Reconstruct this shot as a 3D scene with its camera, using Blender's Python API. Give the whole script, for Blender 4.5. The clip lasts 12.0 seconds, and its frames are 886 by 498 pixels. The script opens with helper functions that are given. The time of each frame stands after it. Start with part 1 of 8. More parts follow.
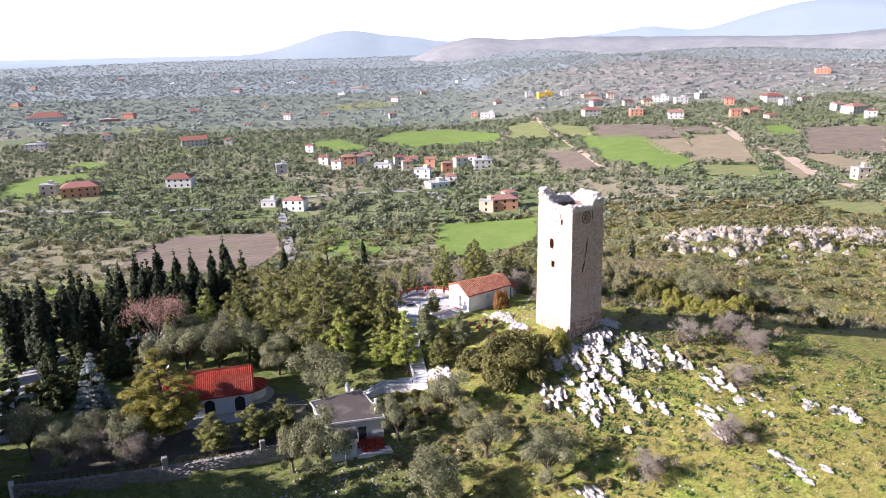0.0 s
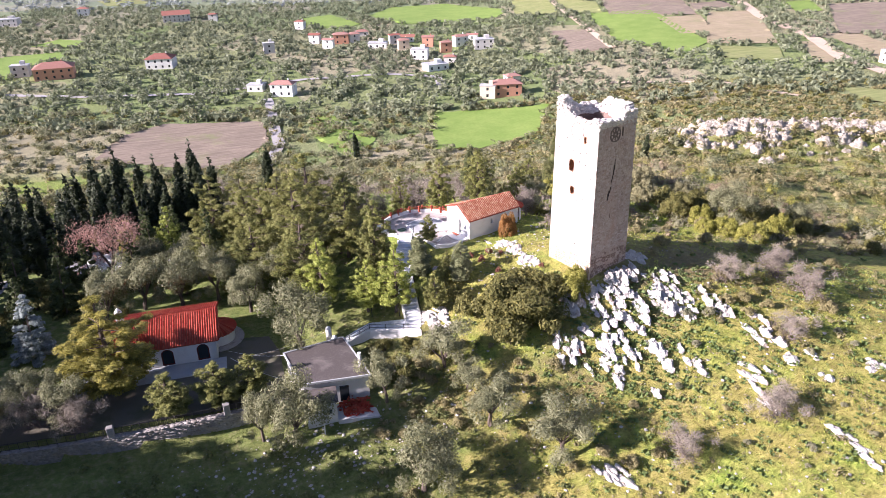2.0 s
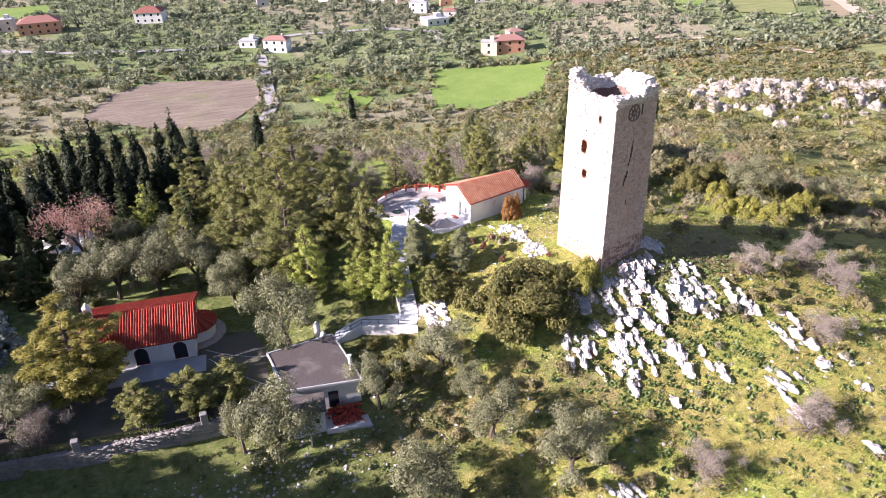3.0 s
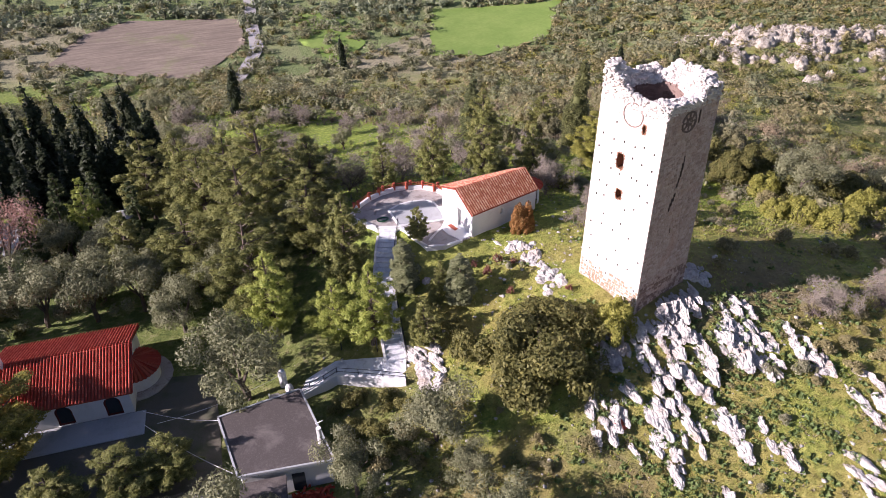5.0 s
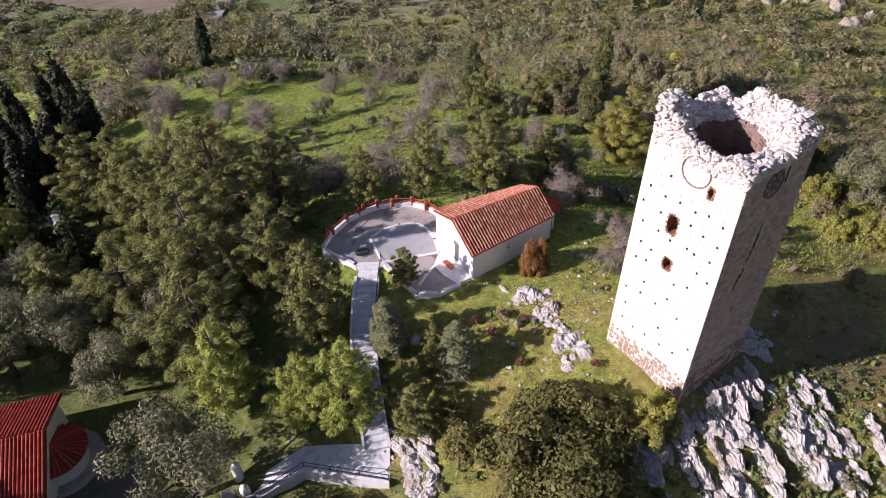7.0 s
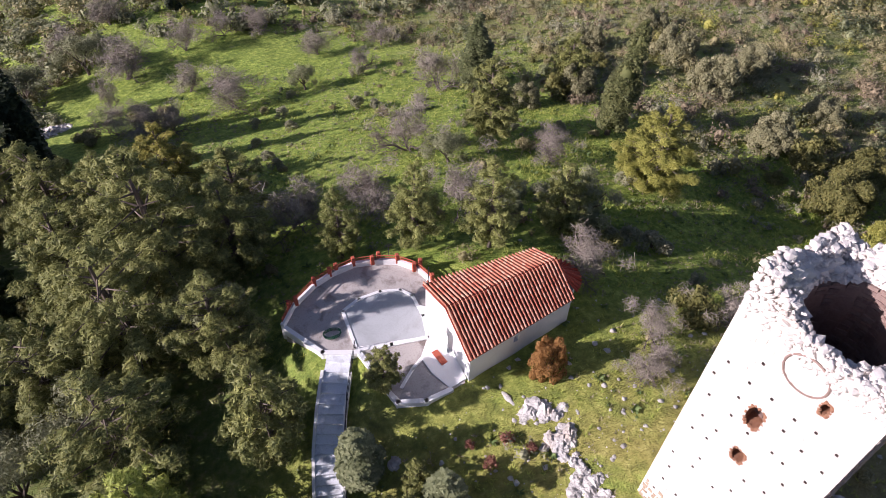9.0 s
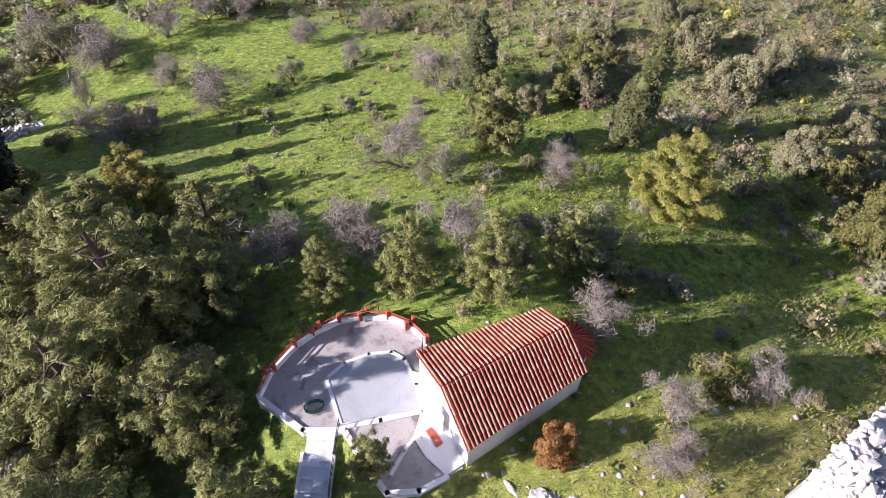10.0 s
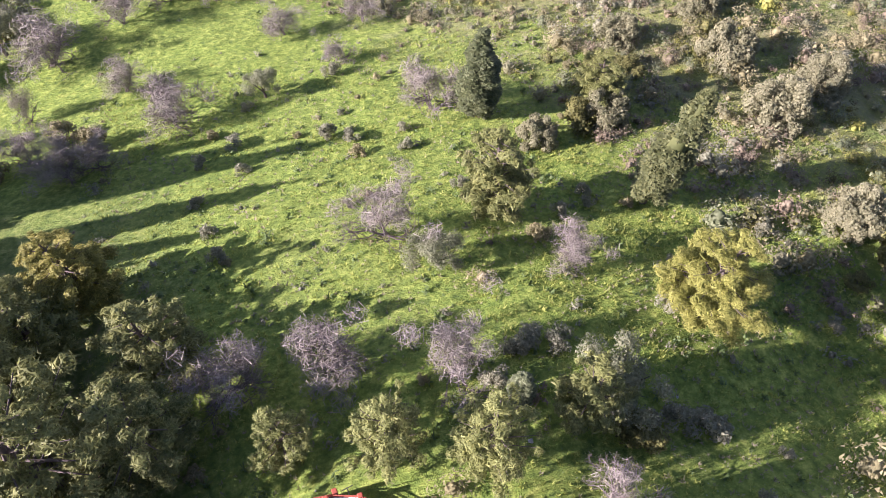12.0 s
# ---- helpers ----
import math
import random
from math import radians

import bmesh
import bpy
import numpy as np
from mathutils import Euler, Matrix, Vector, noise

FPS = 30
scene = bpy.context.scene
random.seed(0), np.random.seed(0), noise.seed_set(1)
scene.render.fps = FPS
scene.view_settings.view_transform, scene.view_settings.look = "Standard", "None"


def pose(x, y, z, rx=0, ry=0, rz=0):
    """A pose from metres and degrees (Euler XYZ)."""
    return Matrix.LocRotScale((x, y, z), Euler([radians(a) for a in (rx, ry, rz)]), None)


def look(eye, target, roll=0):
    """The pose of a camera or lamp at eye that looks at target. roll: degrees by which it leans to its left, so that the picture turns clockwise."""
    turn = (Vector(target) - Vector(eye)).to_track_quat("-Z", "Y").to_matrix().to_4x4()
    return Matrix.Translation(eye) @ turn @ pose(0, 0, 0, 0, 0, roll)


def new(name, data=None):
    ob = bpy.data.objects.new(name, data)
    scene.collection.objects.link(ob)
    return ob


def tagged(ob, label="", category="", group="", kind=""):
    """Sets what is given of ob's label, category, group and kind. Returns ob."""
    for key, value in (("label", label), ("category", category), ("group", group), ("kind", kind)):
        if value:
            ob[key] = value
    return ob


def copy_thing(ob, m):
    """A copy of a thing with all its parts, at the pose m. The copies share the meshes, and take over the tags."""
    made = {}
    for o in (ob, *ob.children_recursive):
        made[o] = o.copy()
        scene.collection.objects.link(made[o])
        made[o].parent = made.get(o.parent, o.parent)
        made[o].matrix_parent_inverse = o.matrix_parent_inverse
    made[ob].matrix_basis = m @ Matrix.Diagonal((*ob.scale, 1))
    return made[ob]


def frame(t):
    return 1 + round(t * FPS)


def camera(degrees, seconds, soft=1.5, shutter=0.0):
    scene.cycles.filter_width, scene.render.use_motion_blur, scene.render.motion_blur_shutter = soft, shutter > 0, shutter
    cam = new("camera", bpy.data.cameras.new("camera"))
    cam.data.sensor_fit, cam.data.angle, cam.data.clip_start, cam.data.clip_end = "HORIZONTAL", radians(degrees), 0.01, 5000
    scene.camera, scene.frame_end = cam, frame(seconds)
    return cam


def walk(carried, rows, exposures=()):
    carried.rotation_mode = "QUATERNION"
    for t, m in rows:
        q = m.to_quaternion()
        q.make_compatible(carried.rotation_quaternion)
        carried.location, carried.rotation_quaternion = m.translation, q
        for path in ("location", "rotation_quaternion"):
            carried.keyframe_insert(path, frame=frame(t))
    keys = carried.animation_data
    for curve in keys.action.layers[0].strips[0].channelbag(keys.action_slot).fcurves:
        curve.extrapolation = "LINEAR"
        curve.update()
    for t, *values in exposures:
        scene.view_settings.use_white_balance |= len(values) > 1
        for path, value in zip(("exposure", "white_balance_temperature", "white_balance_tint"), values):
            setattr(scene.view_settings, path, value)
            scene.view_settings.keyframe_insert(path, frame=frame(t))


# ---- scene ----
cam = camera(64.3, 12.0, soft=0.6)
PATH = [
    (0, (3.275, 1.74, 47.301), (3.931, 3.551, 46.76), -1.6),
    (0.5, (4.652, 5.246, 47.295), (5.299, 7.034, 46.674), -1.6),
    (1, (6.101, 9.06, 47.297), (6.735, 10.82, 46.589), -1.5),
    (1.5, (7.461, 12.65, 47.393), (8.084, 14.382, 46.613), -1.5),
    (2, (8.976, 16.51, 47.455), (9.587, 18.211, 46.597), -1.5),
    (2.5, (10.373, 20.047, 47.515), (10.972, 21.719, 46.595), -1.5),
    (4.5, (16.292, 35.156, 47.471), (16.855, 36.733, 46.379), -1.4),
    (5, (17.804, 39.029, 47.411), (18.359, 40.583, 46.281), -1.2),
    (5.5, (19.237, 42.585, 47.43), (19.782, 44.111, 46.258), -1.3),
    (6, (20.744, 46.471, 47.45), (21.278, 47.967, 46.235), -1.2),
    (6.5, (22.206, 50.126, 47.651), (22.727, 51.586, 46.388), -1.2),
    (7, (23.73, 54.075, 47.749), (24.24, 55.498, 46.439), -1.1),
    (9, (29.356, 69.233, 47.799), (29.824, 70.49, 46.316), 1.3),
    (9.5, (30.666, 72.725, 47.66), (31.123, 73.947, 46.144), 1.5),
    (10, (32.139, 76.571, 47.621), (32.581, 77.749, 46.067), 1.8),
    (10.5, (33.6, 80.048, 47.625), (34.027, 81.187, 46.037), 1.8),
    (11, (35.066, 83.677, 47.63), (35.478, 84.772, 46.008), 2.0),
    (11.5, (36.433, 87.38, 47.675), (36.832, 88.429, 46.019), 2.3),
    (12, (37.871, 91.082, 47.691), (38.255, 92.084, 46.004), 2.4),
]
walk(cam, [(t, look(eye, target, roll)) for t, eye, target, roll in PATH], exposures=[(0, 1.15, 5850, 28), (1.2, 1.46, 5850, 30), (2.5, 1.5, 5950, 32), (4.5, 1.1, 5950, 33), (7, 0.46, 5950, 33), (9, 0.74, 5800, 29), (10, 1.09, 5650, 29), (12, 1.56, 5600, 35)])

# ---- light ----
SUN_FROM = Vector((-0.903, 0.06, 0.39)).normalized()
world = bpy.data.worlds.new("sky")
scene.world = world
world.use_nodes = True
wn = world.node_tree.nodes
sky = wn.new("ShaderNodeTexSky")
sky.sky_type = "NISHITA"
sky.sun_disc = False
sky.sun_elevation = math.asin(SUN_FROM.z)
sky.sun_rotation = math.atan2(SUN_FROM.x, SUN_FROM.y)
sky.altitude = 100
sky.air_density, sky.dust_density, sky.ozone_density = 1.0, 0.8, 1.5
wn["Background"].inputs["Strength"].default_value = 0.05
world.node_tree.links.new(sky.outputs[0], wn["Background"].inputs["Color"])
sun = new("sun", bpy.data.lights.new("sun", "SUN"))
sun.data.energy, sun.data.angle, sun.data.color = 5.0, radians(0.6), (1.0, 0.915, 0.80)
sun.matrix_world = look(SUN_FROM * 300, (0, 0, 0))

# ---- materials ----


class Nodes:
    """A few short calls to write node materials with."""

    def __init__(self, name, rough=0.9, metal=0.0):
        self.m = bpy.data.materials.new(name)
        self.m.use_nodes = True
        self.t = self.m.node_tree
        self.b = self.t.nodes["Principled BSDF"]
        self.b.inputs["Roughness"].default_value = rough
        self.b.inputs["Metallic"].default_value = metal
        self.b.inputs["Specular IOR Level"].default_value = 0.25
        self.pos = self.t.nodes.new("ShaderNodeNewGeometry").outputs["Position"]

    def put(self, socket, value):
        if isinstance(value, bpy.types.NodeSocket):
            self.t.links.new(value, socket)
        else:
            socket.default_value = value

    def noise(self, scale, detail=4, rough=0.6, vec=None, out="Fac", warp=0.0):
        n = self.t.nodes.new("ShaderNodeTexNoise")
        n.inputs["Scale"].default_value, n.inputs["Detail"].default_value = scale, detail
        n.inputs["Roughness"].default_value, n.inputs["Distortion"].default_value = rough, warp
        self.t.links.new(vec or self.pos, n.inputs["Vector"])
        return n.outputs[out]

    def cells(self, scale, vec=None, feature="F1", out="Distance"):
        n = self.t.nodes.new("ShaderNodeTexVoronoi")
        n.feature = feature
        n.inputs["Scale"].default_value = scale
        self.t.links.new(vec or self.pos, n.inputs["Vector"])
        return n.outputs[out]

    def scaled(self, vec, by):
        n = self.t.nodes.new("ShaderNodeMapping")
        n.inputs["Scale"].default_value = by
        self.t.links.new(vec, n.inputs["Vector"])
        return n.outputs[0]

    def turned(self, vec, degrees, by=(1, 1, 1)):
        n = self.t.nodes.new("ShaderNodeMapping")
        n.inputs["Scale"].default_value = by
        n.inputs["Rotation"].default_value = (0, 0, radians(degrees))
        self.t.links.new(vec, n.inputs["Vector"])
        return n.outputs[0]

    def steps(self, fac, *stops):
        n = self.t.nodes.new("ShaderNodeValToRGB")
        e = n.color_ramp.elements
        while len(e) < len(stops):
            e.new(0.5)
        for el, (p, c) in zip(e, stops):
            el.position = p
            el.color = (*c, 1) if isinstance(c, tuple) else (c, c, c, 1)
        self.t.links.new(fac, n.inputs[0])
        return n.outputs[0]

    def mix(self, fac, a, b, how="MIX"):
        n = self.t.nodes.new("ShaderNodeMix")
        n.data_type, n.blend_type = "RGBA", how
        self.put(n.inputs[0], fac)
        for s, v in ((n.inputs[6], a), (n.inputs[7], b)):
            self.put(s, (*v, 1) if isinstance(v, tuple) and len(v) == 3 else v)
        return n.outputs[2]

    def math(self, how, a, b=0.0):
        n = self.t.nodes.new("ShaderNodeMath")
        n.operation = how
        self.put(n.inputs[0], a)
        self.put(n.inputs[1], b)
        return n.outputs[0]

    def chance(self, per="object"):
        if per == "object":
            return self.t.nodes.new("ShaderNodeObjectInfo").outputs["Random"]
        return self.t.nodes.new("ShaderNodeNewGeometry").outputs["Random Per Island"]

    def normal_up(self):
        n = self.t.nodes.new("ShaderNodeSeparateXYZ")
        self.t.links.new(self.t.nodes.new("ShaderNodeNewGeometry").outputs["Normal"], n.inputs[0])
        return n.outputs[2]

    def bump(self, h, strength=0.5, dist=0.05):
        n = self.t.nodes.new("ShaderNodeBump")
        n.inputs["Strength"].default_value, n.inputs["Distance"].default_value = strength, dist
        self.t.links.new(h, n.inputs["Height"])
        self.t.links.new(n.outputs[0], self.b.inputs["Normal"])
        return self

    def done(self, colour, see_through=0.0):
        self.put(self.b.inputs["Base Color"], (*colour, 1) if isinstance(colour, tuple) else colour)
        if see_through:
            out = self.t.nodes["Material Output"]
            tr = self.t.nodes.new("ShaderNodeBsdfTranslucent")
            self.put(tr.inputs["Color"], (*colour, 1) if isinstance(colour, tuple) else colour)
            mx = self.t.nodes.new("ShaderNodeMixShader")
            mx.inputs[0].default_value = see_through
            self.t.links.new(self.b.outputs[0], mx.inputs[1])
            self.t.links.new(tr.outputs[0], mx.inputs[2])
            self.t.links.new(mx.outputs[0], out.inputs[0])
        return self.m


def leaf_material(name, dark, mid, light, per="island", see_through=0.26):
    dark, mid, light = [(r_, g_, b_ * (1.25 if b_ < 0.3 * g_ else 1.0)) for r_, g_, b_ in (dark, mid, light)]
    k = Nodes(name, rough=0.6)
    c = k.steps(k.chance(per), (0.0, dark), (0.55, mid), (1.0, light))
    c = k.mix(0.35, c, k.steps(k.noise(0.9, 3), (0.3, dark), (0.7, light)))
    c = k.mix(k.math("MULTIPLY", k.chance("object"), 0.25), c, light)
    return k.done(c, see_through)


def ground_material():
    k = Nodes("hill_ground", rough=0.95)
    big = k.noise(0.045, 5, 0.62, warp=0.6)
    mid = k.noise(0.23, 6, 0.65, warp=0.4)
    small = k.noise(1.6, 6, 0.7)
    fine = k.noise(7.0, 5, 0.75)
    sep = k.t.nodes.new("ShaderNodeSeparateXYZ")
    k.t.links.new(k.pos, sep.inputs[0])
    px, py = sep.outputs[0], sep.outputs[1]
    grass = k.steps(small, (0.28, (0.075, 0.135, 0.026)), (0.5, (0.235, 0.325, 0.048)), (0.72, (0.52, 0.57, 0.115)))
    grass = k.mix(k.steps(fine, (0.45, 0.0), (0.8, 0.4)), grass, (0.07, 0.11, 0.02))
    dry = k.steps(small, (0.25, (0.17, 0.145, 0.045)), (0.5, (0.33, 0.29, 0.08)), (0.75, (0.50, 0.43, 0.145)))
    soil = k.steps(fine, (0.3, (0.13, 0.09, 0.06)), (0.6, (0.22, 0.165, 0.115)), (0.85, (0.36, 0.32, 0.27)))
    # the south slope round the rocks is drier than the meadow behind
    south = k.steps(k.math("ADD", k.math("MULTIPLY", py, 0.01), k.math("MULTIPLY", mid, 0.1)), (0.88, 1.0), (1.02, 0.0))
    hollow = k.steps(k.math("MULTIPLY", py, 0.005), (0.62, 1.0), (0.70, 0.0))
    c = k.mix(k.math("MULTIPLY", k.steps(mid, (0.30, 0.0), (0.54, 0.95)), k.math("ADD", 0.12, k.math("MULTIPLY", south, 0.88))), grass, dry)
    c = k.mix(k.math("MULTIPLY", k.steps(big, (0.56, 0.0), (0.72, 0.75)), k.math("ADD", 0.25, k.math("MULTIPLY", south, 0.75))), c, soil)
    # weeds and rubble below the churchyard
    west = k.steps(k.math("ADD", k.math("MULTIPLY", px, 0.01), k.math("MULTIPLY", mid, 0.16)), (0.31, 1.0), (0.39, 0.0))
    weeds = k.steps(small, (0.3, (0.085, 0.12, 0.03)), (0.52, (0.165, 0.20, 0.06)), (0.72, (0.29, 0.25, 0.15)))
    c = k.mix(k.math("MULTIPLY", k.math("MULTIPLY", west, hollow), 0.85), c, weeds)
    # the scrub slope beyond the tower is barer and browner
    east = k.math("ADD", px, k.math("MULTIPLY", py, 0.45))
    scrub = k.steps(k.math("ADD", k.math("MULTIPLY", east, 0.004), k.math("MULTIPLY", mid, 0.12)), (0.54, 0.0), (0.62, 1.0))
    bare = k.steps(mid, (0.35, (0.15, 0.20, 0.045)), (0.5, (0.28, 0.255, 0.10)), (0.68, (0.42, 0.345, 0.22)))
    c = k.mix(k.math("MULTIPLY", scrub, 0.6), c, bare)
    # small farm plots of the plain, each with its own crop
    away = k.math("ADD", k.math("MULTIPLY", px, 0.36), k.math("MULTIPLY", py, 0.93))
    plain = k.steps(k.math("ADD", k.math("MULTIPLY", away, 0.001), k.math("MULTIPLY", mid, 0.02)), (0.235, 0.0), (0.262, 1.0))
    plot = k.t.nodes.new("ShaderNodeSeparateXYZ")
    k.t.links.new(k.cells(0.021, k.turned(k.pos, 22, (1.0, 0.55, 0.0)), out="Color"), plot.inputs[0])
    crop = k.steps(plot.outputs[0], (0.0, (0.15, 0.21, 0.07)), (0.35, (0.22, 0.28, 0.09)), (0.55, (0.27, 0.275, 0.14)), (0.8, (0.38, 0.33, 0.22)), (1.0, (0.20, 0.26, 0.09)))
    crop = k.mix(k.steps(small, (0.35, 0.0), (0.75, 0.5)), crop, (0.20, 0.21, 0.12))
    c = k.mix(plain, c, crop)
    # Far ground: haze put into the colour, the groves greyed towards blue-green.
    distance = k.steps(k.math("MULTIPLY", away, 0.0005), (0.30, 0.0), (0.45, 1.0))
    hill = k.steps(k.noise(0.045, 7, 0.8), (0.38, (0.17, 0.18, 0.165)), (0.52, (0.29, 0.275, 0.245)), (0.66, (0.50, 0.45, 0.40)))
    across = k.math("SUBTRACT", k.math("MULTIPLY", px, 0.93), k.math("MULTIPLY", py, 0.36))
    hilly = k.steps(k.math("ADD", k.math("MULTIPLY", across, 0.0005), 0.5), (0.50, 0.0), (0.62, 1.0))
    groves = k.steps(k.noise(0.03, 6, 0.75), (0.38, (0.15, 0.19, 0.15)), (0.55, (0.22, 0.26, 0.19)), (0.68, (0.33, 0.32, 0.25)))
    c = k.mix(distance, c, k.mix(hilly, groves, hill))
    stones = k.steps(k.cells(2.1, k.scaled(k.pos, (1, 1, 0.5))), (0.0, 1.0), (0.13, 0.0))
    c = k.mix(k.math("MULTIPLY", stones, k.steps(mid, (0.45, 0.0), (0.6, 0.8))), c, (0.42, 0.40, 0.36))
    ripple = k.noise(0.9, 4, 0.6, k.turned(k.pos, 12, (0.55, 1.6, 1)))
    k.bump(k.math("ADD", k.math("MULTIPLY", fine, 0.6), k.math("ADD", small, k.math("MULTIPLY", ripple, 1.6))), 0.75, 0.45)
    return k.done(c)


M = {}
M["ground"] = ground_material()
k = Nodes("limestone", rough=0.9)
c = k.steps(k.noise(1.6, 8, 0.72, warp=0.6), (0.28, (0.25, 0.235, 0.215)), (0.43, (0.51, 0.48, 0.445)), (0.64, (0.74, 0.70, 0.645)))
c = k.mix(k.steps(k.noise(0.6, 5), (0.53, 0.0), (0.72, 0.7)), c, (0.42, 0.30, 0.20))
c = k.mix(k.steps(k.noise(4, 7, 0.75, k.turned(k.pos, 7, (2.2, 0.6, 1.0))), (0.50, 0.0), (0.70, 0.5)), c, (0.20, 0.195, 0.19))
c = k.mix(k.steps(k.noise(2.4, 6, 0.7), (0.60, 0.0), (0.72, 0.5)), c, (0.20, 0.21, 0.10))
k.bump(k.noise(6, 8, 0.78), 1.0, 0.14)
M["limestone"] = k.done(c)

k = Nodes("scarp_limestone", rough=0.95)
c = k.steps(k.noise(1.1, 8, 0.75, warp=0.5), (0.34, (0.20, 0.175, 0.135)), (0.46, (0.47, 0.415, 0.335)), (0.64, (0.68, 0.62, 0.52)))
c = k.mix(k.steps(k.noise(0.5, 5), (0.55, 0.0), (0.7, 0.7)), c, (0.33, 0.27, 0.17))
k.bump(k.noise(3, 8, 0.75), 1.0, 0.5)
M["scarp_stone"] = k.done(c)


def masonry(name, tones, mortar, stain):
    k = Nodes(name, rough=0.95)
    v = k.t.nodes.new("ShaderNodeTexCoord").outputs["Object"]
    r = k.chance("island")
    c = k.steps(r, *[(i / (len(tones) - 1), t) for i, t in enumerate(tones)])
    c = k.mix(0.5, c, k.steps(k.noise(3.2, 6, 0.7, v), (0.3, tones[0]), (0.7, tones[-1])))
    c = k.mix(k.steps(k.noise(0.35, 5, 0.6, v, warp=0.5), (0.5, 0.0), (0.72, 0.65)), c, stain)
    c = k.mix(k.steps(k.noise(9, 4, 0.7, v), (0.45, 0.0), (0.75, 0.5)), c, mortar)
    k.bump(k.noise(14, 6, 0.7, v), 0.6, 0.03)
    return k.done(c)


M["rubble"] = masonry("rubble_masonry", [(0.26, 0.19, 0.16), (0.49, 0.405, 0.355), (0.64, 0.555, 0.50), (0.36, 0.255, 0.21)], (0.62, 0.54, 0.49), (0.42, 0.265, 0.195))
M["plaster_old"] = masonry("weathered_plaster", [(0.50, 0.44, 0.385), (0.66, 0.615, 0.565), (0.74, 0.70, 0.65)], (0.74, 0.70, 0.65), (0.52, 0.41, 0.30))
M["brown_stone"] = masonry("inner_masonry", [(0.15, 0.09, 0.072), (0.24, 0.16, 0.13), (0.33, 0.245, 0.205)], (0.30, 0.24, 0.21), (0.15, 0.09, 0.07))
# Carved medallion stone; its dark tone also paints the shade inside holes.
M["dark_stone_and_shade"] = masonry("dark_carving_and_hole_shade", [(0.10, 0.075, 0.065), (0.15, 0.11, 0.095), (0.19, 0.15, 0.13)], (0.2, 0.17, 0.15), (0.10, 0.07, 0.06))
M["crown_stone"] = masonry("pale_rubble", [(0.42, 0.375, 0.335), (0.62, 0.575, 0.525), (0.74, 0.695, 0.64)], (0.64, 0.58, 0.53), (0.42, 0.31, 0.22))
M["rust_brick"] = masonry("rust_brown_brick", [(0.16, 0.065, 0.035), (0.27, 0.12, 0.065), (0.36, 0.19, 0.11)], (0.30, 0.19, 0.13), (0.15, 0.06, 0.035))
M["ochre_stone"] = masonry("ochre_foot_stone", [(0.26, 0.18, 0.11), (0.36, 0.27, 0.18), (0.44, 0.35, 0.25)], (0.44, 0.36, 0.27), (0.25, 0.15, 0.09))
M["wall_stone"] = masonry("grey_field_stone", [(0.18, 0.17, 0.16), (0.27, 0.26, 0.245), (0.36, 0.34, 0.32)], (0.34, 0.32, 0.30), (0.2, 0.17, 0.13))


def paint(name, colour, dirt, amount=0.5, rough=0.8, scale=0.8):
    k = Nodes(name, rough=rough)
    c = k.mix(k.steps(k.noise(scale, 6, 0.65, warp=0.4), (0.5, 0.0), (0.78, amount)), colour, dirt)
    c = k.mix(k.steps(k.noise(11, 4, 0.7), (0.5, 0.0), (0.8, amount * 0.6)), c, dirt)
    k.bump(k.noise(25, 4, 0.7), 0.3, 0.01)
    return k.done(c)


M["whitewash"] = paint("whitewash", (0.78, 0.77, 0.74), (0.55, 0.51, 0.45), 0.45)
M["white_trim"] = paint("white_trim", (0.80, 0.79, 0.77), (0.58, 0.55, 0.5), 0.4)
M["white_path"] = paint("worn_white_paving", (0.76, 0.78, 0.80), (0.36, 0.36, 0.35), 0.9, scale=1.3)
M["concrete"] = paint("stained_concrete", (0.46, 0.42, 0.385), (0.13, 0.095, 0.075), 1.0, scale=1.1)
M["pale_slab"] = paint("pale_concrete_slab", (0.45, 0.465, 0.465), (0.30, 0.30, 0.295), 0.9, scale=0.45)
M["flagstone"] = paint("flagstones", (0.38, 0.36, 0.34), (0.20, 0.18, 0.17), 0.9, scale=2.2)
M["roof_deck"] = paint("tarred_roof", (0.095, 0.082, 0.076), (0.25, 0.22, 0.20), 0.9, scale=0.45)
M["grey_wall"] = paint("grey_render", (0.60, 0.595, 0.58), (0.36, 0.345, 0.32), 0.7)
M["asphalt"] = paint("pale_lane", (0.42, 0.40, 0.385), (0.30, 0.28, 0.26), 0.8, scale=0.3)
M["dirt_track"] = paint("dirt_track", (0.60, 0.48, 0.36), (0.44, 0.34, 0.25), 0.8, scale=0.2)
M["oxide"] = paint("oxide_red_paint", (0.42, 0.10, 0.055), (0.25, 0.07, 0.05), 0.6)
M["dark_door"] = paint("dark_red_wood", (0.11, 0.022, 0.016), (0.05, 0.015, 0.012), 0.6)
M["black_iron"] = paint("black_iron", (0.03, 0.03, 0.032), (0.07, 0.05, 0.04), 0.5, rough=0.5)
M["blue"] = paint("blue_paint", (0.18, 0.30, 0.48), (0.3, 0.36, 0.42), 0.5)
M["yellow"] = paint("yellow_paint", (0.72, 0.48, 0.06), (0.5, 0.35, 0.1), 0.4)
M["cream"] = paint("cream_render", (0.66, 0.56, 0.42), (0.45, 0.38, 0.3), 0.5)
M["salmon"] = paint("salmon_render", (0.58, 0.30, 0.20), (0.42, 0.24, 0.18), 0.5)
M["shadow_glass"] = Nodes("dark_glass_and_door_shade", rough=0.15).done((0.035, 0.04, 0.045))
M["hose"] = paint("green_hose", (0.03, 0.12, 0.06), (0.02, 0.06, 0.04), 0.4, rough=0.5)


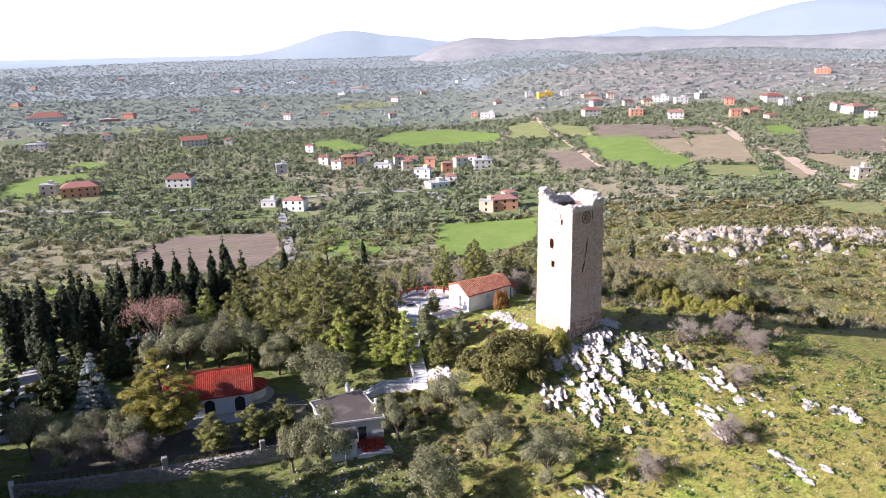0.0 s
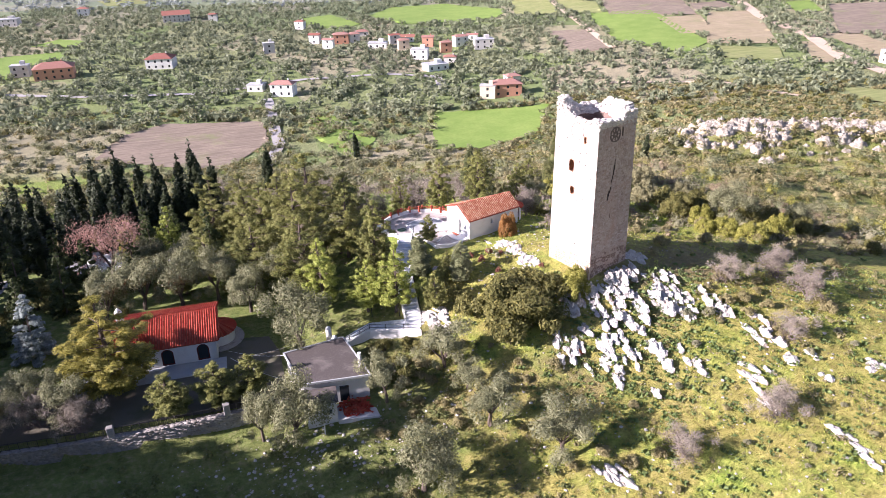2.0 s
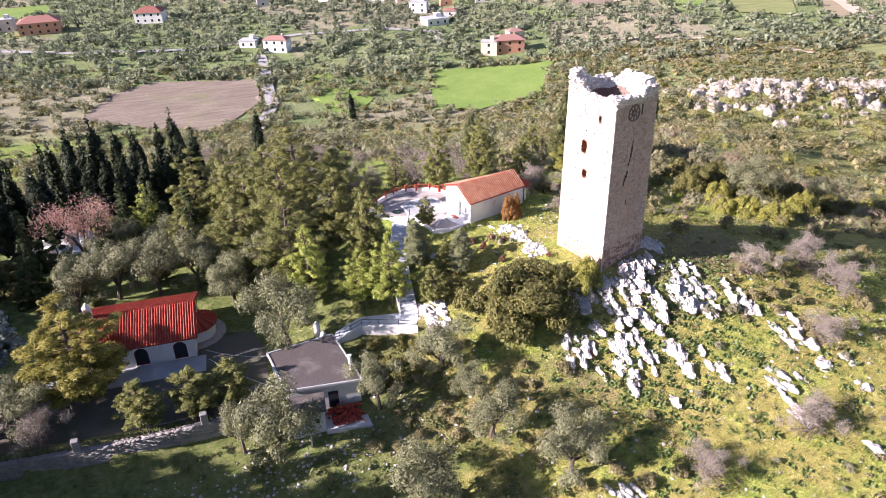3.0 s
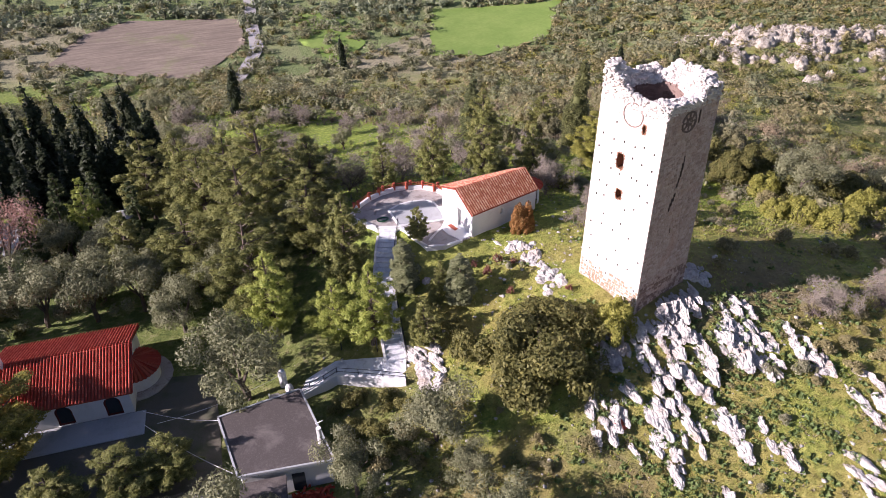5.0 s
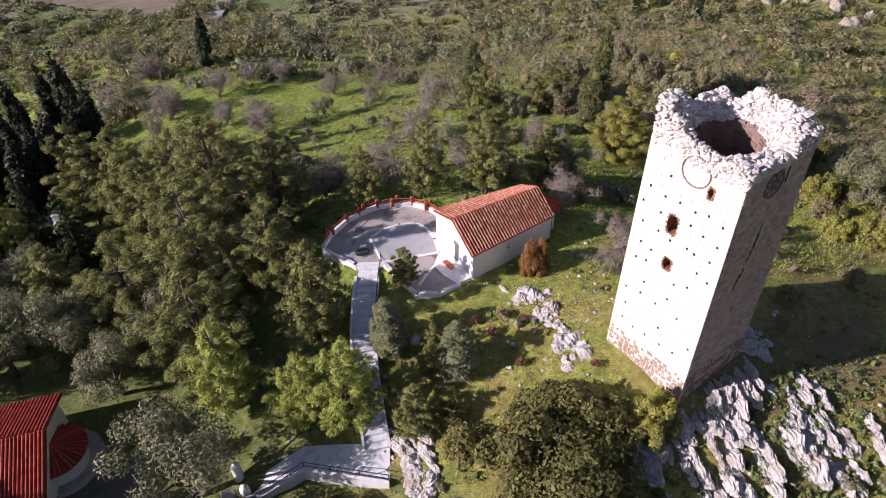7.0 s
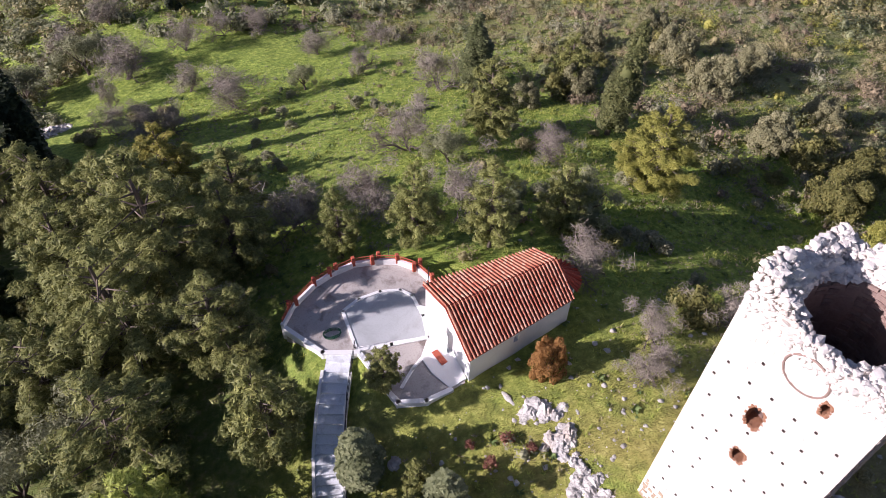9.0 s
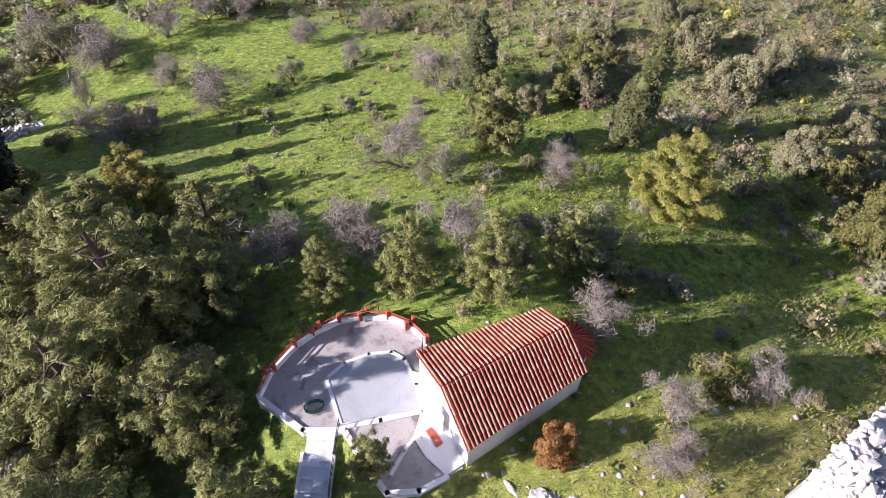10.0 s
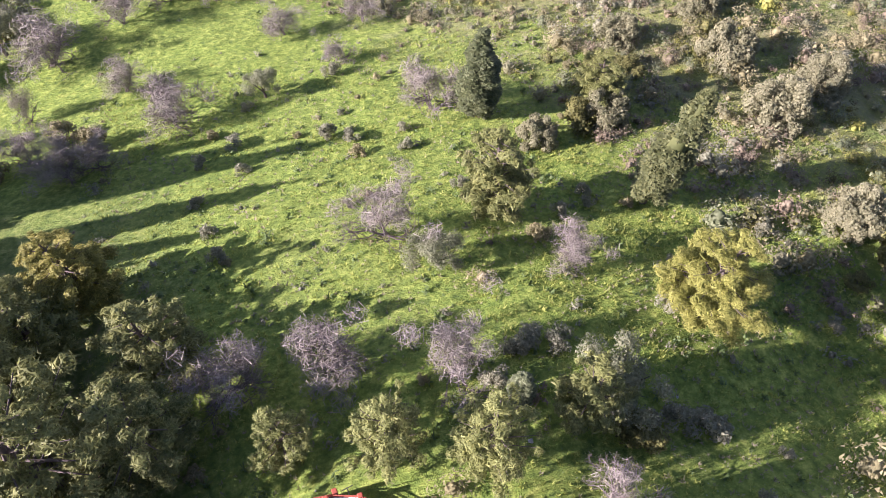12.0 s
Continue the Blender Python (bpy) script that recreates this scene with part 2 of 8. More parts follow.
def tile_material(name, low, mid, high, per="object"):
    k = Nodes(name, rough=0.85)
    v = k.t.nodes.new("ShaderNodeTexCoord").outputs["Object"]
    c = k.steps(k.chance(per), (0.0, low), (0.5, mid), (1.0, high))
    c = k.mix(k.steps(k.noise(7, 5, 0.7), (0.5, 0.0), (0.75, 0.55)), c, low)
    c = k.mix(k.steps(k.noise(0.7, 4, 0.6), (0.52, 0.0), (0.72, 0.35)), c, high)
    k.bump(k.noise(30, 4), 0.3, 0.01)
    return k.done(c)


M["tile_old"] = tile_material("old_clay_tile", (0.33, 0.105, 0.062), (0.45, 0.19, 0.115), (0.55, 0.30, 0.205))
M["tile_old_joined"] = tile_material("old_clay_tiles", (0.33, 0.105, 0.062), (0.45, 0.19, 0.115), (0.55, 0.30, 0.205), "island")
# Red channels, darkened to carry the shade between the tile rows.
M["tile_bed"] = paint("clay_tile_channels", (0.32, 0.075, 0.045), (0.16, 0.04, 0.03), 0.6)
M["tile_red"] = tile_material("red_clay_tile", (0.34, 0.042, 0.026), (0.43, 0.068, 0.040), (0.50, 0.12, 0.075))
M["tile_red_joined"] = tile_material("red_clay_tiles", (0.34, 0.042, 0.026), (0.43, 0.068, 0.040), (0.50, 0.12, 0.075), "island")
M["far_tile"] = tile_material("village_roof_tiles", (0.26, 0.10, 0.075), (0.33, 0.15, 0.11), (0.38, 0.22, 0.18))
M["village_wall"] = paint("weathered_house_render", (0.58, 0.565, 0.54), (0.40, 0.38, 0.35), 0.8, scale=0.25)
M["bark"] = paint("grey_brown_bark", (0.13, 0.10, 0.08), (0.06, 0.05, 0.04), 0.8, scale=3)
M["twig"] = paint("bare_twigs", (0.17, 0.135, 0.12), (0.09, 0.07, 0.062), 0.7, scale=2)
M["twig_haze"] = leaf_material("fine_twigs", (0.14, 0.118, 0.095), (0.26, 0.222, 0.175), (0.39, 0.335, 0.265), see_through=0.0)
M["grass_blade"] = leaf_material("grass_blades", (0.16, 0.22, 0.03), (0.37, 0.42, 0.06), (0.60, 0.60, 0.12), see_through=0.4)
M["dry_blade"] = leaf_material("dry_grass_blades", (0.18, 0.15, 0.08), (0.32, 0.27, 0.15), (0.45, 0.39, 0.24), see_through=0.2)
M["olive_leaf"] = leaf_material("olive_leaves", (0.09, 0.10, 0.046), (0.205, 0.215, 0.105), (0.365, 0.36, 0.205))
M["pine_leaf"] = leaf_material("pine_needles", (0.06, 0.078, 0.016), (0.165, 0.18, 0.04), (0.36, 0.35, 0.085), see_through=0.2)
M["young_pine_leaf"] = leaf_material("young_pine_needles", (0.13, 0.18, 0.022), (0.31, 0.37, 0.05), (0.52, 0.54, 0.11))
M["slope_pine_leaf"] = leaf_material("olive_pine_needles", (0.09, 0.105, 0.022), (0.215, 0.23, 0.055), (0.40, 0.40, 0.12))
M["gold_pine_leaf"] = leaf_material("golden_pine_needles", (0.10, 0.105, 0.015), (0.27, 0.27, 0.04), (0.47, 0.445, 0.085), see_through=0.25)
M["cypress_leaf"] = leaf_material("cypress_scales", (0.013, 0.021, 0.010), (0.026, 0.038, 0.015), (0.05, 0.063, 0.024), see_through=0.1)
# Two lit copies of the cypress leaf, low-sun flecks put into the colour.
M["sunlit_cypress_leaf"] = leaf_material("sunlit_cypress_scales", (0.03, 0.04, 0.014), (0.075, 0.09, 0.028), (0.21, 0.21, 0.075), see_through=0.1)
M["meadow_cypress_leaf"] = leaf_material("sun_flecked_cypress_scales", (0.03, 0.042, 0.018), (0.07, 0.09, 0.032), (0.20, 0.21, 0.085), see_through=0.1)
# The gold of sunlit tips is put into the lightest needle tone.
M["bronze_pine_leaf"] = leaf_material("bronze_pine_needles", (0.075, 0.08, 0.016), (0.225, 0.215, 0.034), (0.50, 0.44, 0.075), see_through=0.25)
M["fir_leaf"] = leaf_material("silver_fir_needles", (0.13, 0.17, 0.15), (0.25, 0.30, 0.28), (0.40, 0.45, 0.42))
M["dark_fir_leaf"] = leaf_material("dark_fir_needles", (0.03, 0.05, 0.015), (0.06, 0.085, 0.025), (0.11, 0.13, 0.04))
M["juniper_leaf"] = leaf_material("juniper_sprays", (0.08, 0.10, 0.04), (0.19, 0.21, 0.095), (0.33, 0.34, 0.18))
M["russet_leaf"] = leaf_material("russet_heath_sprays", (0.10, 0.08, 0.045), (0.225, 0.17, 0.10), (0.36, 0.285, 0.18), see_through=0.1)
M["broom_leaf"] = leaf_material("tan_heath_leaves", (0.10, 0.098, 0.045), (0.205, 0.195, 0.095), (0.35, 0.325, 0.175), see_through=0.15)
M["weed_leaf"] = leaf_material("slope_weeds", (0.07, 0.09, 0.025), (0.15, 0.185, 0.05), (0.27, 0.28, 0.10))
M["red_shrub_leaf"] = leaf_material("red_brown_shrub_leaves", (0.12, 0.05, 0.035), (0.25, 0.10, 0.07), (0.36, 0.18, 0.12))
M["rust_leaf"] = leaf_material("rust_brown_leaves", (0.22, 0.11, 0.08), (0.38, 0.22, 0.17), (0.50, 0.33, 0.27))
M["orange_leaf"] = leaf_material("orange_thuja", (0.20, 0.09, 0.02), (0.33, 0.16, 0.035), (0.42, 0.24, 0.07))
M["mastic_leaf"] = leaf_material("mastic_leaves", (0.056, 0.062, 0.015), (0.145, 0.145, 0.036), (0.285, 0.26, 0.078))
M["scrub_leaf"] = leaf_material("scrub_leaves", (0.11, 0.105, 0.04), (0.26, 0.23, 0.095), (0.43, 0.37, 0.19), see_through=0.2)
M["grey_scrub_leaf"] = leaf_material("grey_scrub_leaves", (0.13, 0.13, 0.07), (0.255, 0.25, 0.145), (0.42, 0.40, 0.255))
M["herb_leaf"] = leaf_material("asphodel_leaves", (0.075, 0.12, 0.03), (0.15, 0.215, 0.05), (0.26, 0.33, 0.09))


def field_material(name, a, b, row=0.0, turn=0.0):
    k = Nodes(name, rough=0.95)
    c = k.steps(k.noise(0.09, 6, 0.65), (0.35, a), (0.68, b))
    c = k.mix(k.steps(k.noise(0.9, 5, 0.7), (0.4, 0.0), (0.8, 0.5)), c, tuple(v * 0.6 for v in a))
    if row:
        furrow = k.noise(row * 4, 5, 0.7, k.turned(k.pos, turn, (0.12, 1.0, 1.0)))
        c = k.mix(k.steps(furrow, (0.42, 0.0), (0.62, 0.75)), c, tuple(v * 0.66 for v in a))
        c = k.mix(k.steps(k.noise(0.05, 5, 0.7, warp=0.5), (0.55, 0.0), (0.72, 0.6)), c, (0.20, 0.24, 0.08))
    return k.done(c)


M["field_green"] = field_material("young_wheat", (0.17, 0.27, 0.05), (0.24, 0.33, 0.075))
M["field_pale"] = field_material("pale_pasture", (0.26, 0.30, 0.10), (0.34, 0.34, 0.15), 0.12, 20)
M["field_tan"] = field_material("fallow_rows", (0.42, 0.34, 0.22), (0.33, 0.29, 0.16), 0.14, 35)
M["field_plough"] = field_material("ploughed_earth", (0.25, 0.20, 0.15), (0.33, 0.27, 0.20), 0.16, 8)
# Distant leaves carry the haze in their paler, bluer colour.
M["hazed_far_leaf"] = leaf_material("hazed_grove_leaves", (0.18, 0.21, 0.195), (0.26, 0.29, 0.27), (0.36, 0.39, 0.36), see_through=0.1)
# Tones drawn closer together, the way haze flattens trees out on the plain.
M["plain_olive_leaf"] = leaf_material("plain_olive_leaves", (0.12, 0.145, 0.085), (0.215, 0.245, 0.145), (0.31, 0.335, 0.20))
M["dark_grove_leaf"] = leaf_material("dark_grove_leaves", (0.06, 0.08, 0.045), (0.12, 0.145, 0.08), (0.20, 0.22, 0.13))


# Haze over distant land, put into a bluish colour plus a faint glow.
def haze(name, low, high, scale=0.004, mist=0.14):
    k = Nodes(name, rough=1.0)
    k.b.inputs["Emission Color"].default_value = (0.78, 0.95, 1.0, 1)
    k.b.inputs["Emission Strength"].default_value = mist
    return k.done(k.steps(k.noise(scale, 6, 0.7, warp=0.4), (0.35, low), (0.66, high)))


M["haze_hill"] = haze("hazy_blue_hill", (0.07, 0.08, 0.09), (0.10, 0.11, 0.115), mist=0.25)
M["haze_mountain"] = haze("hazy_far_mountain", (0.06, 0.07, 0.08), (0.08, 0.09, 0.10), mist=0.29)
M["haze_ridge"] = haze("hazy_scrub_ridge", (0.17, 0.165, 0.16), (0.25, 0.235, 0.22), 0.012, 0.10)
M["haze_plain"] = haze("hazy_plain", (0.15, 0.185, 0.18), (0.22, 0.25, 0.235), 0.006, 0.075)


def glow(name, low, high):
    """Bright misty sky over the horizon, bluer higher up and to the east."""
    k = Nodes(name, rough=1.0)
    sep = k.t.nodes.new("ShaderNodeSeparateXYZ")
    k.t.links.new(k.pos, sep.inputs[0])
    up = k.math("ADD", k.math("MULTIPLY", sep.outputs[0], 0.00012), k.math("MULTIPLY", k.noise(0.0004, 3), 0.25))
    c = k.steps(up, (0.2, low), (0.95, high))
    k.t.links.new(c, k.b.inputs["Emission Color"])
    k.b.inputs["Emission Strength"].default_value = 0.6
    return k.done((0.0, 0.0, 0.0))


M["mist"] = glow("misty_sky", (1.0, 1.0, 1.0), (0.86, 0.93, 1.0))

# ---- building helpers ----
rng = np.random.default_rng(7)


def mesh_of(name, verts, faces, material, smooth=False):
    me = bpy.data.meshes.new(name)
    me.from_pydata([tuple(v) for v in verts], [], [tuple(f) for f in faces])
    me.materials.append(material)
    if smooth:
        me.shade_smooth()
    me.update()
    return me


def grid_mesh(name, verts, faces4, material, smooth=False):
    """A mesh from arrays of places and of four-cornered (or three-cornered) faces, fast."""
    verts, faces4 = np.asarray(verts, np.float32), np.asarray(faces4, np.int32)
    me = bpy.data.meshes.new(name)
    n, per = faces4.shape
    me.vertices.add(len(verts))
    me.vertices.foreach_set("co", verts.ravel())
    me.loops.add(n * per)
    me.loops.foreach_set("vertex_index", faces4.ravel())
    me.polygons.add(n)
    me.polygons.foreach_set("loop_start", np.arange(0, n * per, per, dtype=np.int32))
    me.polygons.foreach_set("loop_total", np.full(n, per, np.int32))
    me.update(calc_edges=True)
    me.validate()
    me.materials.append(material)
    if smooth:
        me.shade_smooth()
    return me


def part(name, shape, material, parent, label=""):
    """One mesh object under a thing or a part. shape: a bmesh, a mesh, or (verts, faces)."""
    if isinstance(shape, bmesh.types.BMesh):
        me = bpy.data.meshes.new(name)
        shape.to_mesh(me)
        shape.free()
        me.materials.append(material)
    elif isinstance(shape, tuple):
        me = mesh_of(name, *shape, material)
    else:
        me = shape
    ob = new(name, me)
    ob.parent = parent
    if label:
        tagged(ob, label)
    return ob


def thing(name, label, category, group="", kind="", at=(0, 0, 0), turn=0.0):
    ob = new(name)
    ob.matrix_basis = pose(*at, 0, 0, turn)
    return tagged(ob, label, category, group, kind)


def box(lo, hi, bevel=0.0, turn=None):
    bm = bmesh.new()
    bmesh.ops.create_cube(bm, size=1)
    for v in bm.verts:
        v.co = Vector([lo[i] + (v.co[i] + 0.5) * (hi[i] - lo[i]) for i in range(3)])
    if bevel:
        bmesh.ops.bevel(bm, geom=list(bm.edges), offset=bevel, segments=1, affect="EDGES")
    if turn is not None:
        bmesh.ops.transform(bm, matrix=turn, verts=bm.verts)
    return bm


def prism(points, z0, z1, bevel=0.0):
    """An upright solid over a polygon; z0 and z1 may be lists, a height for each corner."""
    n = len(points)
    lo = z0 if isinstance(z0, (list, tuple)) else [z0] * n
    hi = z1 if isinstance(z1, (list, tuple)) else [z1] * n
    bm = bmesh.new()
    a = [bm.verts.new((*p, z)) for p, z in zip(points, lo)]
    b = [bm.verts.new((*p, z)) for p, z in zip(points, hi)]
    bm.faces.new(a[::-1])
    bm.faces.new(b)
    for i in range(n):
        j = (i + 1) % n
        bm.faces.new((a[i], a[j], b[j], b[i]))
    bmesh.ops.recalc_face_normals(bm, faces=bm.faces)
    if bevel:
        bmesh.ops.bevel(bm, geom=list(bm.edges), offset=bevel, segments=1, affect="EDGES")
    return bm


def tube(points, radii, sides=6, caps=True):
    """Verts and faces of a round bar along points."""
    verts, faces = [], []
    for i, p in enumerate(points):
        p = Vector(p)
        d = Vector(points[min(i + 1, len(points) - 1)]) - Vector(points[max(i - 1, 0)])
        q = d.to_track_quat("Z", "Y")
        r = radii[i] if isinstance(radii, (list, tuple)) else radii
        for s in range(sides):
            a = 2 * math.pi * s / sides
            verts.append(p + q @ Vector((r * math.cos(a), r * math.sin(a), 0)))
    for i in range(len(points) - 1):
        for s in range(sides):
            a, b = i * sides + s, i * sides + (s + 1) % sides
            faces.append((a, b, b + sides, a + sides))
    if caps:
        faces.append(tuple(range(sides))[::-1])
        faces.append(tuple(range(len(verts) - sides, len(verts))))
    return verts, faces


def joined(shapes):
    verts, faces = [], []
    for v, f in shapes:
        n = len(verts)
        verts += list(v)
        faces += [tuple(i + n for i in g) for g in f]
    return verts, faces


def wall_face(origin, along, width, z0, z1, openings=(), depth=0.35, lean=0.0, jitter=0.0):
    """One upright wall sheet with openings (u0, u1, low, high, depth) that go into it: verts and faces.
    along: its unit direction; the outside lies to the right of it. lean: how far it draws in at the top, at both ends and inwards."""
    o, a = Vector(origin), Vector(along)
    out = Vector((a.y, -a.x, 0))
    us = sorted({0.0, width, *[u for w in openings for u in w[:2]]})
    zs = sorted({z0, z1, *[z for w in openings for z in w[2:4]]})

    def at(u, z, d=0.0):
        k = (z - z0) / (z1 - z0) * lean
        return o + a * (u + k * (1 - 2 * u / width)) - out * (d + k) + Vector((0, 0, z))

    verts, faces = [], []

    def quad(*p):
        n = len(verts)
        verts.extend(p)
        faces.append((n, n + 1, n + 2, n + 3))

    for u0, u1 in zip(us, us[1:]):
        for b, t in zip(zs, zs[1:]):
            um, zm = (u0 + u1) / 2, (b + t) / 2
            if not any(w[0] < um < w[1] and w[2] < zm < w[3] for w in openings):
                quad(at(u0, b), at(u1, b), at(u1, t), at(u0, t))
    for w in openings:
        u0, u1, b, t = w[:4]
        d = w[4] if len(w) > 4 else depth
        quad(at(u0, b), at(u0, b, d), at(u1, b, d), at(u1, b))
        quad(at(u1, t), at(u1, t, d), at(u0, t, d), at(u0, t))
        quad(at(u0, t), at(u0, t, d), at(u0, b, d), at(u0, b))
        quad(at(u1, b), at(u1, b, d), at(u1, t, d), at(u1, t))
        quad(at(u0, b, d), at(u0, t, d), at(u1, t, d), at(u1, b, d))
    return verts, faces


# Heights of the hill on a coarse lattice, blended by wide bells over the gently rising plain.
HILL = [
    (2.7, 3.9, 9.4, 10.1, 2.5, 0.7, 0.9, 0.2),
    (5.4, -1.3, 2.3, 5.5, 5, 8.5, 2.5, -0.2),
    (4.2, -1.1, 14.8, 8.9, 7.9, 7.6, -4.5, 0.8),
    (4.9, 8.7, 3, -1.4, 9, 2.6, 4.3, 9.9),
    (2.2, 4.1, 0.8, 23.3, 8.4, 2.7, 4.3, 1.4),
    (6.1, 10.5, 12.1, 1.3, -0.2, 11.1, -0.2, 2.2),
    (2.1, -0.3, 5.5, 6.7, 8, 4.2, 3.1, 2.2),
    (0.6, 1.4, 6.7, 3.1, -3.9, 5.4, 2.5, -3.1),
    (-0, -0.2, 0.8, 1.9, 1.1, 2.4, -5.1, 7.5),
]
HILL_X = [-80 + 31.25 * i for i in range(9)]
HILL_Y = [28.25 * j for j in range(8)]


UPPER = [(28.4, 80.9, 6.85), (28.75, 83.2, 7.7), (29.2, 86.0, 8.75), (29.8, 88.6, 9.65), (30.7, 91.2, 10.45), (32.0, 94.2, 11.15)]   # line of the upper stairs


def ease(v):
    v = np.clip(v, 0, 1)
    return v * v * (3 - 2 * v)


def bell(x, y, cx, cy, sx, sy=None, turn=0.0):
    c, s = math.cos(radians(turn)), math.sin(radians(turn))
    u, v = (x - cx) * c + (y - cy) * s, -(x - cx) * s + (y - cy) * c
    return np.exp(-(u / sx) ** 2 - (v / (sy or sx)) ** 2)


def pad(h, level, d, fall):
    """Level ground where d <= 0, sloping back to h over fall metres."""
    k = ease(1 - d / fall)
    return h + (level - h) * k


def wall_y(x):
    """The line of the churchyard's stone wall."""
    return 74.4 + 0.0042 * np.clip(9 - x, 0, 40) ** 2


def height(x, y):
    x, y = np.asarray(x, float), np.asarray(y, float)
    u, v = 0.93 * x - 0.36 * y, 0.36 * x + 0.93 * y
    h = -30 + 9 * ease((u + 10) / 150)
    for cx, row in zip(HILL_X, HILL):
        for cy, a in zip(HILL_Y, row):
            h = h + a * np.exp(-((x - cx) ** 2 + (y - cy) ** 2) / (2 * 27.0 ** 2))
    h = h + 1.5 * bell(x, y, 48, 77.3, 7) - 1.1 * bell(x, y, 25, 82, 7) - 1.6 * bell(x, y, 56, 97, 6) + 1.2 * bell(x, y, 80, 93, 9) + 1.8 * bell(x, y, 84, 108, 13)
    h = h - 0.8 * bell(x, y, 45, 63, 9) - 2.4 * bell(x, y, 70, 97, 9, 9) - 0.9 * bell(x, y, 19, 110, 8) + 0.8 * bell(x, y, 17, 64, 7)
    # chapel terrace
    d = np.sqrt(((x - 38.3) / 1.35) ** 2 + (y - 95) ** 2) - 5.0
    h = pad(h, 11.1, d, 3.5)
    # cutting for the stairs
    for (ax, ay, az), (bx, by, bz) in zip(UPPER, UPPER[1:]):
        ex, ey = bx - ax, by - ay
        f = np.clip(((x - ax) * ex + (y - ay) * ey) / (ex * ex + ey * ey), 0, 1)
        d = np.hypot(x - ax - f * ex, y - ay - f * ey)
        h = np.where(d < 3.2, np.minimum(h, az + f * (bz - az) - 0.35 + 1.4 * np.maximum(0, d - 1.2)), h)
    # churchyard, level behind the stone wall
    d = np.maximum(np.maximum(-17 - x, x - 14.5), np.maximum(wall_y(x) - y, y - 97.5))
    behind = y > wall_y(x)
    h = np.where(behind, pad(h, 4.65, d, 7.0), h)
    d = np.maximum(wall_y(x) - y, np.maximum(-20 - x, x - 12))
    h = np.where(behind, h, pad(h, np.minimum(h, 3.5), d, 5.0))
    # rocky scarp over the far slope, then the scrub hills
    h = h + 4.5 * bell(x, y, 185, 178, 70, 11, -14) + 2.0 * bell(x, y, 150, 195, 60, 16, -12)
    far = ease((v - 330) / 900) * ease((u + 60) / 500)
    h = h + 52 * far * (0.75 + 0.25 * np.sin(u / 170.0) * np.cos(v / 230.0))
    h = h + 58 * ease((v - 900) / 3300) * (1 - ease((u + 60) / 700))
    return h


# ---- ground ----


def spread(lo, hi, step, reach):
    """Even steps from lo to hi, then ever wider ones out to reach on both sides."""
    inner = list(np.arange(lo, hi, step))
    left, right, s = [], [], step
    a, b = lo, inner[-1]
    while a > -reach or b < reach:
        s *= 1.13
        a, b = a - s, b + s
        left.append(max(a, -reach - 100))
        right.append(min(b, reach + 100))
    return np.array(left[::-1] + inner + right)


gx, gy = spread(-35, 105, 0.75, 4300), spread(38, 160, 0.75, 4300)
gx, gy = np.unique(gx), np.unique(gy)
X, Y = np.meshgrid(gx, gy)
Z = height(X, Y)


def rough_ground(x, y):
    """Small swells of the hill, none on the made ground."""
    n = 0.10 * np.sin(0.9 * x + 1.3 * np.sin(0.5 * y)) * np.cos(0.8 * y + np.sin(0.6 * x)) + 0.10 * np.sin(1.7 * x + 0.7 * y + np.sin(0.4 * y)) * np.sin(2.3 * y - 0.5 * x + np.sin(0.7 * x))
    near = ease((150 - np.abs(x - 35)) / 40) * ease((150 - np.abs(y - 95)) / 40)
    made = np.maximum(bell(x, y, 36, 95, 10), (np.abs(x + 2) < 18) * (np.abs(y - 86) < 12.5))
    return n * near * (1 - made)


Z = Z + rough_ground(X, Y)
nx, ny = len(gx), len(gy)
idx = np.arange(nx * ny).reshape(ny, nx)
quads = np.stack([idx[:-1, :-1], idx[:-1, 1:], idx[1:, 1:], idx[1:, :-1]], -1).reshape(-1, 4)
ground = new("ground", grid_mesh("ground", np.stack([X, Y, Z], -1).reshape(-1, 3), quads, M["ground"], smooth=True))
tagged(ground, "grassy limestone hillside sloping down to a wide olive plain", "ground", kind="structure")


def level(x, y):
    return float(height(x, y) + rough_ground(np.asarray(x, float), np.asarray(y, float)))


def levels(x, y):
    return height(x, y) + rough_ground(x, y)


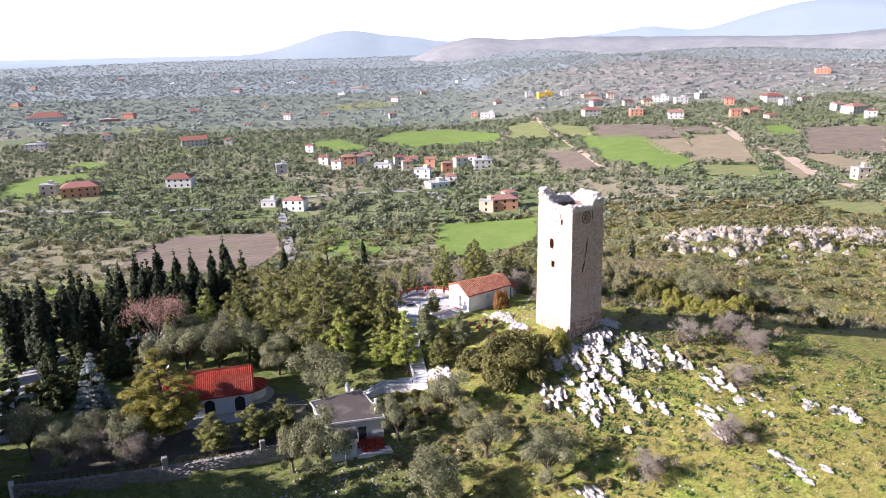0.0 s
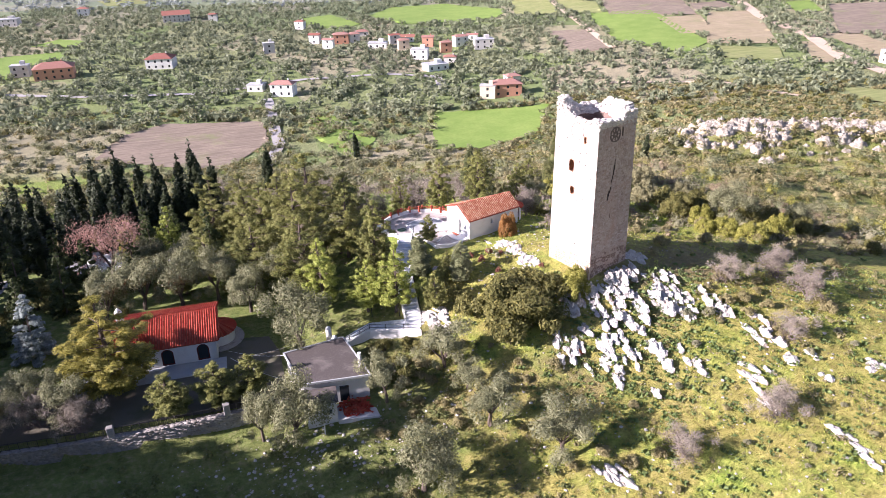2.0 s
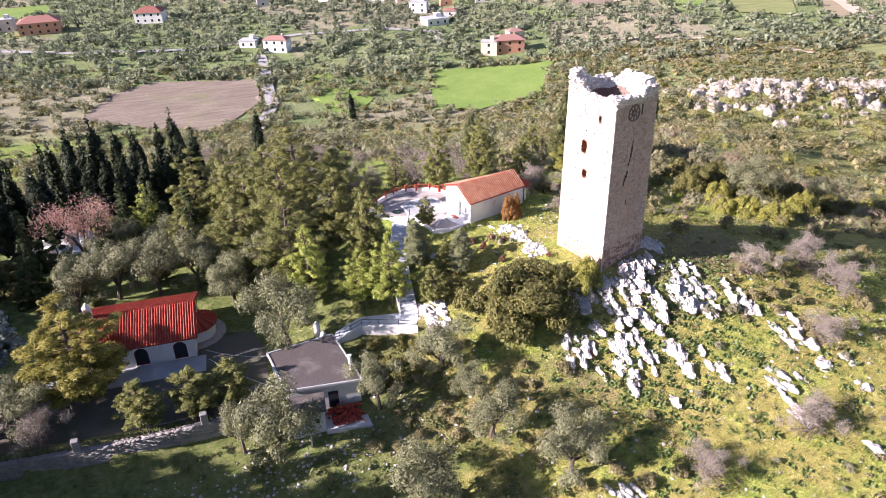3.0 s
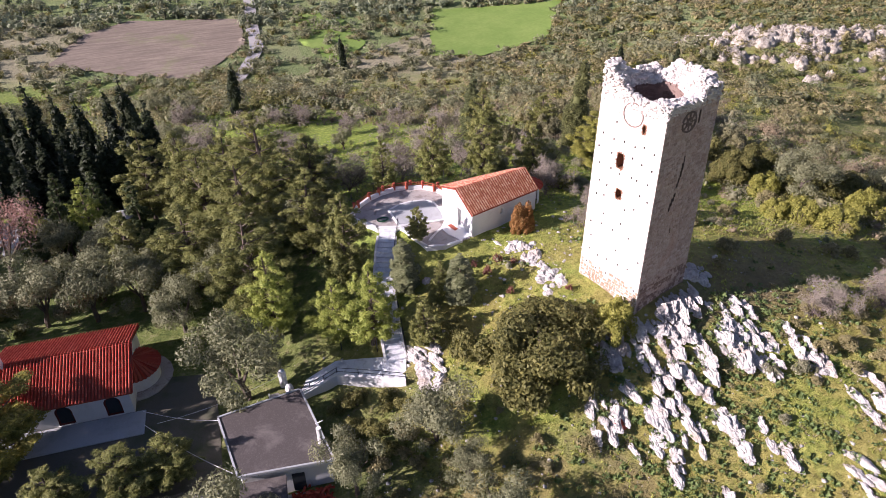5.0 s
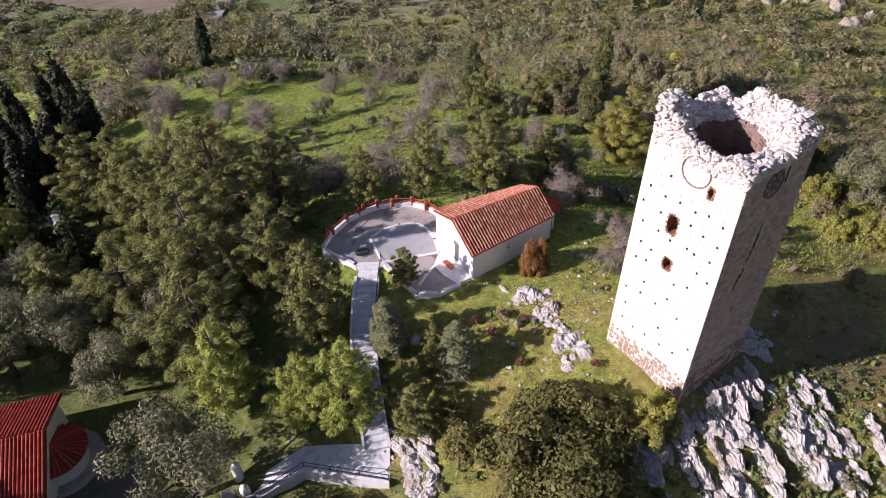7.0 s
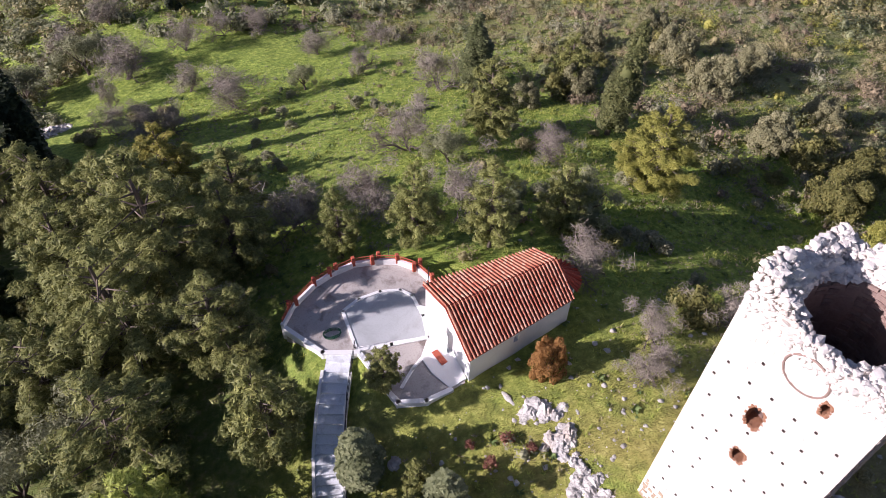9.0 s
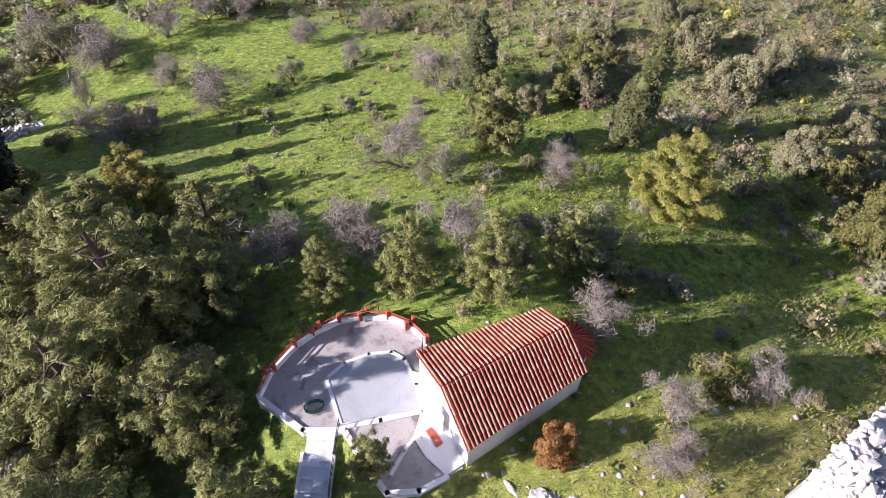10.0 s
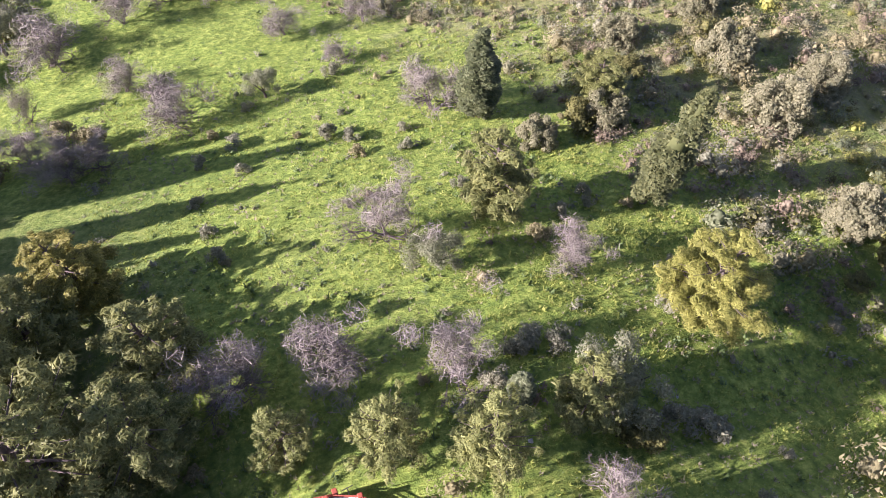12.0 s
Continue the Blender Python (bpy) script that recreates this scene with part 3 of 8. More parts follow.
def drape(name, outline, material, label, category, lift=0.25, cell=8.0):
    """A field laid on the ground inside an outline, with an uneven edge."""
    p = np.array(outline, float)
    lo, hi = p.min(0), p.max(0)
    xs, ys = np.arange(lo[0] - cell, hi[0] + 2 * cell, cell), np.arange(lo[1] - cell, hi[1] + 2 * cell, cell)
    x, y = np.meshgrid(xs, ys)
    inside = np.zeros(x.shape, bool)
    qx, qy = x + 1.5 * np.sin(y * 0.21), y + 1.5 * np.sin(x * 0.17)
    for (x0, y0), (x1, y1) in zip(p, np.roll(p, -1, 0)):
        if y0 != y1:
            inside ^= ((y0 > qy) != (y1 > qy)) & (qx < (x1 - x0) * (qy - y0) / (y1 - y0) + x0)
    keep = inside[:-1, :-1] | inside[1:, 1:] | inside[1:, :-1] | inside[:-1, 1:]
    # corners that lie outside are drawn in to the edge
    best = np.full(x.shape, 1e9)
    sx, sy = x.copy(), y.copy()
    for (x0, y0), (x1, y1) in zip(p, np.roll(p, -1, 0)):
        f = np.clip(((x - x0) * (x1 - x0) + (y - y0) * (y1 - y0)) / ((x1 - x0) ** 2 + (y1 - y0) ** 2), 0, 1)
        ex, ey = x0 + f * (x1 - x0), y0 + f * (y1 - y0)
        d = np.hypot(x - ex, y - ey)
        sx, sy, best = np.where(d < best, ex, sx), np.where(d < best, ey, sy), np.minimum(d, best)
    wob = 0.6 * np.sin(x * 0.7 + y * 0.4)
    x, y = np.where(inside, x, sx + wob), np.where(inside, y, sy + wob)
    i = np.arange(x.size).reshape(x.shape)
    q = np.stack([i[:-1, :-1], i[:-1, 1:], i[1:, 1:], i[1:, :-1]], -1)[keep]
    used, q = np.unique(q, return_inverse=True)
    v = np.stack([x, y, height(x, y) + lift], -1).reshape(-1, 3)[used]
    if len(v) < 4:
        return None
    return tagged(new(name, grid_mesh(name, v, q.reshape(-1, 4), material, True)), label, category, kind="structure")


def ribbon(name, points, width, material, label, category="road", lift=0.3, step=6.0):
    pts = [Vector((*p, 0)) for p in points]
    line = []
    for i, (a, b) in enumerate(zip(pts, pts[1:])):
        n = max(2, int((b - a).length / step))
        line += [a.lerp(b, t / n) for t in range(n)]
    line.append(pts[-1])
    verts, faces = [], []
    for i, p in enumerate(line):
        d = (line[min(i + 1, len(line) - 1)] - line[max(i - 1, 0)]).normalized()
        s = Vector((-d.y, d.x, 0)) * width / 2 * (1 + 0.08 * math.sin(i * 1.7))
        for q in (p + s, p, p - s):
            verts.append((q.x, q.y, float(height(q.x, q.y)) + lift))
    for i in range(len(line) - 1):
        for j in (0, 1):
            a = 3 * i + j
            faces.append((a, a + 1, a + 4, a + 3))
    return tagged(new(name, mesh_of(name, verts, faces, material)), label, category, kind="structure")


# ---- tower ----
T_TURN, T_W, T_D = 15.6, 6.15, 5.8   # its left face runs from the far corner to the near one
T0 = Vector((44.6, 80.2, 0))
T_A = Vector((0.276, -0.961, 0))      # along the sunlit face
T_B = Vector((0.961, 0.276, 0))       # along the shaded face
Z_LOW, Z_TOP, LEAN = 10.6, 28.1, 0.14


def tower_point(u, v, z):
    """u along the sunlit face, v along the shaded one, from the far left corner."""
    k = (z - Z_LOW) / (Z_TOP - Z_LOW) * LEAN
    uu, vv = u + k * (1 - 2 * u / T_W), v + k * (1 - 2 * v / T_D)
    return T0 + T_A * uu + T_B * vv + Vector((0, 0, z))


tower = thing("tower", "tall square ruined stone watchtower with a broken top", "tower")
putlogs = []
r = random.Random(3)
for row in range(11):
    for col in range(6):
        if r.random() < 0.8:
            u, z = 0.55 + col * 1.0 + r.uniform(-0.25, 0.25), 13.6 + row * 1.28 + r.uniform(-0.25, 0.25)
            putlogs.append((u, u + 0.14, z, z + 0.16, 0.45))
WINDOWS_L = [(2.25, 2.95, 22.9, 24.15, 0.9), (2.6, 3.2, 20.5, 21.3, 0.7), (4.15, 4.5, 26.25, 26.9, 0.8)]


def clear_of(hole, others, gap=0.25):
    return all(hole[1] + gap < o[0] or hole[0] - gap > o[1] or hole[3] + gap < o[2] or hole[2] - gap > o[3] for o in others)


left_open = WINDOWS_L + [h for h in putlogs if clear_of(h, WINDOWS_L) and not (2.0 < h[0] < 4.6 and h[2] > 26)]
part("sunlit_wall", wall_face(T0, T_A, T_W, Z_LOW, Z_TOP, left_open, lean=LEAN), M["plaster_old"], tower, "pale weathered plaster pierced by putlog holes")
def reveals(origin, along, width, holes, skin=0.012):
    """Dark linings of the holes in a wall face, just inside the masonry."""
    shapes = []
    for u0, u1, b, t, d in holes:
        v, f = wall_face(origin, along, width, Z_LOW, Z_TOP, [(u0 + skin, u1 - skin, b + skin, t - skin, d - skin)], lean=LEAN)
        shapes.append((v[-20:], [(0, 1, 2, 3), (4, 5, 6, 7), (8, 9, 10, 11), (12, 13, 14, 15), (16, 17, 18, 19)]))
    return joined(shapes)


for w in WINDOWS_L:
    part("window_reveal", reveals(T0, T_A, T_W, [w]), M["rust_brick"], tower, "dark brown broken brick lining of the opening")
# Shade and dirt inside the putlog holes, painted as a dark lining.
tagged(part("putlog_lining", reveals(T0, T_A, T_W, [h for h in left_open if h not in WINDOWS_L]), M["dark_stone_and_shade"], tower, "insides of the putlog holes, dark with earth and painted shade"), kind="stuff")
cracks = [(3.6, 3.82, 26.7, 27.7, 0.4), (2.78, 2.9, 23.9, 24.45, 0.7), (2.66, 2.92, 23.3, 23.9, 0.7), (2.6, 2.84, 22.75, 23.3, 0.7), (2.5, 2.72, 22.35, 22.75, 0.7), (2.42, 2.6, 22.0, 22.35, 0.6), (2.3, 2.54, 21.2, 21.55, 0.6), (2.1, 2.46, 20.85, 21.2, 0.6), (2.0, 2.3, 20.5, 20.85, 0.6), (1.94, 2.14, 20.1, 20.5, 0.6), (2.6, 2.72, 18.0, 18.5, 0.3)]
right_holes = []
for row in range(12):
    for col in range(5):
        u, z = 0.5 + col * 1.1 + r.uniform(-0.3, 0.3), 12.8 + row * 1.25 + r.uniform(-0.3, 0.3)
        if clear_of((u, u + 0.13, z, z + 0.13), cracks) and not (1.6 < u < 4.0 and z > 26):
            right_holes.append((u, u + 0.13, z, z + 0.14, 0.3))
corner = T0 + T_A * T_W
part("shaded_wall", wall_face(corner, T_B, T_D, Z_LOW, Z_TOP, cracks + right_holes, lean=LEAN), M["rubble"], tower, "bare grey-brown rubble masonry with a long crack")
part("back_wall", wall_face(corner + T_B * T_D, -T_A, T_W, Z_LOW, Z_TOP, lean=LEAN), M["rubble"], tower)
part("back_wall", wall_face(T0 + T_B * T_D, -T_B, T_D, Z_LOW, Z_TOP, lean=LEAN), M["plaster_old"], tower)


SHAFT = (3.0, 2.6, 1.95)   # centre and radius of the open shaft, along the two faces


def crown_top(u, v):
    """How high the broken wall still stands over the ledge."""
    n = 0.22 * noise.noise(Vector((u * 0.9, v * 0.9, 4.0))) + 0.16 * noise.noise(Vector((u * 2.3, v * 2.3, 9.0)))
    f = 0.42 + n
    f += 1.45 * math.exp(-(max(0, u - 0.3) / 1.5) ** 2 - (max(0, v - 0.6) / 1.6) ** 2)       # tall corner over the sunlit face
    f += 0.45 * math.exp(-(u / 1.0) ** 2)                                                    # back wall
    f += 1.25 * float(ease((v - 3.5) / 0.9)) * float(ease((u - 0.9) / 1.5)) * (1 - 0.35 * float(ease((u - 5.0) / 1.0)))      # broad block on the far side
    f += 0.35 * math.exp(-((u - T_W + 0.3) / 0.6) ** 2 - ((v - 0.4) / 0.6) ** 2)             # a tooth at the near corner
    # the wall top slopes into the shaft, gently on the far side, where the lining has fallen
    d = math.hypot(u - SHAFT[0], v - SHAFT[1]) - SHAFT[2]
    wide = 0.35 + 0.7 * max(0.0, min(1.0, (v - SHAFT[1]) / 2.0))
    return max(f * (0.25 + 0.75 * min(1.0, max(0.0, d) / wide)), 0.15)


def inner_faces(rings=7, sides=28):
    """The round lining of the shaft, from the rubble's top down to its dark floor, rough like its stones."""
    verts, faces = [], []
    for i in range(sides):
        t = 2 * math.pi * i / sides
        for j in range(rings):
            f = j / (rings - 1)
            rad = SHAFT[2] * (0.96 + 0.10 * noise.noise(Vector((math.cos(t) * 2, math.sin(t) * 2, j * 0.7))))
            u, v = SHAFT[0] + rad * math.cos(t), SHAFT[1] + rad * math.sin(t)
            p = T0 + T_A * u + T_B * v
            verts.append(p + Vector((0, 0, 11.5 + (Z_TOP + crown_top(u, v) - 11.55) * f ** 0.6)))
    for i in range(sides):
        for j in range(rings - 1):
            a, b = i * rings + j, (i + 1) % sides * rings + j
            faces.append((a, a + 1, b + 1, b))
    return verts, faces


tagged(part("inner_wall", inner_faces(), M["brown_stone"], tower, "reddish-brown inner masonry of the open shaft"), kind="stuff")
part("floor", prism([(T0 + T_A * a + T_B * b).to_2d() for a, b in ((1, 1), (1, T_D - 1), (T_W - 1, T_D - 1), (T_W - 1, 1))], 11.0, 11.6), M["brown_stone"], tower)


def stone_mesh(name, seed, material, rough=0.28):
    rs = np.random.default_rng(seed)
    bm = bmesh.new()
    bmesh.ops.create_icosphere(bm, subdivisions=1, radius=0.5)
    for v in bm.verts:
        v.co = Vector([math.copysign(abs(c) ** 0.6, c) * (1 + rs.uniform(-rough, rough)) for c in v.co]) * 0.85
    me = bpy.data.meshes.new(name)
    bm.to_mesh(me)
    bm.free()
    me.materials.append(material)
    return me


crown_meshes = [stone_mesh("stone", s, M["crown_stone"], 0.5) for s in range(6)]
# core of the broken wall under the loose stones: an uneven bank round the shaft
n_ = 44
cv, cf = [], []
for i in range(n_ + 1):
    for j in range(n_ + 1):
        u, v = T_W * i / n_, T_D * j / n_
        d = math.hypot(u - SHAFT[0], v - SHAFT[1]) - SHAFT[2]
        if d < 0:      # drawn in to the mouth of the shaft
            k = SHAFT[2] / max(1e-6, d + SHAFT[2])
            u, v = SHAFT[0] + (u - SHAFT[0]) * k, SHAFT[1] + (v - SHAFT[1]) * k
        edge = min(u, v, T_W - u, T_D - v)
        top = crown_top(u, v) * (0.86 + 0.2 * noise.noise(Vector((u * 3.1, v * 3.1, 2.0)))) if edge > 0.01 else -0.1
        if 0.01 < edge < 0.3:
            top *= 0.55 + 1.5 * edge
        p = tower_point(u, v, Z_TOP)
        cv.append(p + Vector((0, 0, top)))
for i in range(n_):
    for j in range(n_):
        q = [i * (n_ + 1) + j, (i + 1) * (n_ + 1) + j, (i + 1) * (n_ + 1) + j + 1, i * (n_ + 1) + j + 1]
        mid = [(T_W * (i + a) / n_, T_D * (j + b) / n_) for a, b in ((0, 0), (1, 0), (1, 1), (0, 1))]
        if any(math.hypot(u - SHAFT[0], v - SHAFT[1]) > SHAFT[2] for u, v in mid):
            cf.append(tuple(q))
part("wall_core", (cv, cf), M["crown_stone"], tower, "pale crumbling core of the broken wall top")["kind"] = "stuff"
for i in range(298):
    while True:
        u, v = r.uniform(0.05, T_W - 0.05), r.uniform(0.05, T_D - 0.05)
        if i % 3 == 0:
            u, v = r.choice(((0.1, v), (u, 0.1), (T_W - 0.1, v), (u, T_D - 0.1)))
        if math.hypot(u - SHAFT[0], v - SHAFT[1]) > SHAFT[2]:
            break
    z = Z_TOP + crown_top(u, v) * (r.uniform(0.15, 0.95) if i % 3 == 0 else 0.92)
    p = tower_point(u, v, Z_TOP)
    size = r.uniform(0.2, 0.44)
    st = part("stone", crown_meshes[i % 6], None, tower)
    st.matrix_basis = pose(p.x, p.y, z, r.uniform(-20, 20), r.uniform(-20, 20), r.uniform(0, 360)) @ Matrix.Diagonal((size * 1.3, size, size * 0.6, 1))


def face_stones(origin, along, width, z0, z1, course, long, proud, holes, keep=1.0, seed=1):
    """Flat irregular stones in rough courses on a wall face, in one mesh."""
    rs = random.Random(seed)
    o, a = Vector(origin), Vector(along)
    out = Vector((a.y, -a.x, 0))
    verts, faces = [], []
    z = z0
    while z < z1 - 0.1:
        h = course * rs.uniform(0.75, 1.3)
        u = rs.uniform(0, 0.2)
        while u < width - 0.15:
            w = min(long * rs.uniform(0.55, 1.5), width - u)
            hole = (u + 0.02, u + w - 0.02, z + 0.01, z + h - 0.02)
            if rs.random() < keep and clear_of(hole, holes, 0.02):
                d = proud * rs.uniform(0.5, 1.5)
                q = []
                for uu, zz in ((u, z), (u + w, z), (u + w, z + h), (u, z + h)):
                    mu, mz = (u + w / 2 - uu) * rs.uniform(0.06, 0.3), (z + h / 2 - zz) * rs.uniform(0.06, 0.3)
                    q.append((uu + mu, zz + mz))
                n = len(verts)
                for dd, sh in ((-0.02, 1.0), (d, 0.86)):
                    for uu, zz in q:
                        cu, cz = u + w / 2 + (uu - u - w / 2) * sh, z + h / 2 + (zz - z - h / 2) * sh
                        k = (cz - Z_LOW) / (Z_TOP - Z_LOW) * LEAN
                        verts.append(o + a * (cu + k * (1 - 2 * cu / width)) + out * (dd - k) + Vector((0, 0, cz)))
                faces += [(n + 4, n + 5, n + 6, n + 7)] + [(n + i, n + (i + 1) % 4, n + 4 + (i + 1) % 4, n + 4 + i) for i in range(4)]
            u += w
        z += h
    return verts, faces


# The crack's deep shade is painted on with a dark lining.
tagged(part("crack_lining", reveals(corner, T_B, T_D, cracks), M["dark_stone_and_shade"], tower, "inside of the long crack and niche, shade painted dark"), kind="stuff")
tagged(part("face_stone", face_stones(corner, T_B, T_D, Z_LOW, Z_TOP + 0.1, 0.24, 0.36, 0.035, cracks + right_holes, 0.88, 2), M["rubble"], tower, "uneven courses of grey-brown field stones"), kind="stuff")
tagged(part("face_stone", face_stones(T0, T_A, T_W, Z_LOW, Z_TOP, 0.25, 0.38, 0.02, left_open, 0.7, 5), M["plaster_old"], tower, "stones showing faintly through worn plaster"), kind="stuff")
tagged(part("base_stone", face_stones(corner, T_B, T_D, Z_LOW, 14.0, 0.26, 0.4, 0.05, right_holes, 0.8, 8), M["brown_stone"], tower, "exposed reddish stones at the foot"), kind="stuff")


def ring_on(origin, along, u, z, radius, thick, segments=28):
    o, a = Vector(origin), Vector(along)
    out = Vector((a.y, -a.x, 0))
    k = (z - Z_LOW) / (Z_TOP - Z_LOW) * LEAN
    c = o + a * u + out * (0.02 - k) + Vector((0, 0, z))
    pts = [c + a * (radius * math.cos(t)) + Vector((0, 0, radius * math.sin(t))) for t in [2 * math.pi * i / segments for i in range(segments + 1)]]
    return c, out, tube(pts, thick, 5, False)


# small rubble over the wall top and where the plaster has fallen
sm = [np.array([v.co for v in m.vertices]) for m in crown_meshes]
smf = [np.array([list(p.vertices) for p in m.polygons]) for m in crown_meshes]
sv, sf, kk = [], [], 0
for i in range(2600):
    while True:
        u, v = r.uniform(0.0, T_W), r.uniform(0.0, T_D)
        if i % 3 == 0:
            u, v = r.choice(((0.02, v), (u, 0.02), (T_W - 0.02, v), (u, T_D - 0.02)))
        if math.hypot(u - SHAFT[0], v - SHAFT[1]) > SHAFT[2]:
            break
    top = crown_top(u, v)
    z = Z_TOP + top * r.uniform(0.82, 0.96)
    if i % 3 == 0:
        z = Z_TOP + r.uniform(-0.45 if v < 0.1 else -0.12, top * 0.8)
    p = tower_point(u, v, Z_TOP)
    s_ = r.uniform(0.08, 0.24)
    m = np.array((pose(0, 0, 0, r.uniform(-40, 40), r.uniform(-40, 40), r.uniform(0, 360)) @ Matrix.Diagonal((s_ * 1.3, s_, s_ * 0.65, 1))).to_3x3())
    sv.append(sm[i % 6] @ m.T + (p.x, p.y, z))
    sf.append(smf[i % 6] + kk)
    kk += len(sm[i % 6])
tagged(part("rubble", grid_mesh("rubble", np.concatenate(sv), np.concatenate(sf), M["crown_stone"]), None, tower, "loose pale rubble on the broken wall top"), kind="stuff")
lining = []
for i in range(22):
    t0, t1 = 2 * math.pi * i / 22, 2 * math.pi * (i + 1) / 22
    a, b = [T0 + T_A * (SHAFT[0] + SHAFT[2] * 0.97 * math.cos(t)) + T_B * (SHAFT[1] + SHAFT[2] * 0.97 * math.sin(t)) for t in (t1, t0)]
    u, v = [(a - T0).dot(d) for d in (T_A, T_B)]
    for c in range(26):
        z = 22.5 + 0.24 * c + r.uniform(-0.03, 0.03)
        if z < Z_TOP + crown_top(u, v) - 0.1 and r.random() < 0.9:
            lining.append((a.lerp(b, r.uniform(0.0, 0.12)), a.lerp(b, r.uniform(0.85, 1.0)), z, z + r.uniform(0.15, 0.22), r.uniform(0.02, 0.10)))
lv, lf = [], []
for a, b, z0, z1, d in lining:
    mid = T0 + T_A * SHAFT[0] + T_B * SHAFT[1]
    n0 = len(lv)
    for k in (0.03, -d):
        for p, z in ((a, z0), (b, z0), (b, z1), (a, z1)):
            out = (p - mid).normalized()
            q = p.lerp((a + b) / 2, 0.0 if k > 0 else 0.12) + out * k
            lv.append(q + Vector((0, 0, z + (0.02 if k < 0 and z == z0 else 0))))
    lf += [(n0 + 4, n0 + 5, n0 + 6, n0 + 7)] + [(n0 + e, n0 + (e + 1) % 4, n0 + 4 + (e + 1) % 4, n0 + 4 + e) for e in range(4)]
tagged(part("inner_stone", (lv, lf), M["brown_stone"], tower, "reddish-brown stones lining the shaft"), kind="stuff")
tagged(part("base_stone", face_stones(T0, T_A, T_W, Z_LOW, 13.8, 0.24, 0.36, 0.04, left_open, 0.85, 18), M["ochre_stone"], tower, "ochre stones bared at the foot"), kind="stuff")
brick_me = [stone_mesh("brick", 50 + s, M["rust_brick"]) for s in range(3)]
for u0, u1, z0, z1, _ in WINDOWS_L:
    for i in range(16):
        t = 2 * math.pi * i / 16
        cu, cz = (u0 + u1) / 2 + (u1 - u0) * 0.55 * math.copysign(abs(math.cos(t)) ** 0.7, math.cos(t)), (z0 + z1) / 2 + (z1 - z0) * 0.54 * math.copysign(abs(math.sin(t)) ** 0.7, math.sin(t))
        p = tower_point(cu, 0, cz)
        p += T_B * r.uniform(0.0, 0.06)
        br = part("brick", brick_me[i % 3], None, tower)
        br.matrix_basis = pose(p.x, p.y, p.z, r.uniform(-20, 20), r.uniform(-20, 20), r.uniform(0, 90)) @ Matrix.Diagonal((0.14, 0.14, r.uniform(0.1, 0.2), 1))
part("ring", ring_on(T0, T_A, 3.2, 27.3, 0.85, 0.05)[2], M["brown_stone"], tower, "thin brick ring set in the plaster")
c, out, shape = ring_on(corner, T_B, 2.55, 27.1, 0.72, 0.09)
part("medallion_rim", shape, M["dark_stone_and_shade"], tower, "dark round carved medallion")
spokes = []
for i in range(8):
    t = math.pi * i / 4
    d = T_B * math.cos(t) + Vector((0, 0, math.sin(t)))
    spokes.append(tube([c + d * 0.1, c + d * 0.68], [0.05, 0.09], 5))
spokes.append(ring_on(corner, T_B, 2.55, 27.1, 0.3, 0.06)[2])
part("medallion", joined(spokes), M["dark_stone_and_shade"], tower)
# stone blocks and a slab at the foot of the shaded side
slab = thing("stone_slab", "long grey stone slab lying at the tower foot", "slab", at=(49.2, 74.0, level(49.2, 74.0) + 0.15), turn=20)
part("slab", box((-1.2, -0.3, -0.3), (1.2, 0.3, 0.08), 0.05), M["wall_stone"], slab)

# ---- tiled roofs ----


def tile_shape(sides=5, taper=0.85):
    """A barrel tile, 1 long down the slope (along -y), 1 wide, half round, with a lip of thickness."""
    verts, faces = [], []
    for y, s in ((0.0, taper), (-1.0, 1.0)):
        for r_ in (0.5, 0.40):
            for i in range(sides + 1):
                a = math.pi * i / sides
                verts.append((r_ * s * math.cos(a), y, r_ * s * math.sin(a) * 0.9))
    n = sides + 1
    for i in range(sides):
        faces.append((i, i + 1, 2 * n + i + 1, 2 * n + i))                      # outside
        faces.append((2 * n + i, 2 * n + i + 1, 3 * n + i + 1, 3 * n + i))      # lower lip
    return verts, faces


def slope_frames(ra, rb, ea, eb, columns, rows):
    """Poses of the tiles on a slope from the ridge (ra to rb) down to the eave (ea to eb)."""
    ra, rb, ea, eb = Vector(ra), Vector(rb), Vector(ea), Vector(eb)
    up = (rb - ra).cross(ea - ra).normalized()
    if up.z < 0:
        up = -up
    out = []
    for i in range(columns):
        f = (i + 0.5) / columns
        top, low = ra.lerp(rb, f), ea.lerp(eb, f)
        down = (low - top)
        step = down.length / rows
        y = -down.normalized()
        x = y.cross(up).normalized()
        w = (ra.lerp(rb, (i + 1) / columns) - ra.lerp(rb, i / columns)).length
        for j in range(rows):
            p = top + down * (j / rows) + up * 0.05
            m = Matrix((x, y, up)).transposed().to_4x4()
            m.translation = p
            tilt = Matrix.Rotation(radians(-2.5), 4, "X")
            out.append(m @ tilt @ Matrix.Diagonal((w * 0.62, step * 1.12, w * 0.75, 1)))
    return out


def tiles_joined(frames, sides=4):
    v, f = tile_shape(sides)
    v = np.array([(*p, 1) for p in v])
    allv = np.concatenate([(v @ np.array(m).T)[:, :3] for m in frames])
    f = np.array(f)
    allf = np.concatenate([f + i * len(v) for i in range(len(frames))])
    return allv, allf


def roof_plate(a, b, c, d, thick=0.12):
    """A slab under the four corners of a slope."""
    verts = [Vector(p) for p in (a, b, c, d)]
    low = [p - Vector((0, 0, thick)) for p in verts]
    return verts + low, [(0, 1, 2, 3), (7, 6, 5, 4)] + [(i, (i + 1) % 4, 4 + (i + 1) % 4, 4 + i) for i in range(4)]


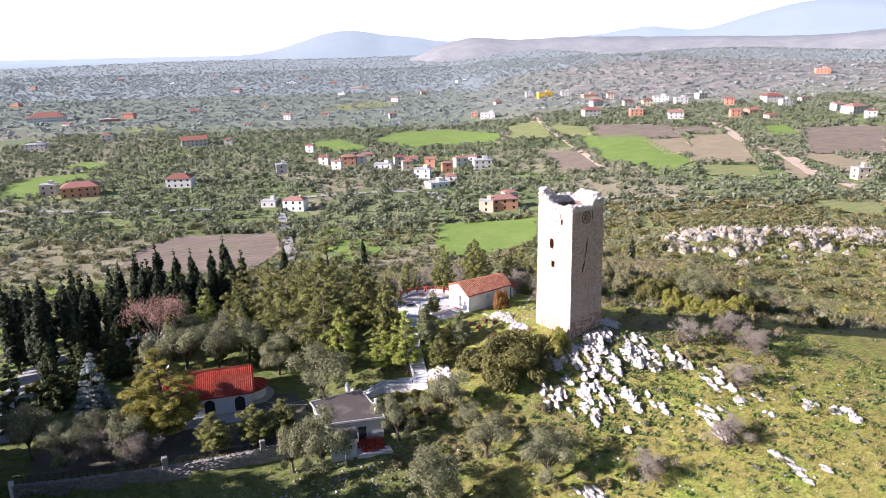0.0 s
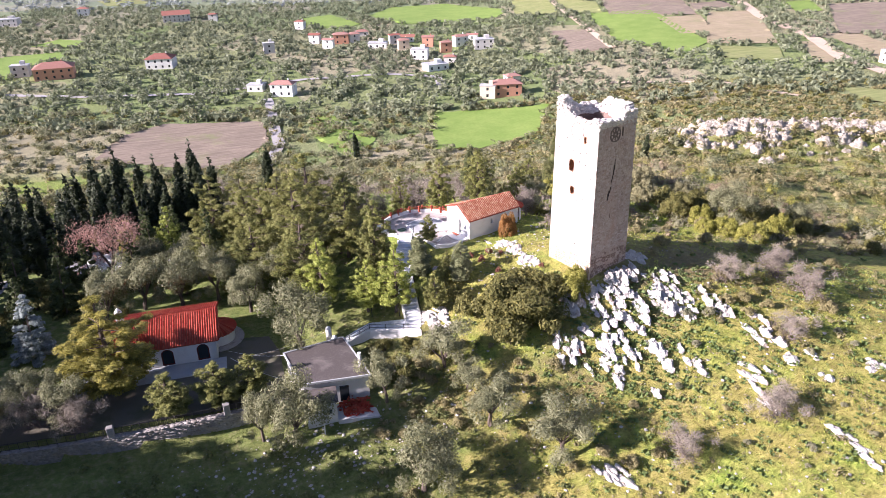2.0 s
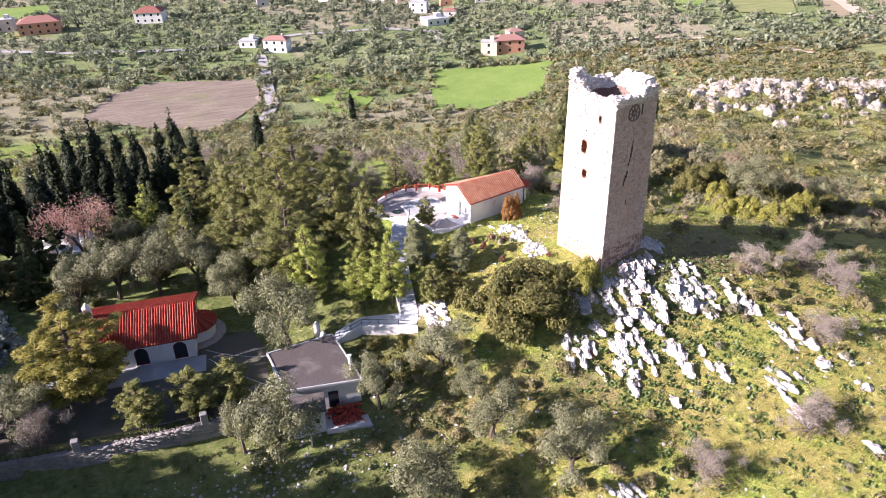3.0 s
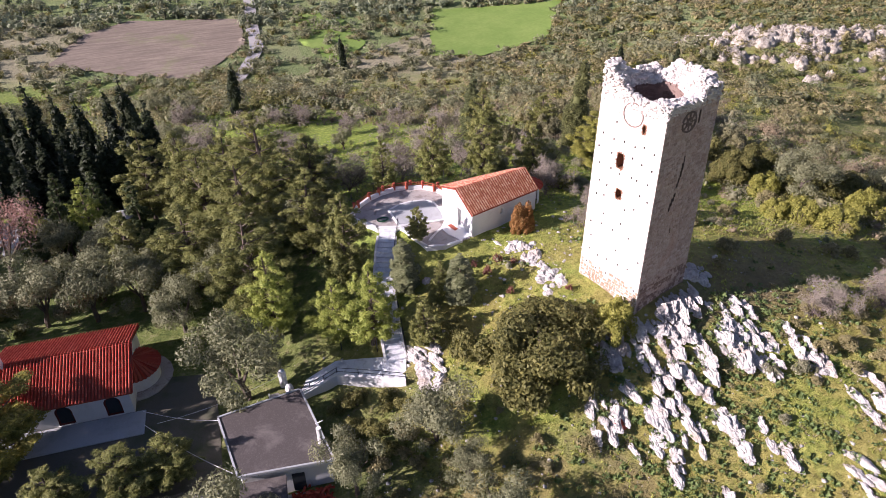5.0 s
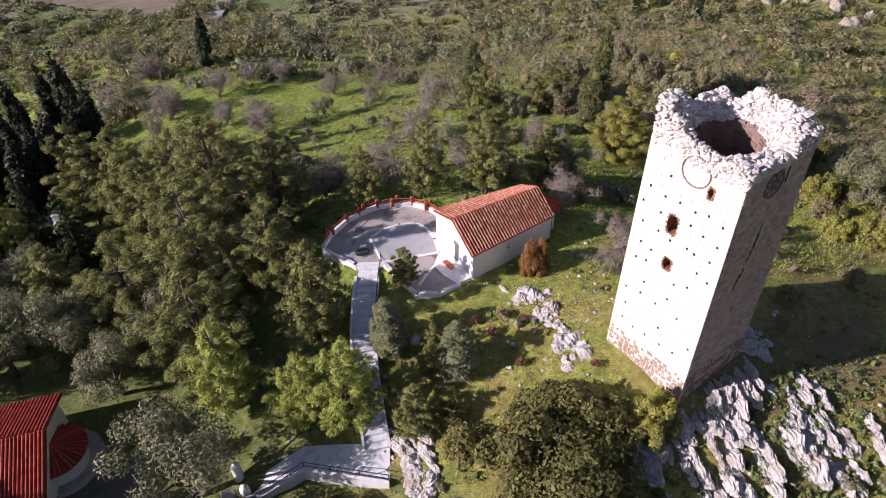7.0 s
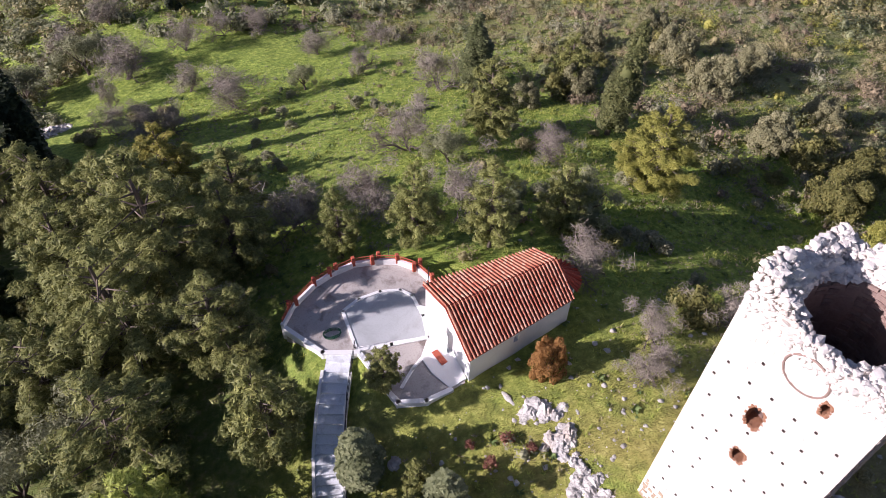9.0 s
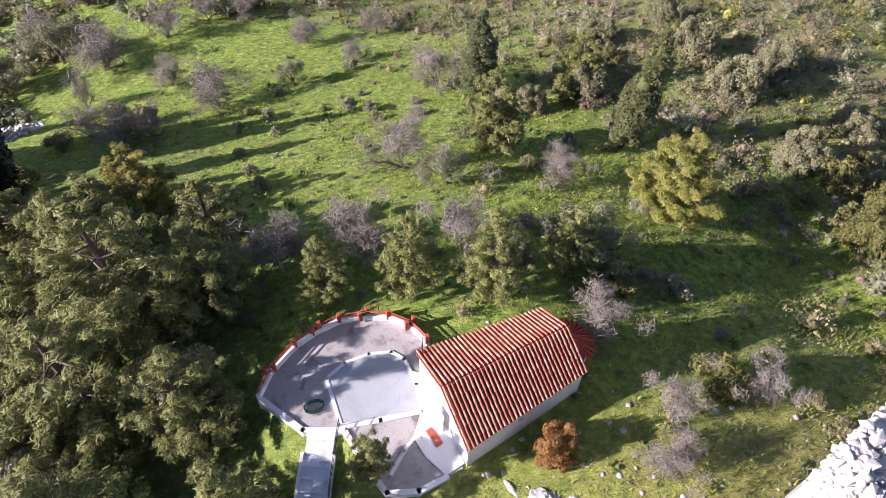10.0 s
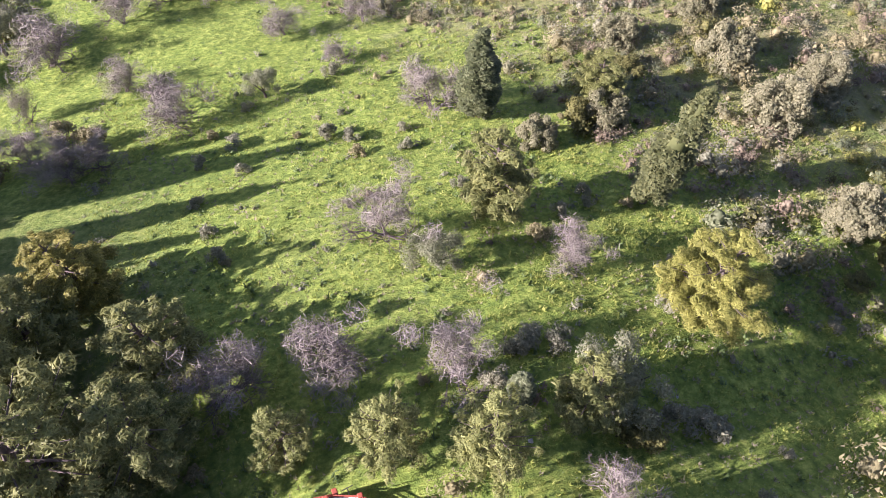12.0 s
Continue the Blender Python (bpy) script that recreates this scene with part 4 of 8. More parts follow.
def ridge_tiles(a, b, n, width):
    a, b = Vector(a), Vector(b)
    d = (b - a) / n
    x = d.cross(Vector((0, 0, 1))).normalized()
    frames = []
    for i in range(n):
        m = Matrix((x, -d.normalized(), x.cross(-d.normalized()))).transposed().to_4x4()
        m.translation = a + d * i
        frames.append(m @ Matrix.Diagonal((width, d.length * 1.1, width, 1)))
    return frames


# ---- chapel on the terrace ----
CA, CA2, CB, CB2 = (37.95, 95.85), (45.9, 96.35), (38.7, 89.6), (46.55, 91.8)
RN, RF, EAVE, RIDGE = (38.35, 92.8), (46.3, 94.15), 13.62, 14.75
chapel = thing("chapel", "small whitewashed chapel with an old clay-tiled gable roof", "chapel")


def inset(p, k=0.2):
    cx, cy = 42.2, 93.4
    d = Vector((cx - p[0], cy - p[1]))
    return (p[0] + d.x / d.length * k, p[1] + d.y / d.length * k)


def gable_wall(a, b, ridge, z0, eave, top, thick, inward):
    """A gable wall from a to b with its peak over ridge: verts and faces of a solid."""
    a, b, m, i = Vector((*a, 0)), Vector((*b, 0)), Vector((*ridge, 0)), Vector((*inward, 0)).normalized() * thick
    f = [a + Vector((0, 0, z0)), b + Vector((0, 0, z0)), b + Vector((0, 0, eave)), m + Vector((0, 0, top)), a + Vector((0, 0, eave))]
    g = [p + i for p in f]
    return f + g, [(0, 1, 2, 3, 4), (9, 8, 7, 6, 5)] + [(j, j + 5, (j + 1) % 5 + 5, (j + 1) % 5) for j in range(5)]


wa, wa2, wb, wb2 = inset(CA), inset(CA2), inset(CB), inset(CB2)
rn, rf = inset(RN), inset(RF)
part("front_wall", gable_wall(wa, wb, rn, 10.6, EAVE - 0.05, RIDGE - 0.05, 0.4, (1, 0.2)), M["whitewash"], chapel, "bright whitewashed gable end")
part("back_wall", gable_wall(wa2, wb2, rf, 10.2, EAVE - 0.05, RIDGE - 0.05, 0.4, (-1, -0.2)), M["whitewash"], chapel)
d = (Vector(wb2) - Vector(wb))
part("side_wall", wall_face((*wb, 0), (*d.normalized(), 0), d.length, 10.2, EAVE - 0.04, [(3.3, 3.7, 12.4, 13.0, 0.3)]), M["whitewash"], chapel)
d = (Vector(wa) - Vector(wa2))
part("side_wall", wall_face((*wa2, 0), (*d.normalized(), 0), d.length, 10.2, EAVE - 0.04), M["whitewash"], chapel)
E3 = EAVE - 0.06
part("roof_board", roof_plate((*RN, RIDGE), (*RF, RIDGE), (*CB2, E3), (*CB, E3)), M["tile_bed"], chapel, "red channel tiles, shade between the rows put into their colour")
part("roof_board", roof_plate((*RF, RIDGE), (*RN, RIDGE), (*CA, E3), (*CA2, E3)), M["tile_bed"], chapel)
south = slope_frames((*RN, RIDGE), (*RF, RIDGE), (*CB, E3), (*CB2, E3), 32, 9)
north = slope_frames((*RF, RIDGE), (*RN, RIDGE), (*CA2, E3), (*CA, E3), 32, 8)
part("roof_tiles", grid_mesh("roof_tiles", *tiles_joined(north), M["tile_old_joined"]), None, chapel, "rows of old orange barrel tiles")
ridge_frames = ridge_tiles((*RN, RIDGE + 0.06), (*RF, RIDGE + 0.06), 20, 0.3)
part("ridge_tiles", grid_mesh("ridge_tiles", *tiles_joined(ridge_frames, 6), M["tile_red_joined"]), None, chapel, "row of red ridge tiles set in mortar")
# apse at the far end
apse_c = Vector((46.4, 94.1, 0))
av, af = [], []
for i in range(9):
    t = radians(-72 + 18 * i)
    p = apse_c + Vector((math.cos(t + radians(12)), math.sin(t + radians(12)), 0)) * 1.35
    av += [p + Vector((0, 0, 10.0)), p + Vector((0, 0, 12.9))]
for i in range(8):
    af.append((2 * i, 2 * i + 2, 2 * i + 3, 2 * i + 1))
part("apse_wall", (av, af), M["whitewash"], chapel, "low whitewashed apse")
av, af = [apse_c + Vector((0, 0, 13.75))], []
for i in range(9):
    t = radians(-72 + 18 * i) + radians(12)
    av.append(apse_c + Vector((math.cos(t), math.sin(t), 0)) * 1.6 + Vector((0, 0, 12.85)))
for i in range(8):
    af.append((0, i + 1, i + 2))
part("apse_roof", (av, af), M["tile_bed"], chapel, "red half-round apse roof")
fan = []
for i in range(13):
    t = radians(-72 + 11 * i) + radians(14)
    e = apse_c + Vector((math.cos(t), math.sin(t), 0)) * 1.66 + Vector((0, 0, 12.88))
    fan.append(tube([apse_c + Vector((0, 0, 13.83)), e], [0.05, 0.11], 6))
part("apse_tiles", joined(fan), M["tile_red_joined"], chapel)
part("door_mat", prism([(37.35, 92.3), (37.65, 91.2), (38.05, 91.35), (37.75, 92.4)], 11.27, 11.30), M["oxide"], chapel, "terracotta paving patch at the door")
part("door", wall_face((38.13, 92.85, 0), (0.12, -0.99, 0), 0.9, 11.2, 13.05, [(0.08, 0.82, 11.2, 12.95, 0.05)]), M["white_trim"], chapel, "narrow white-painted door")
# thin cross and lamp pole on the near gable
part("pole", tube([(38.25, 95.6, 13.4), (38.25, 95.6, 15.4)], 0.03, 5), M["black_iron"], chapel)

# ---- terrace ----
terrace = thing("terrace", "raised stained-concrete terrace in front of the chapel with white edging", "terrace", kind="structure")
OUTER = [(29.1, 97.2), (30.0, 98.5), (31.7, 99.8), (33.1, 100.4), (34.6, 100.7), (36.1, 100.5), (37.5, 100.0), (38.6, 99.0), (39.2, 97.6), (38.4, 95.8), (38.6, 89.7), (37.6, 89.5), (36.0, 89.2), (34.3, 89.6), (33.6, 91.4), (33.1, 93.7), (31.0, 94.5)]
part("paving", prism(OUTER, 9.6, 11.16), M["concrete"], terrace, "dark stained concrete paving")
SLAB = [(33.05, 94.1), (32.95, 97.2), (34.2, 97.85), (35.7, 98.0), (37.0, 97.7), (37.6, 97.0), (37.75, 95.2), (37.5, 93.5)]
part("pale_slab", prism(SLAB, 11.1, 11.21, 0.01), M["pale_slab"], terrace, "pale smooth concrete slab")
APRON = [(37.5, 96.3), (37.75, 95.2), (37.5, 93.5), (36.6, 92.2), (36.9, 90.9), (37.6, 89.6), (38.75, 89.9), (38.4, 95.7)]
part("apron", prism(APRON, 11.1, 11.235, 0.01), M["white_trim"], terrace, "whitewashed apron at the chapel front")
part("flagstones", prism([(34.4, 89.8), (36.2, 89.4), (37.4, 89.7), (36.7, 90.9), (36.4, 92.0), (35.4, 91.0)], 11.1, 11.19), M["flagstone"], terrace, "irregular grey flagstones")


def kerb(points, width, z0, z1, closed=False):
    pts = [Vector(p) for p in points]
    if closed:
        pts.append(pts[0])
    shapes = []
    for a, b in zip(pts, pts[1:]):
        d = (b - a).normalized()
        s = Vector((-d.y, d.x)) * width / 2
        e = d * width * 0.4
        bm = prism([a + s - e, b + s + e, b - s + e, a - s - e], z0, z1)
        bm.verts.index_update()
        shapes.append(([v.co.copy() for v in bm.verts], [[v.index for v in f.verts] for f in bm.faces]))
        bm.free()
    return joined(shapes)


part("edging", kerb(SLAB, 0.2, 11.08, 11.25, True), M["white_trim"], terrace, "white painted kerb round the slab")
part("edging", kerb([(33.1, 94.0), (35.2, 93.7), (37.4, 93.5)], 0.26, 11.08, 11.262), M["white_trim"], terrace)
part("edging", kerb([(34.9, 90.6), (35.9, 91.6), (36.6, 92.1)], 0.2, 11.08, 11.25), M["white_trim"], terrace)
part("edging", kerb([(33.2, 93.6), (33.7, 91.5), (34.4, 89.7), (36.0, 89.25), (37.6, 89.5)], 0.3, 10.6, 11.28), M["white_trim"], terrace)
part("edging", kerb([(29.2, 97.1), (31.0, 94.5), (33.1, 93.8)], 0.28, 10.6, 11.3), M["white_trim"], terrace)
parapet = thing("parapet", "low white terrace wall with red posts and a red rail", "parapet", kind="structure")
EDGE = OUTER[:9]
part("low_wall", kerb(EDGE, 0.22, 10.0, 11.62), M["white_trim"], parapet)
seen_posts = []
for i, (x, y) in enumerate(EDGE[1:]):
    for q in ((x, y),) if i % 2 else ((x - 0.25, y - 0.1), (x + 0.25, y + 0.1)):
        part("post", box((q[0] - 0.13, q[1] - 0.13, 11.3), (q[0] + 0.13, q[1] + 0.13, 12.15), 0.03), M["oxide"], parapet, "stubby oxide-red post")
for z in (11.78, 12.0):
    part("rail", tube([(x, y, z) for x, y in EDGE], 0.04, 5), M["oxide"], parapet, "oxide-red rail")
for x, y in ((29.5, 97.8), (32.3, 100.15), (37.0, 100.3)):
    post = thing("cross_post", "thin iron post with a small cross on the terrace edge", "cross", "crosses on the parapet", at=(x, y, 11.6))
    part("upright", tube([(0, 0, 0), (0, 0, 1.5)], 0.025, 5), M["black_iron"], post)
    part("arm", tube([(-0.3, 0, 1.2), (0.3, 0.1, 1.2)], 0.025, 5), M["black_iron"], post)
hose = thing("garden_hose", "coiled green hose lying on the paving", "hose", at=(31.9, 95.6, 11.18))
part("coil", tube([(0.55 * math.cos(a) * (1 + 0.05 * math.sin(3 * a)), 0.35 * math.sin(a) + 0.01 * a, 0.03 + 0.004 * a) for a in np.linspace(0, 18, 90)], 0.025, 5), M["hose"], hose)

# ---- stairs up to the terrace ----
stairs = thing("stairway", "whitewashed concrete stairs climbing to the chapel terrace", "stairs", kind="structure")
LOWER = [((20.0, 82.7), (19.9, 81.2), 5.15), ((21.3, 82.95), (21.2, 81.3), 5.5), ((22.6, 83.2), (22.4, 81.4), 5.85), ((23.85, 83.4), (23.55, 81.55), 6.2), ((25.8, 82.6), (25.1, 80.45), 6.5), ((27.6, 81.8), (26.8, 79.3), 6.75), ((29.4, 81.2), (28.45, 78.25), 6.85)]
for (a, b, z), (c, d, z2) in zip(LOWER, LOWER[1:]):
    part("ramp", prism([a, c, d, b], min(level(*b), z) - 1.6, [z, z2, z2, z][:4]), M["white_path"], stairs, "worn white ramp")
wall_line = [b for a, b, z in LOWER]
part("outer_wall", joined([(lambda bm: ([v.co.copy() for v in bm.verts], [[v.index for v in f.verts] for f in (bm.verts.index_update() or bm.faces)]))(
    prism([b, d, (d[0] - 0.08, d[1] - 0.22), (b[0] - 0.08, b[1] - 0.22)], min(level(*b), level(*d)) - 0.7, [z + 0.35, z2 + 0.35, z2 + 0.35, z + 0.35])) for (a, b, z), (c, d, z2) in zip(LOWER, LOWER[1:])]), M["whitewash"], stairs, "white retaining wall of the ramp")
n_steps = 25
for i in range(n_steps):
    def along(f):
        s = f * (len(UPPER) - 1)
        j = min(int(s), len(UPPER) - 2)
        return Vector(UPPER[j]).lerp(Vector(UPPER[j + 1]), s - j)
    a, b = along(i / n_steps), along((i + 1) / n_steps)
    d = (b - a).to_2d().normalized()
    s = Vector((-d.y, d.x)) * 0.75
    p, q = a.to_2d(), b.to_2d() + d * 0.03
    part("step", prism([p + s, q + s, q - s, p - s], min(a.z - 1.2, level(*p) - 0.3), b.z), M["white_path"], stairs)
for off in (0.85, -0.85):
    line = []
    for i in range(13):
        a, b = along(i / 13.01), along((i + 1) / 13.01)
        d = (b - a).to_2d().normalized()
        line.append((a.to_2d() + Vector((-d.y, d.x)) * off, a.z))
    for (p, z), (q, z2) in zip(line, line[1:]):
        d = (q - p).normalized()
        s = Vector((-d.y, d.x)) * 0.09
        part("side_kerb", prism([p + s, q + s, q - s, p - s], z - 1.0, [z + 0.2, z2 + 0.2, z2 + 0.2, z + 0.2]), M["whitewash"], stairs)
railing = thing("handrail", "thin black iron handrail along the stairs", "railing")
rail_pts = [(b[0], b[1] + 0.02, z) for a, b, z in LOWER]
for z in (0.55, 0.95):
    part("rail", tube([(x, y, h + z) for x, y, h in rail_pts], 0.025, 5), M["black_iron"], railing)
for x, y, h in rail_pts:
    part("post", tube([(x, y, h), (x, y, h + 0.98)], 0.03, 5), M["black_iron"], railing)
rail_up = [(p[0] + 0.98, p[1] - 0.1, p[2]) for p in UPPER]
for z in (0.55, 0.95):
    part("rail", tube([(x, y, h + z) for x, y, h in rail_up], 0.022, 5), M["black_iron"], railing)
for x, y, h in rail_up:
    part("post", tube([(x, y, h - 0.3), (x, y, h + 0.98)], 0.028, 5), M["black_iron"], railing)
gate = thing("gate_posts", "pair of rounded whitewashed gate posts at the stair foot", "gate posts")
for x, y in ((19.3, 83.2), (19.6, 81.5)):
    z = level(x, y)
    v = [(x, y, z - 0.3), (x, y, z + 1.3), (x, y, z + 1.6), (x, y, z + 1.75)]
    part("post", tube(v, [0.33, 0.33, 0.26, 0.08], 10), M["whitewash"], gate)
for i, (x, y) in enumerate(((18.4, 82.0), (17.4, 81.7), (16.4, 81.5), (15.4, 81.2))):
    step = thing("grey_step", "worn grey stone step with a white rim", "step", "steps below the gate", at=(x, y, level(x, y)))
    part("tread", box((-0.45, -0.75, -0.25), (0.45, 0.75, 0.16 - 0.02 * i), 0.04), M["flagstone"], step)
    part("rim", kerb([(-0.45, -0.75), (-0.45, 0.75)], 0.1, -0.2, 0.19 - 0.02 * i), M["white_trim"], step)
# lamps by the stairs
for x, y in ((24.6, 84.4), (27.3, 82.6)):
    lamp = thing("stair_lamp", "white globe lamp on a dark post beside the stairs", "lamp", "stair lamps", at=(x, y, level(x, y)))
    part("post", tube([(0, 0, -0.2), (0, 0, 2.3)], 0.04, 6), M["black_iron"], lamp)
    bm = bmesh.new()
    bmesh.ops.create_icosphere(bm, subdivisions=2, radius=0.17, matrix=Matrix.Translation((0, 0, 2.45)))
    part("globe", bm, M["white_trim"], lamp)

# ---- red-roofed church ----
CH = Matrix.Translation((7.75, 84.85, 0)) @ Matrix.Rotation(radians(175.5), 4, "Z")   # x runs along the front, away from the apse; y points into the yard
church = thing("church", "white church with a bright red tiled roof and arched openings", "church")
L_, W_, CE, CR, CF = 10.6, 8.3, 7.2, 8.75, 4.3


def ch(x, y, z=0.0):
    return CH @ Vector((x, -y, z))


def arch(c0, x0, x1, z0, spring, d, n=10, fan=1.0):
    """The outline of an arched opening in the front wall's plane at depth d."""
    r_ = (x1 - x0) / 2
    pts = [ch(x0, d, z0), ch(x1, d, z0)]
    for i in range(n + 1):
        a = math.pi * i / n
        pts.append(ch((x0 + x1) / 2 + r_ * math.cos(a), d, spring + r_ * math.sin(a)))
    return pts


opens = [(1.05, 2.3, 4.8, 6.1), (4.65, 5.9, 4.8, 6.1), (8.2, 9.45, 4.8, 6.1)]
holes = [(x0, x1, z0, sp + (x1 - x0) / 2, 0.22) for x0, x1, z0, sp in opens]
# the front runs from its far end to the apse end, so that its outside faces the slope
front = [(L_ - 0.25 - x1, L_ - 0.25 - x0, z0, z1, dd) for x0, x1, z0, z1, dd in holes]
fo = ch(L_ - 0.25, 0.3)
fd = (ch(0, 0.3) - ch(L_, 0.3)).normalized()
part("front_wall", wall_face(fo, fd, L_ - 0.5, 3.6, CE, front), M["whitewash"], church, "whitewashed front wall")
bo, bd = ch(0.25, W_ - 0.3), (ch(L_, 0) - ch(0, 0)).normalized()
part("rear_wall", wall_face(bo, bd, L_ - 0.5, 3.6, CE), M["whitewash"], church)
for x, inward in ((0.25, 1), (L_ - 0.25, -1)):
    a, b, m_ = ch(x, 0.3).to_2d(), ch(x, W_ - 0.3).to_2d(), ch(x, W_ / 2).to_2d()
    iv = (ch(inward, 0) - ch(0, 0)).to_2d()
    part("gable_wall", gable_wall(a, b, m_, 3.6, CE - 0.02, CR - 0.1, 0.35, iv), M["whitewash"], church)
for i, (x0, x1, z0, sp) in enumerate(opens):
    r_ = (x1 - x0) / 2
    for s in (0, 1):   # wall over the haunches of the arch
        cx = x0 if s == 0 else x1
        pts = [ch(cx, 0.295, sp), ch(cx, 0.295, sp + r_)] + [ch((x0 + x1) / 2 - (1 if s == 0 else -1) * r_ * math.cos(a), 0.295, sp + r_ * math.sin(a)) for a in np.linspace(math.pi / 2, 0, 7)]
        back = [p + (ch(0, 1) - ch(0, 0)) * 0.2 for p in pts]
        n = len(pts)
        part("spandrel", (pts + back, [tuple(range(n)), tuple(range(2 * n - 1, n - 1, -1))] + [(j, (j + 1) % n, (j + 1) % n + n, j + n) for j in range(n)]), M["whitewash"], church)
    name = "window"
    w_ = part(name, (arch(0, x0 + 0.06, x1 - 0.06, z0, sp, 0.45), [tuple(range(13))]), M["dark_door"], church, "dark red arched " + name)
    fr = arch(0, x0 + 0.04, x1 - 0.04, z0, sp, 0.4)
    part("frame", tube(fr + fr[:1], 0.09, 6, False), M["dark_door"], w_)
    part("pane", (arch(0, x0 + 0.14, x1 - 0.14, z0 + 0.1, sp - 0.02, 0.435), [tuple(range(13))]), M["shadow_glass"], w_)
    part("sill", (lambda p: (p, [(0, 1, 2, 3), (7, 6, 5, 4), (0, 4, 5, 1), (1, 5, 6, 2), (2, 6, 7, 3), (3, 7, 4, 0)]))(
        [ch(x, y, z) for z in (z0 - 0.1, z0 - 0.02) for x, y in ((x0 - 0.08, 0.22), (x1 + 0.08, 0.22), (x1 + 0.08, 0.42), (x0 - 0.08, 0.42))]), M["white_trim"], w_)
ra, rb = ch(-0.1, W_ / 2, CR), ch(L_ + 0.1, W_ / 2, CR)
f0, f1, b0, b1 = ch(-0.1, -0.15, CE - 0.02), ch(L_ + 0.1, -0.15, CE - 0.02), ch(-0.1, W_ + 0.15, CE - 0.02), ch(L_ + 0.1, W_ + 0.15, CE - 0.02)
part("roof_board", roof_plate(ra, rb, f1, f0), M["tile_bed"], church)
part("roof_board", roof_plate(rb, ra, b0, b1), M["tile_bed"], church)
part("roof_tiles", grid_mesh("roof_tiles", *tiles_joined(slope_frames(rb, ra, b1, b0, 44, 11)), M["tile_red_joined"]), None, church, "rows of new red barrel tiles")
part("ridge_tiles", grid_mesh("ridge_tiles", *tiles_joined(ridge_tiles(ra + Vector((0, 0, 0.08)), rb + Vector((0, 0, 0.08)), 28, 0.32), 6), M["tile_red_joined"]), None, church)
part("verge_tiles", grid_mesh("verge_tiles", *tiles_joined(ridge_tiles(ra + Vector((0, 0, 0.06)), f0 + Vector((0, 0, 0.08)), 11, 0.26), 6), M["tile_red_joined"]), None, church)
front_tiles = slope_frames(ra, rb, f0, f1, 44, 12)
# apse of the church
ac = ch(0.3, 4.3)
av, af, ar = [], [], [ac + Vector((0, 0, 7.0))]
for i in range(11):
    t = radians(-90 + 18 * i) + radians(-4.5)
    u = Vector((math.cos(t), math.sin(t), 0))
    av += [ac + u * 1.9 + Vector((0, 0, 3.6)), ac + u * 1.9 + Vector((0, 0, 6.1))]
    ar.append(ac + u * 2.15 + Vector((0, 0, 6.08)))
part("apse_wall", (av, [(2 * i, 2 * i + 2, 2 * i + 3, 2 * i + 1) for i in range(10)]), M["whitewash"], church, "rounded white apse")
part("apse_roof", (ar, [(0, i + 1, i + 2) for i in range(10)]), M["tile_bed"], church, "red half-cone apse roof")
fan = [tube([ar[0] + Vector((0, 0, 0.07)), ac + Vector((math.cos(t), math.sin(t), 0)) * 2.2 + Vector((0, 0, 6.14))], [0.05, 0.13], 6) for t in [radians(-94 + 9.5 * i) for i in range(20)]]
part("apse_tiles", joined(fan), M["tile_red_joined"], church)
ring_pts = [ac + Vector((math.cos(radians(-95 + 19 * i)), math.sin(radians(-95 + 19 * i)), 0)) * 2.9 for i in range(11)]
part("apron", prism([p.to_2d() for p in ring_pts], 4.2, 4.78), M["concrete"], church, "grey concrete apron round the apse")
part("apron", prism([ch(x, y).to_2d() for x, y in ((-0.6, 0.2), (-0.6, -2.4), (L_ + 4, -2.4), (L_ + 4, 0.2))], 4.2, 4.76), M["pale_slab"], church, "pale concrete strip along the front")
bt = ch(9.8, 4.1)
part("belfry", box((bt.x - 0.35, bt.y - 0.3, 8.3), (bt.x + 0.35, bt.y + 0.3, 10.0), 0.05), M["whitewash"], church, "small white bell turret")
part("belfry_cap", tube([(bt.x, bt.y, 10.0), (bt.x, bt.y, 10.5)], [0.42, 0.05], 8), M["whitewash"], church)

# cables sagging over the churchyard, from the church to the shed and the stairs
for a, b, sag in (((8.6, 82.6, 6.9), (14.3, 79.4, 6.9), 0.35), ((9.6, 80.9, 6.9), (19.4, 83.1, 6.6), 0.5), ((8.7, 81.0, 7.0), (14.6, 73.9, 7.0), 0.4)):
    cable = thing("cable", "thin pale cable sagging from the church", "cable", "cables over the churchyard")
    part("wire", tube([Vector(a).lerp(Vector(b), i / 12) - Vector((0, 0, sag * 4 * (i / 12) * (1 - i / 12))) for i in range(13)], 0.02, 4), M["white_trim"], cable)

# ---- flat-roofed shed ----
shed = thing("shed", "plain grey outbuilding with a flat tarred roof", "outbuilding")
SA, SB, SC, SD = (14.15, 79.6), (20.15, 80.35), (21.15, 72.95), (14.9, 73.9)
RECESS = [(17.8, 73.35), (21.05, 73.0)]
part("wall", prism([SA, SB, SC, SD], 3.2, 6.75), M["grey_wall"], shed, "grey rendered walls")
part("roof", prism([(13.9, 79.85), (20.4, 80.6), (21.4, 72.7), (14.65, 73.65)], 6.75, 6.95, 0.02), M["roof_deck"], shed, "dark tarred flat roof")
for a, b in (((20.35, 80.5), (21.32, 72.75)), ((21.32, 72.75), (14.7, 73.7)), ((14.7, 73.7), (13.95, 79.8)), ((13.95, 79.8), (20.35, 80.5))):
    part("roof_rim", kerb([a, b], 0.14, 6.8, 7.02), M["pale_slab"], shed, "worn pale roof rim")
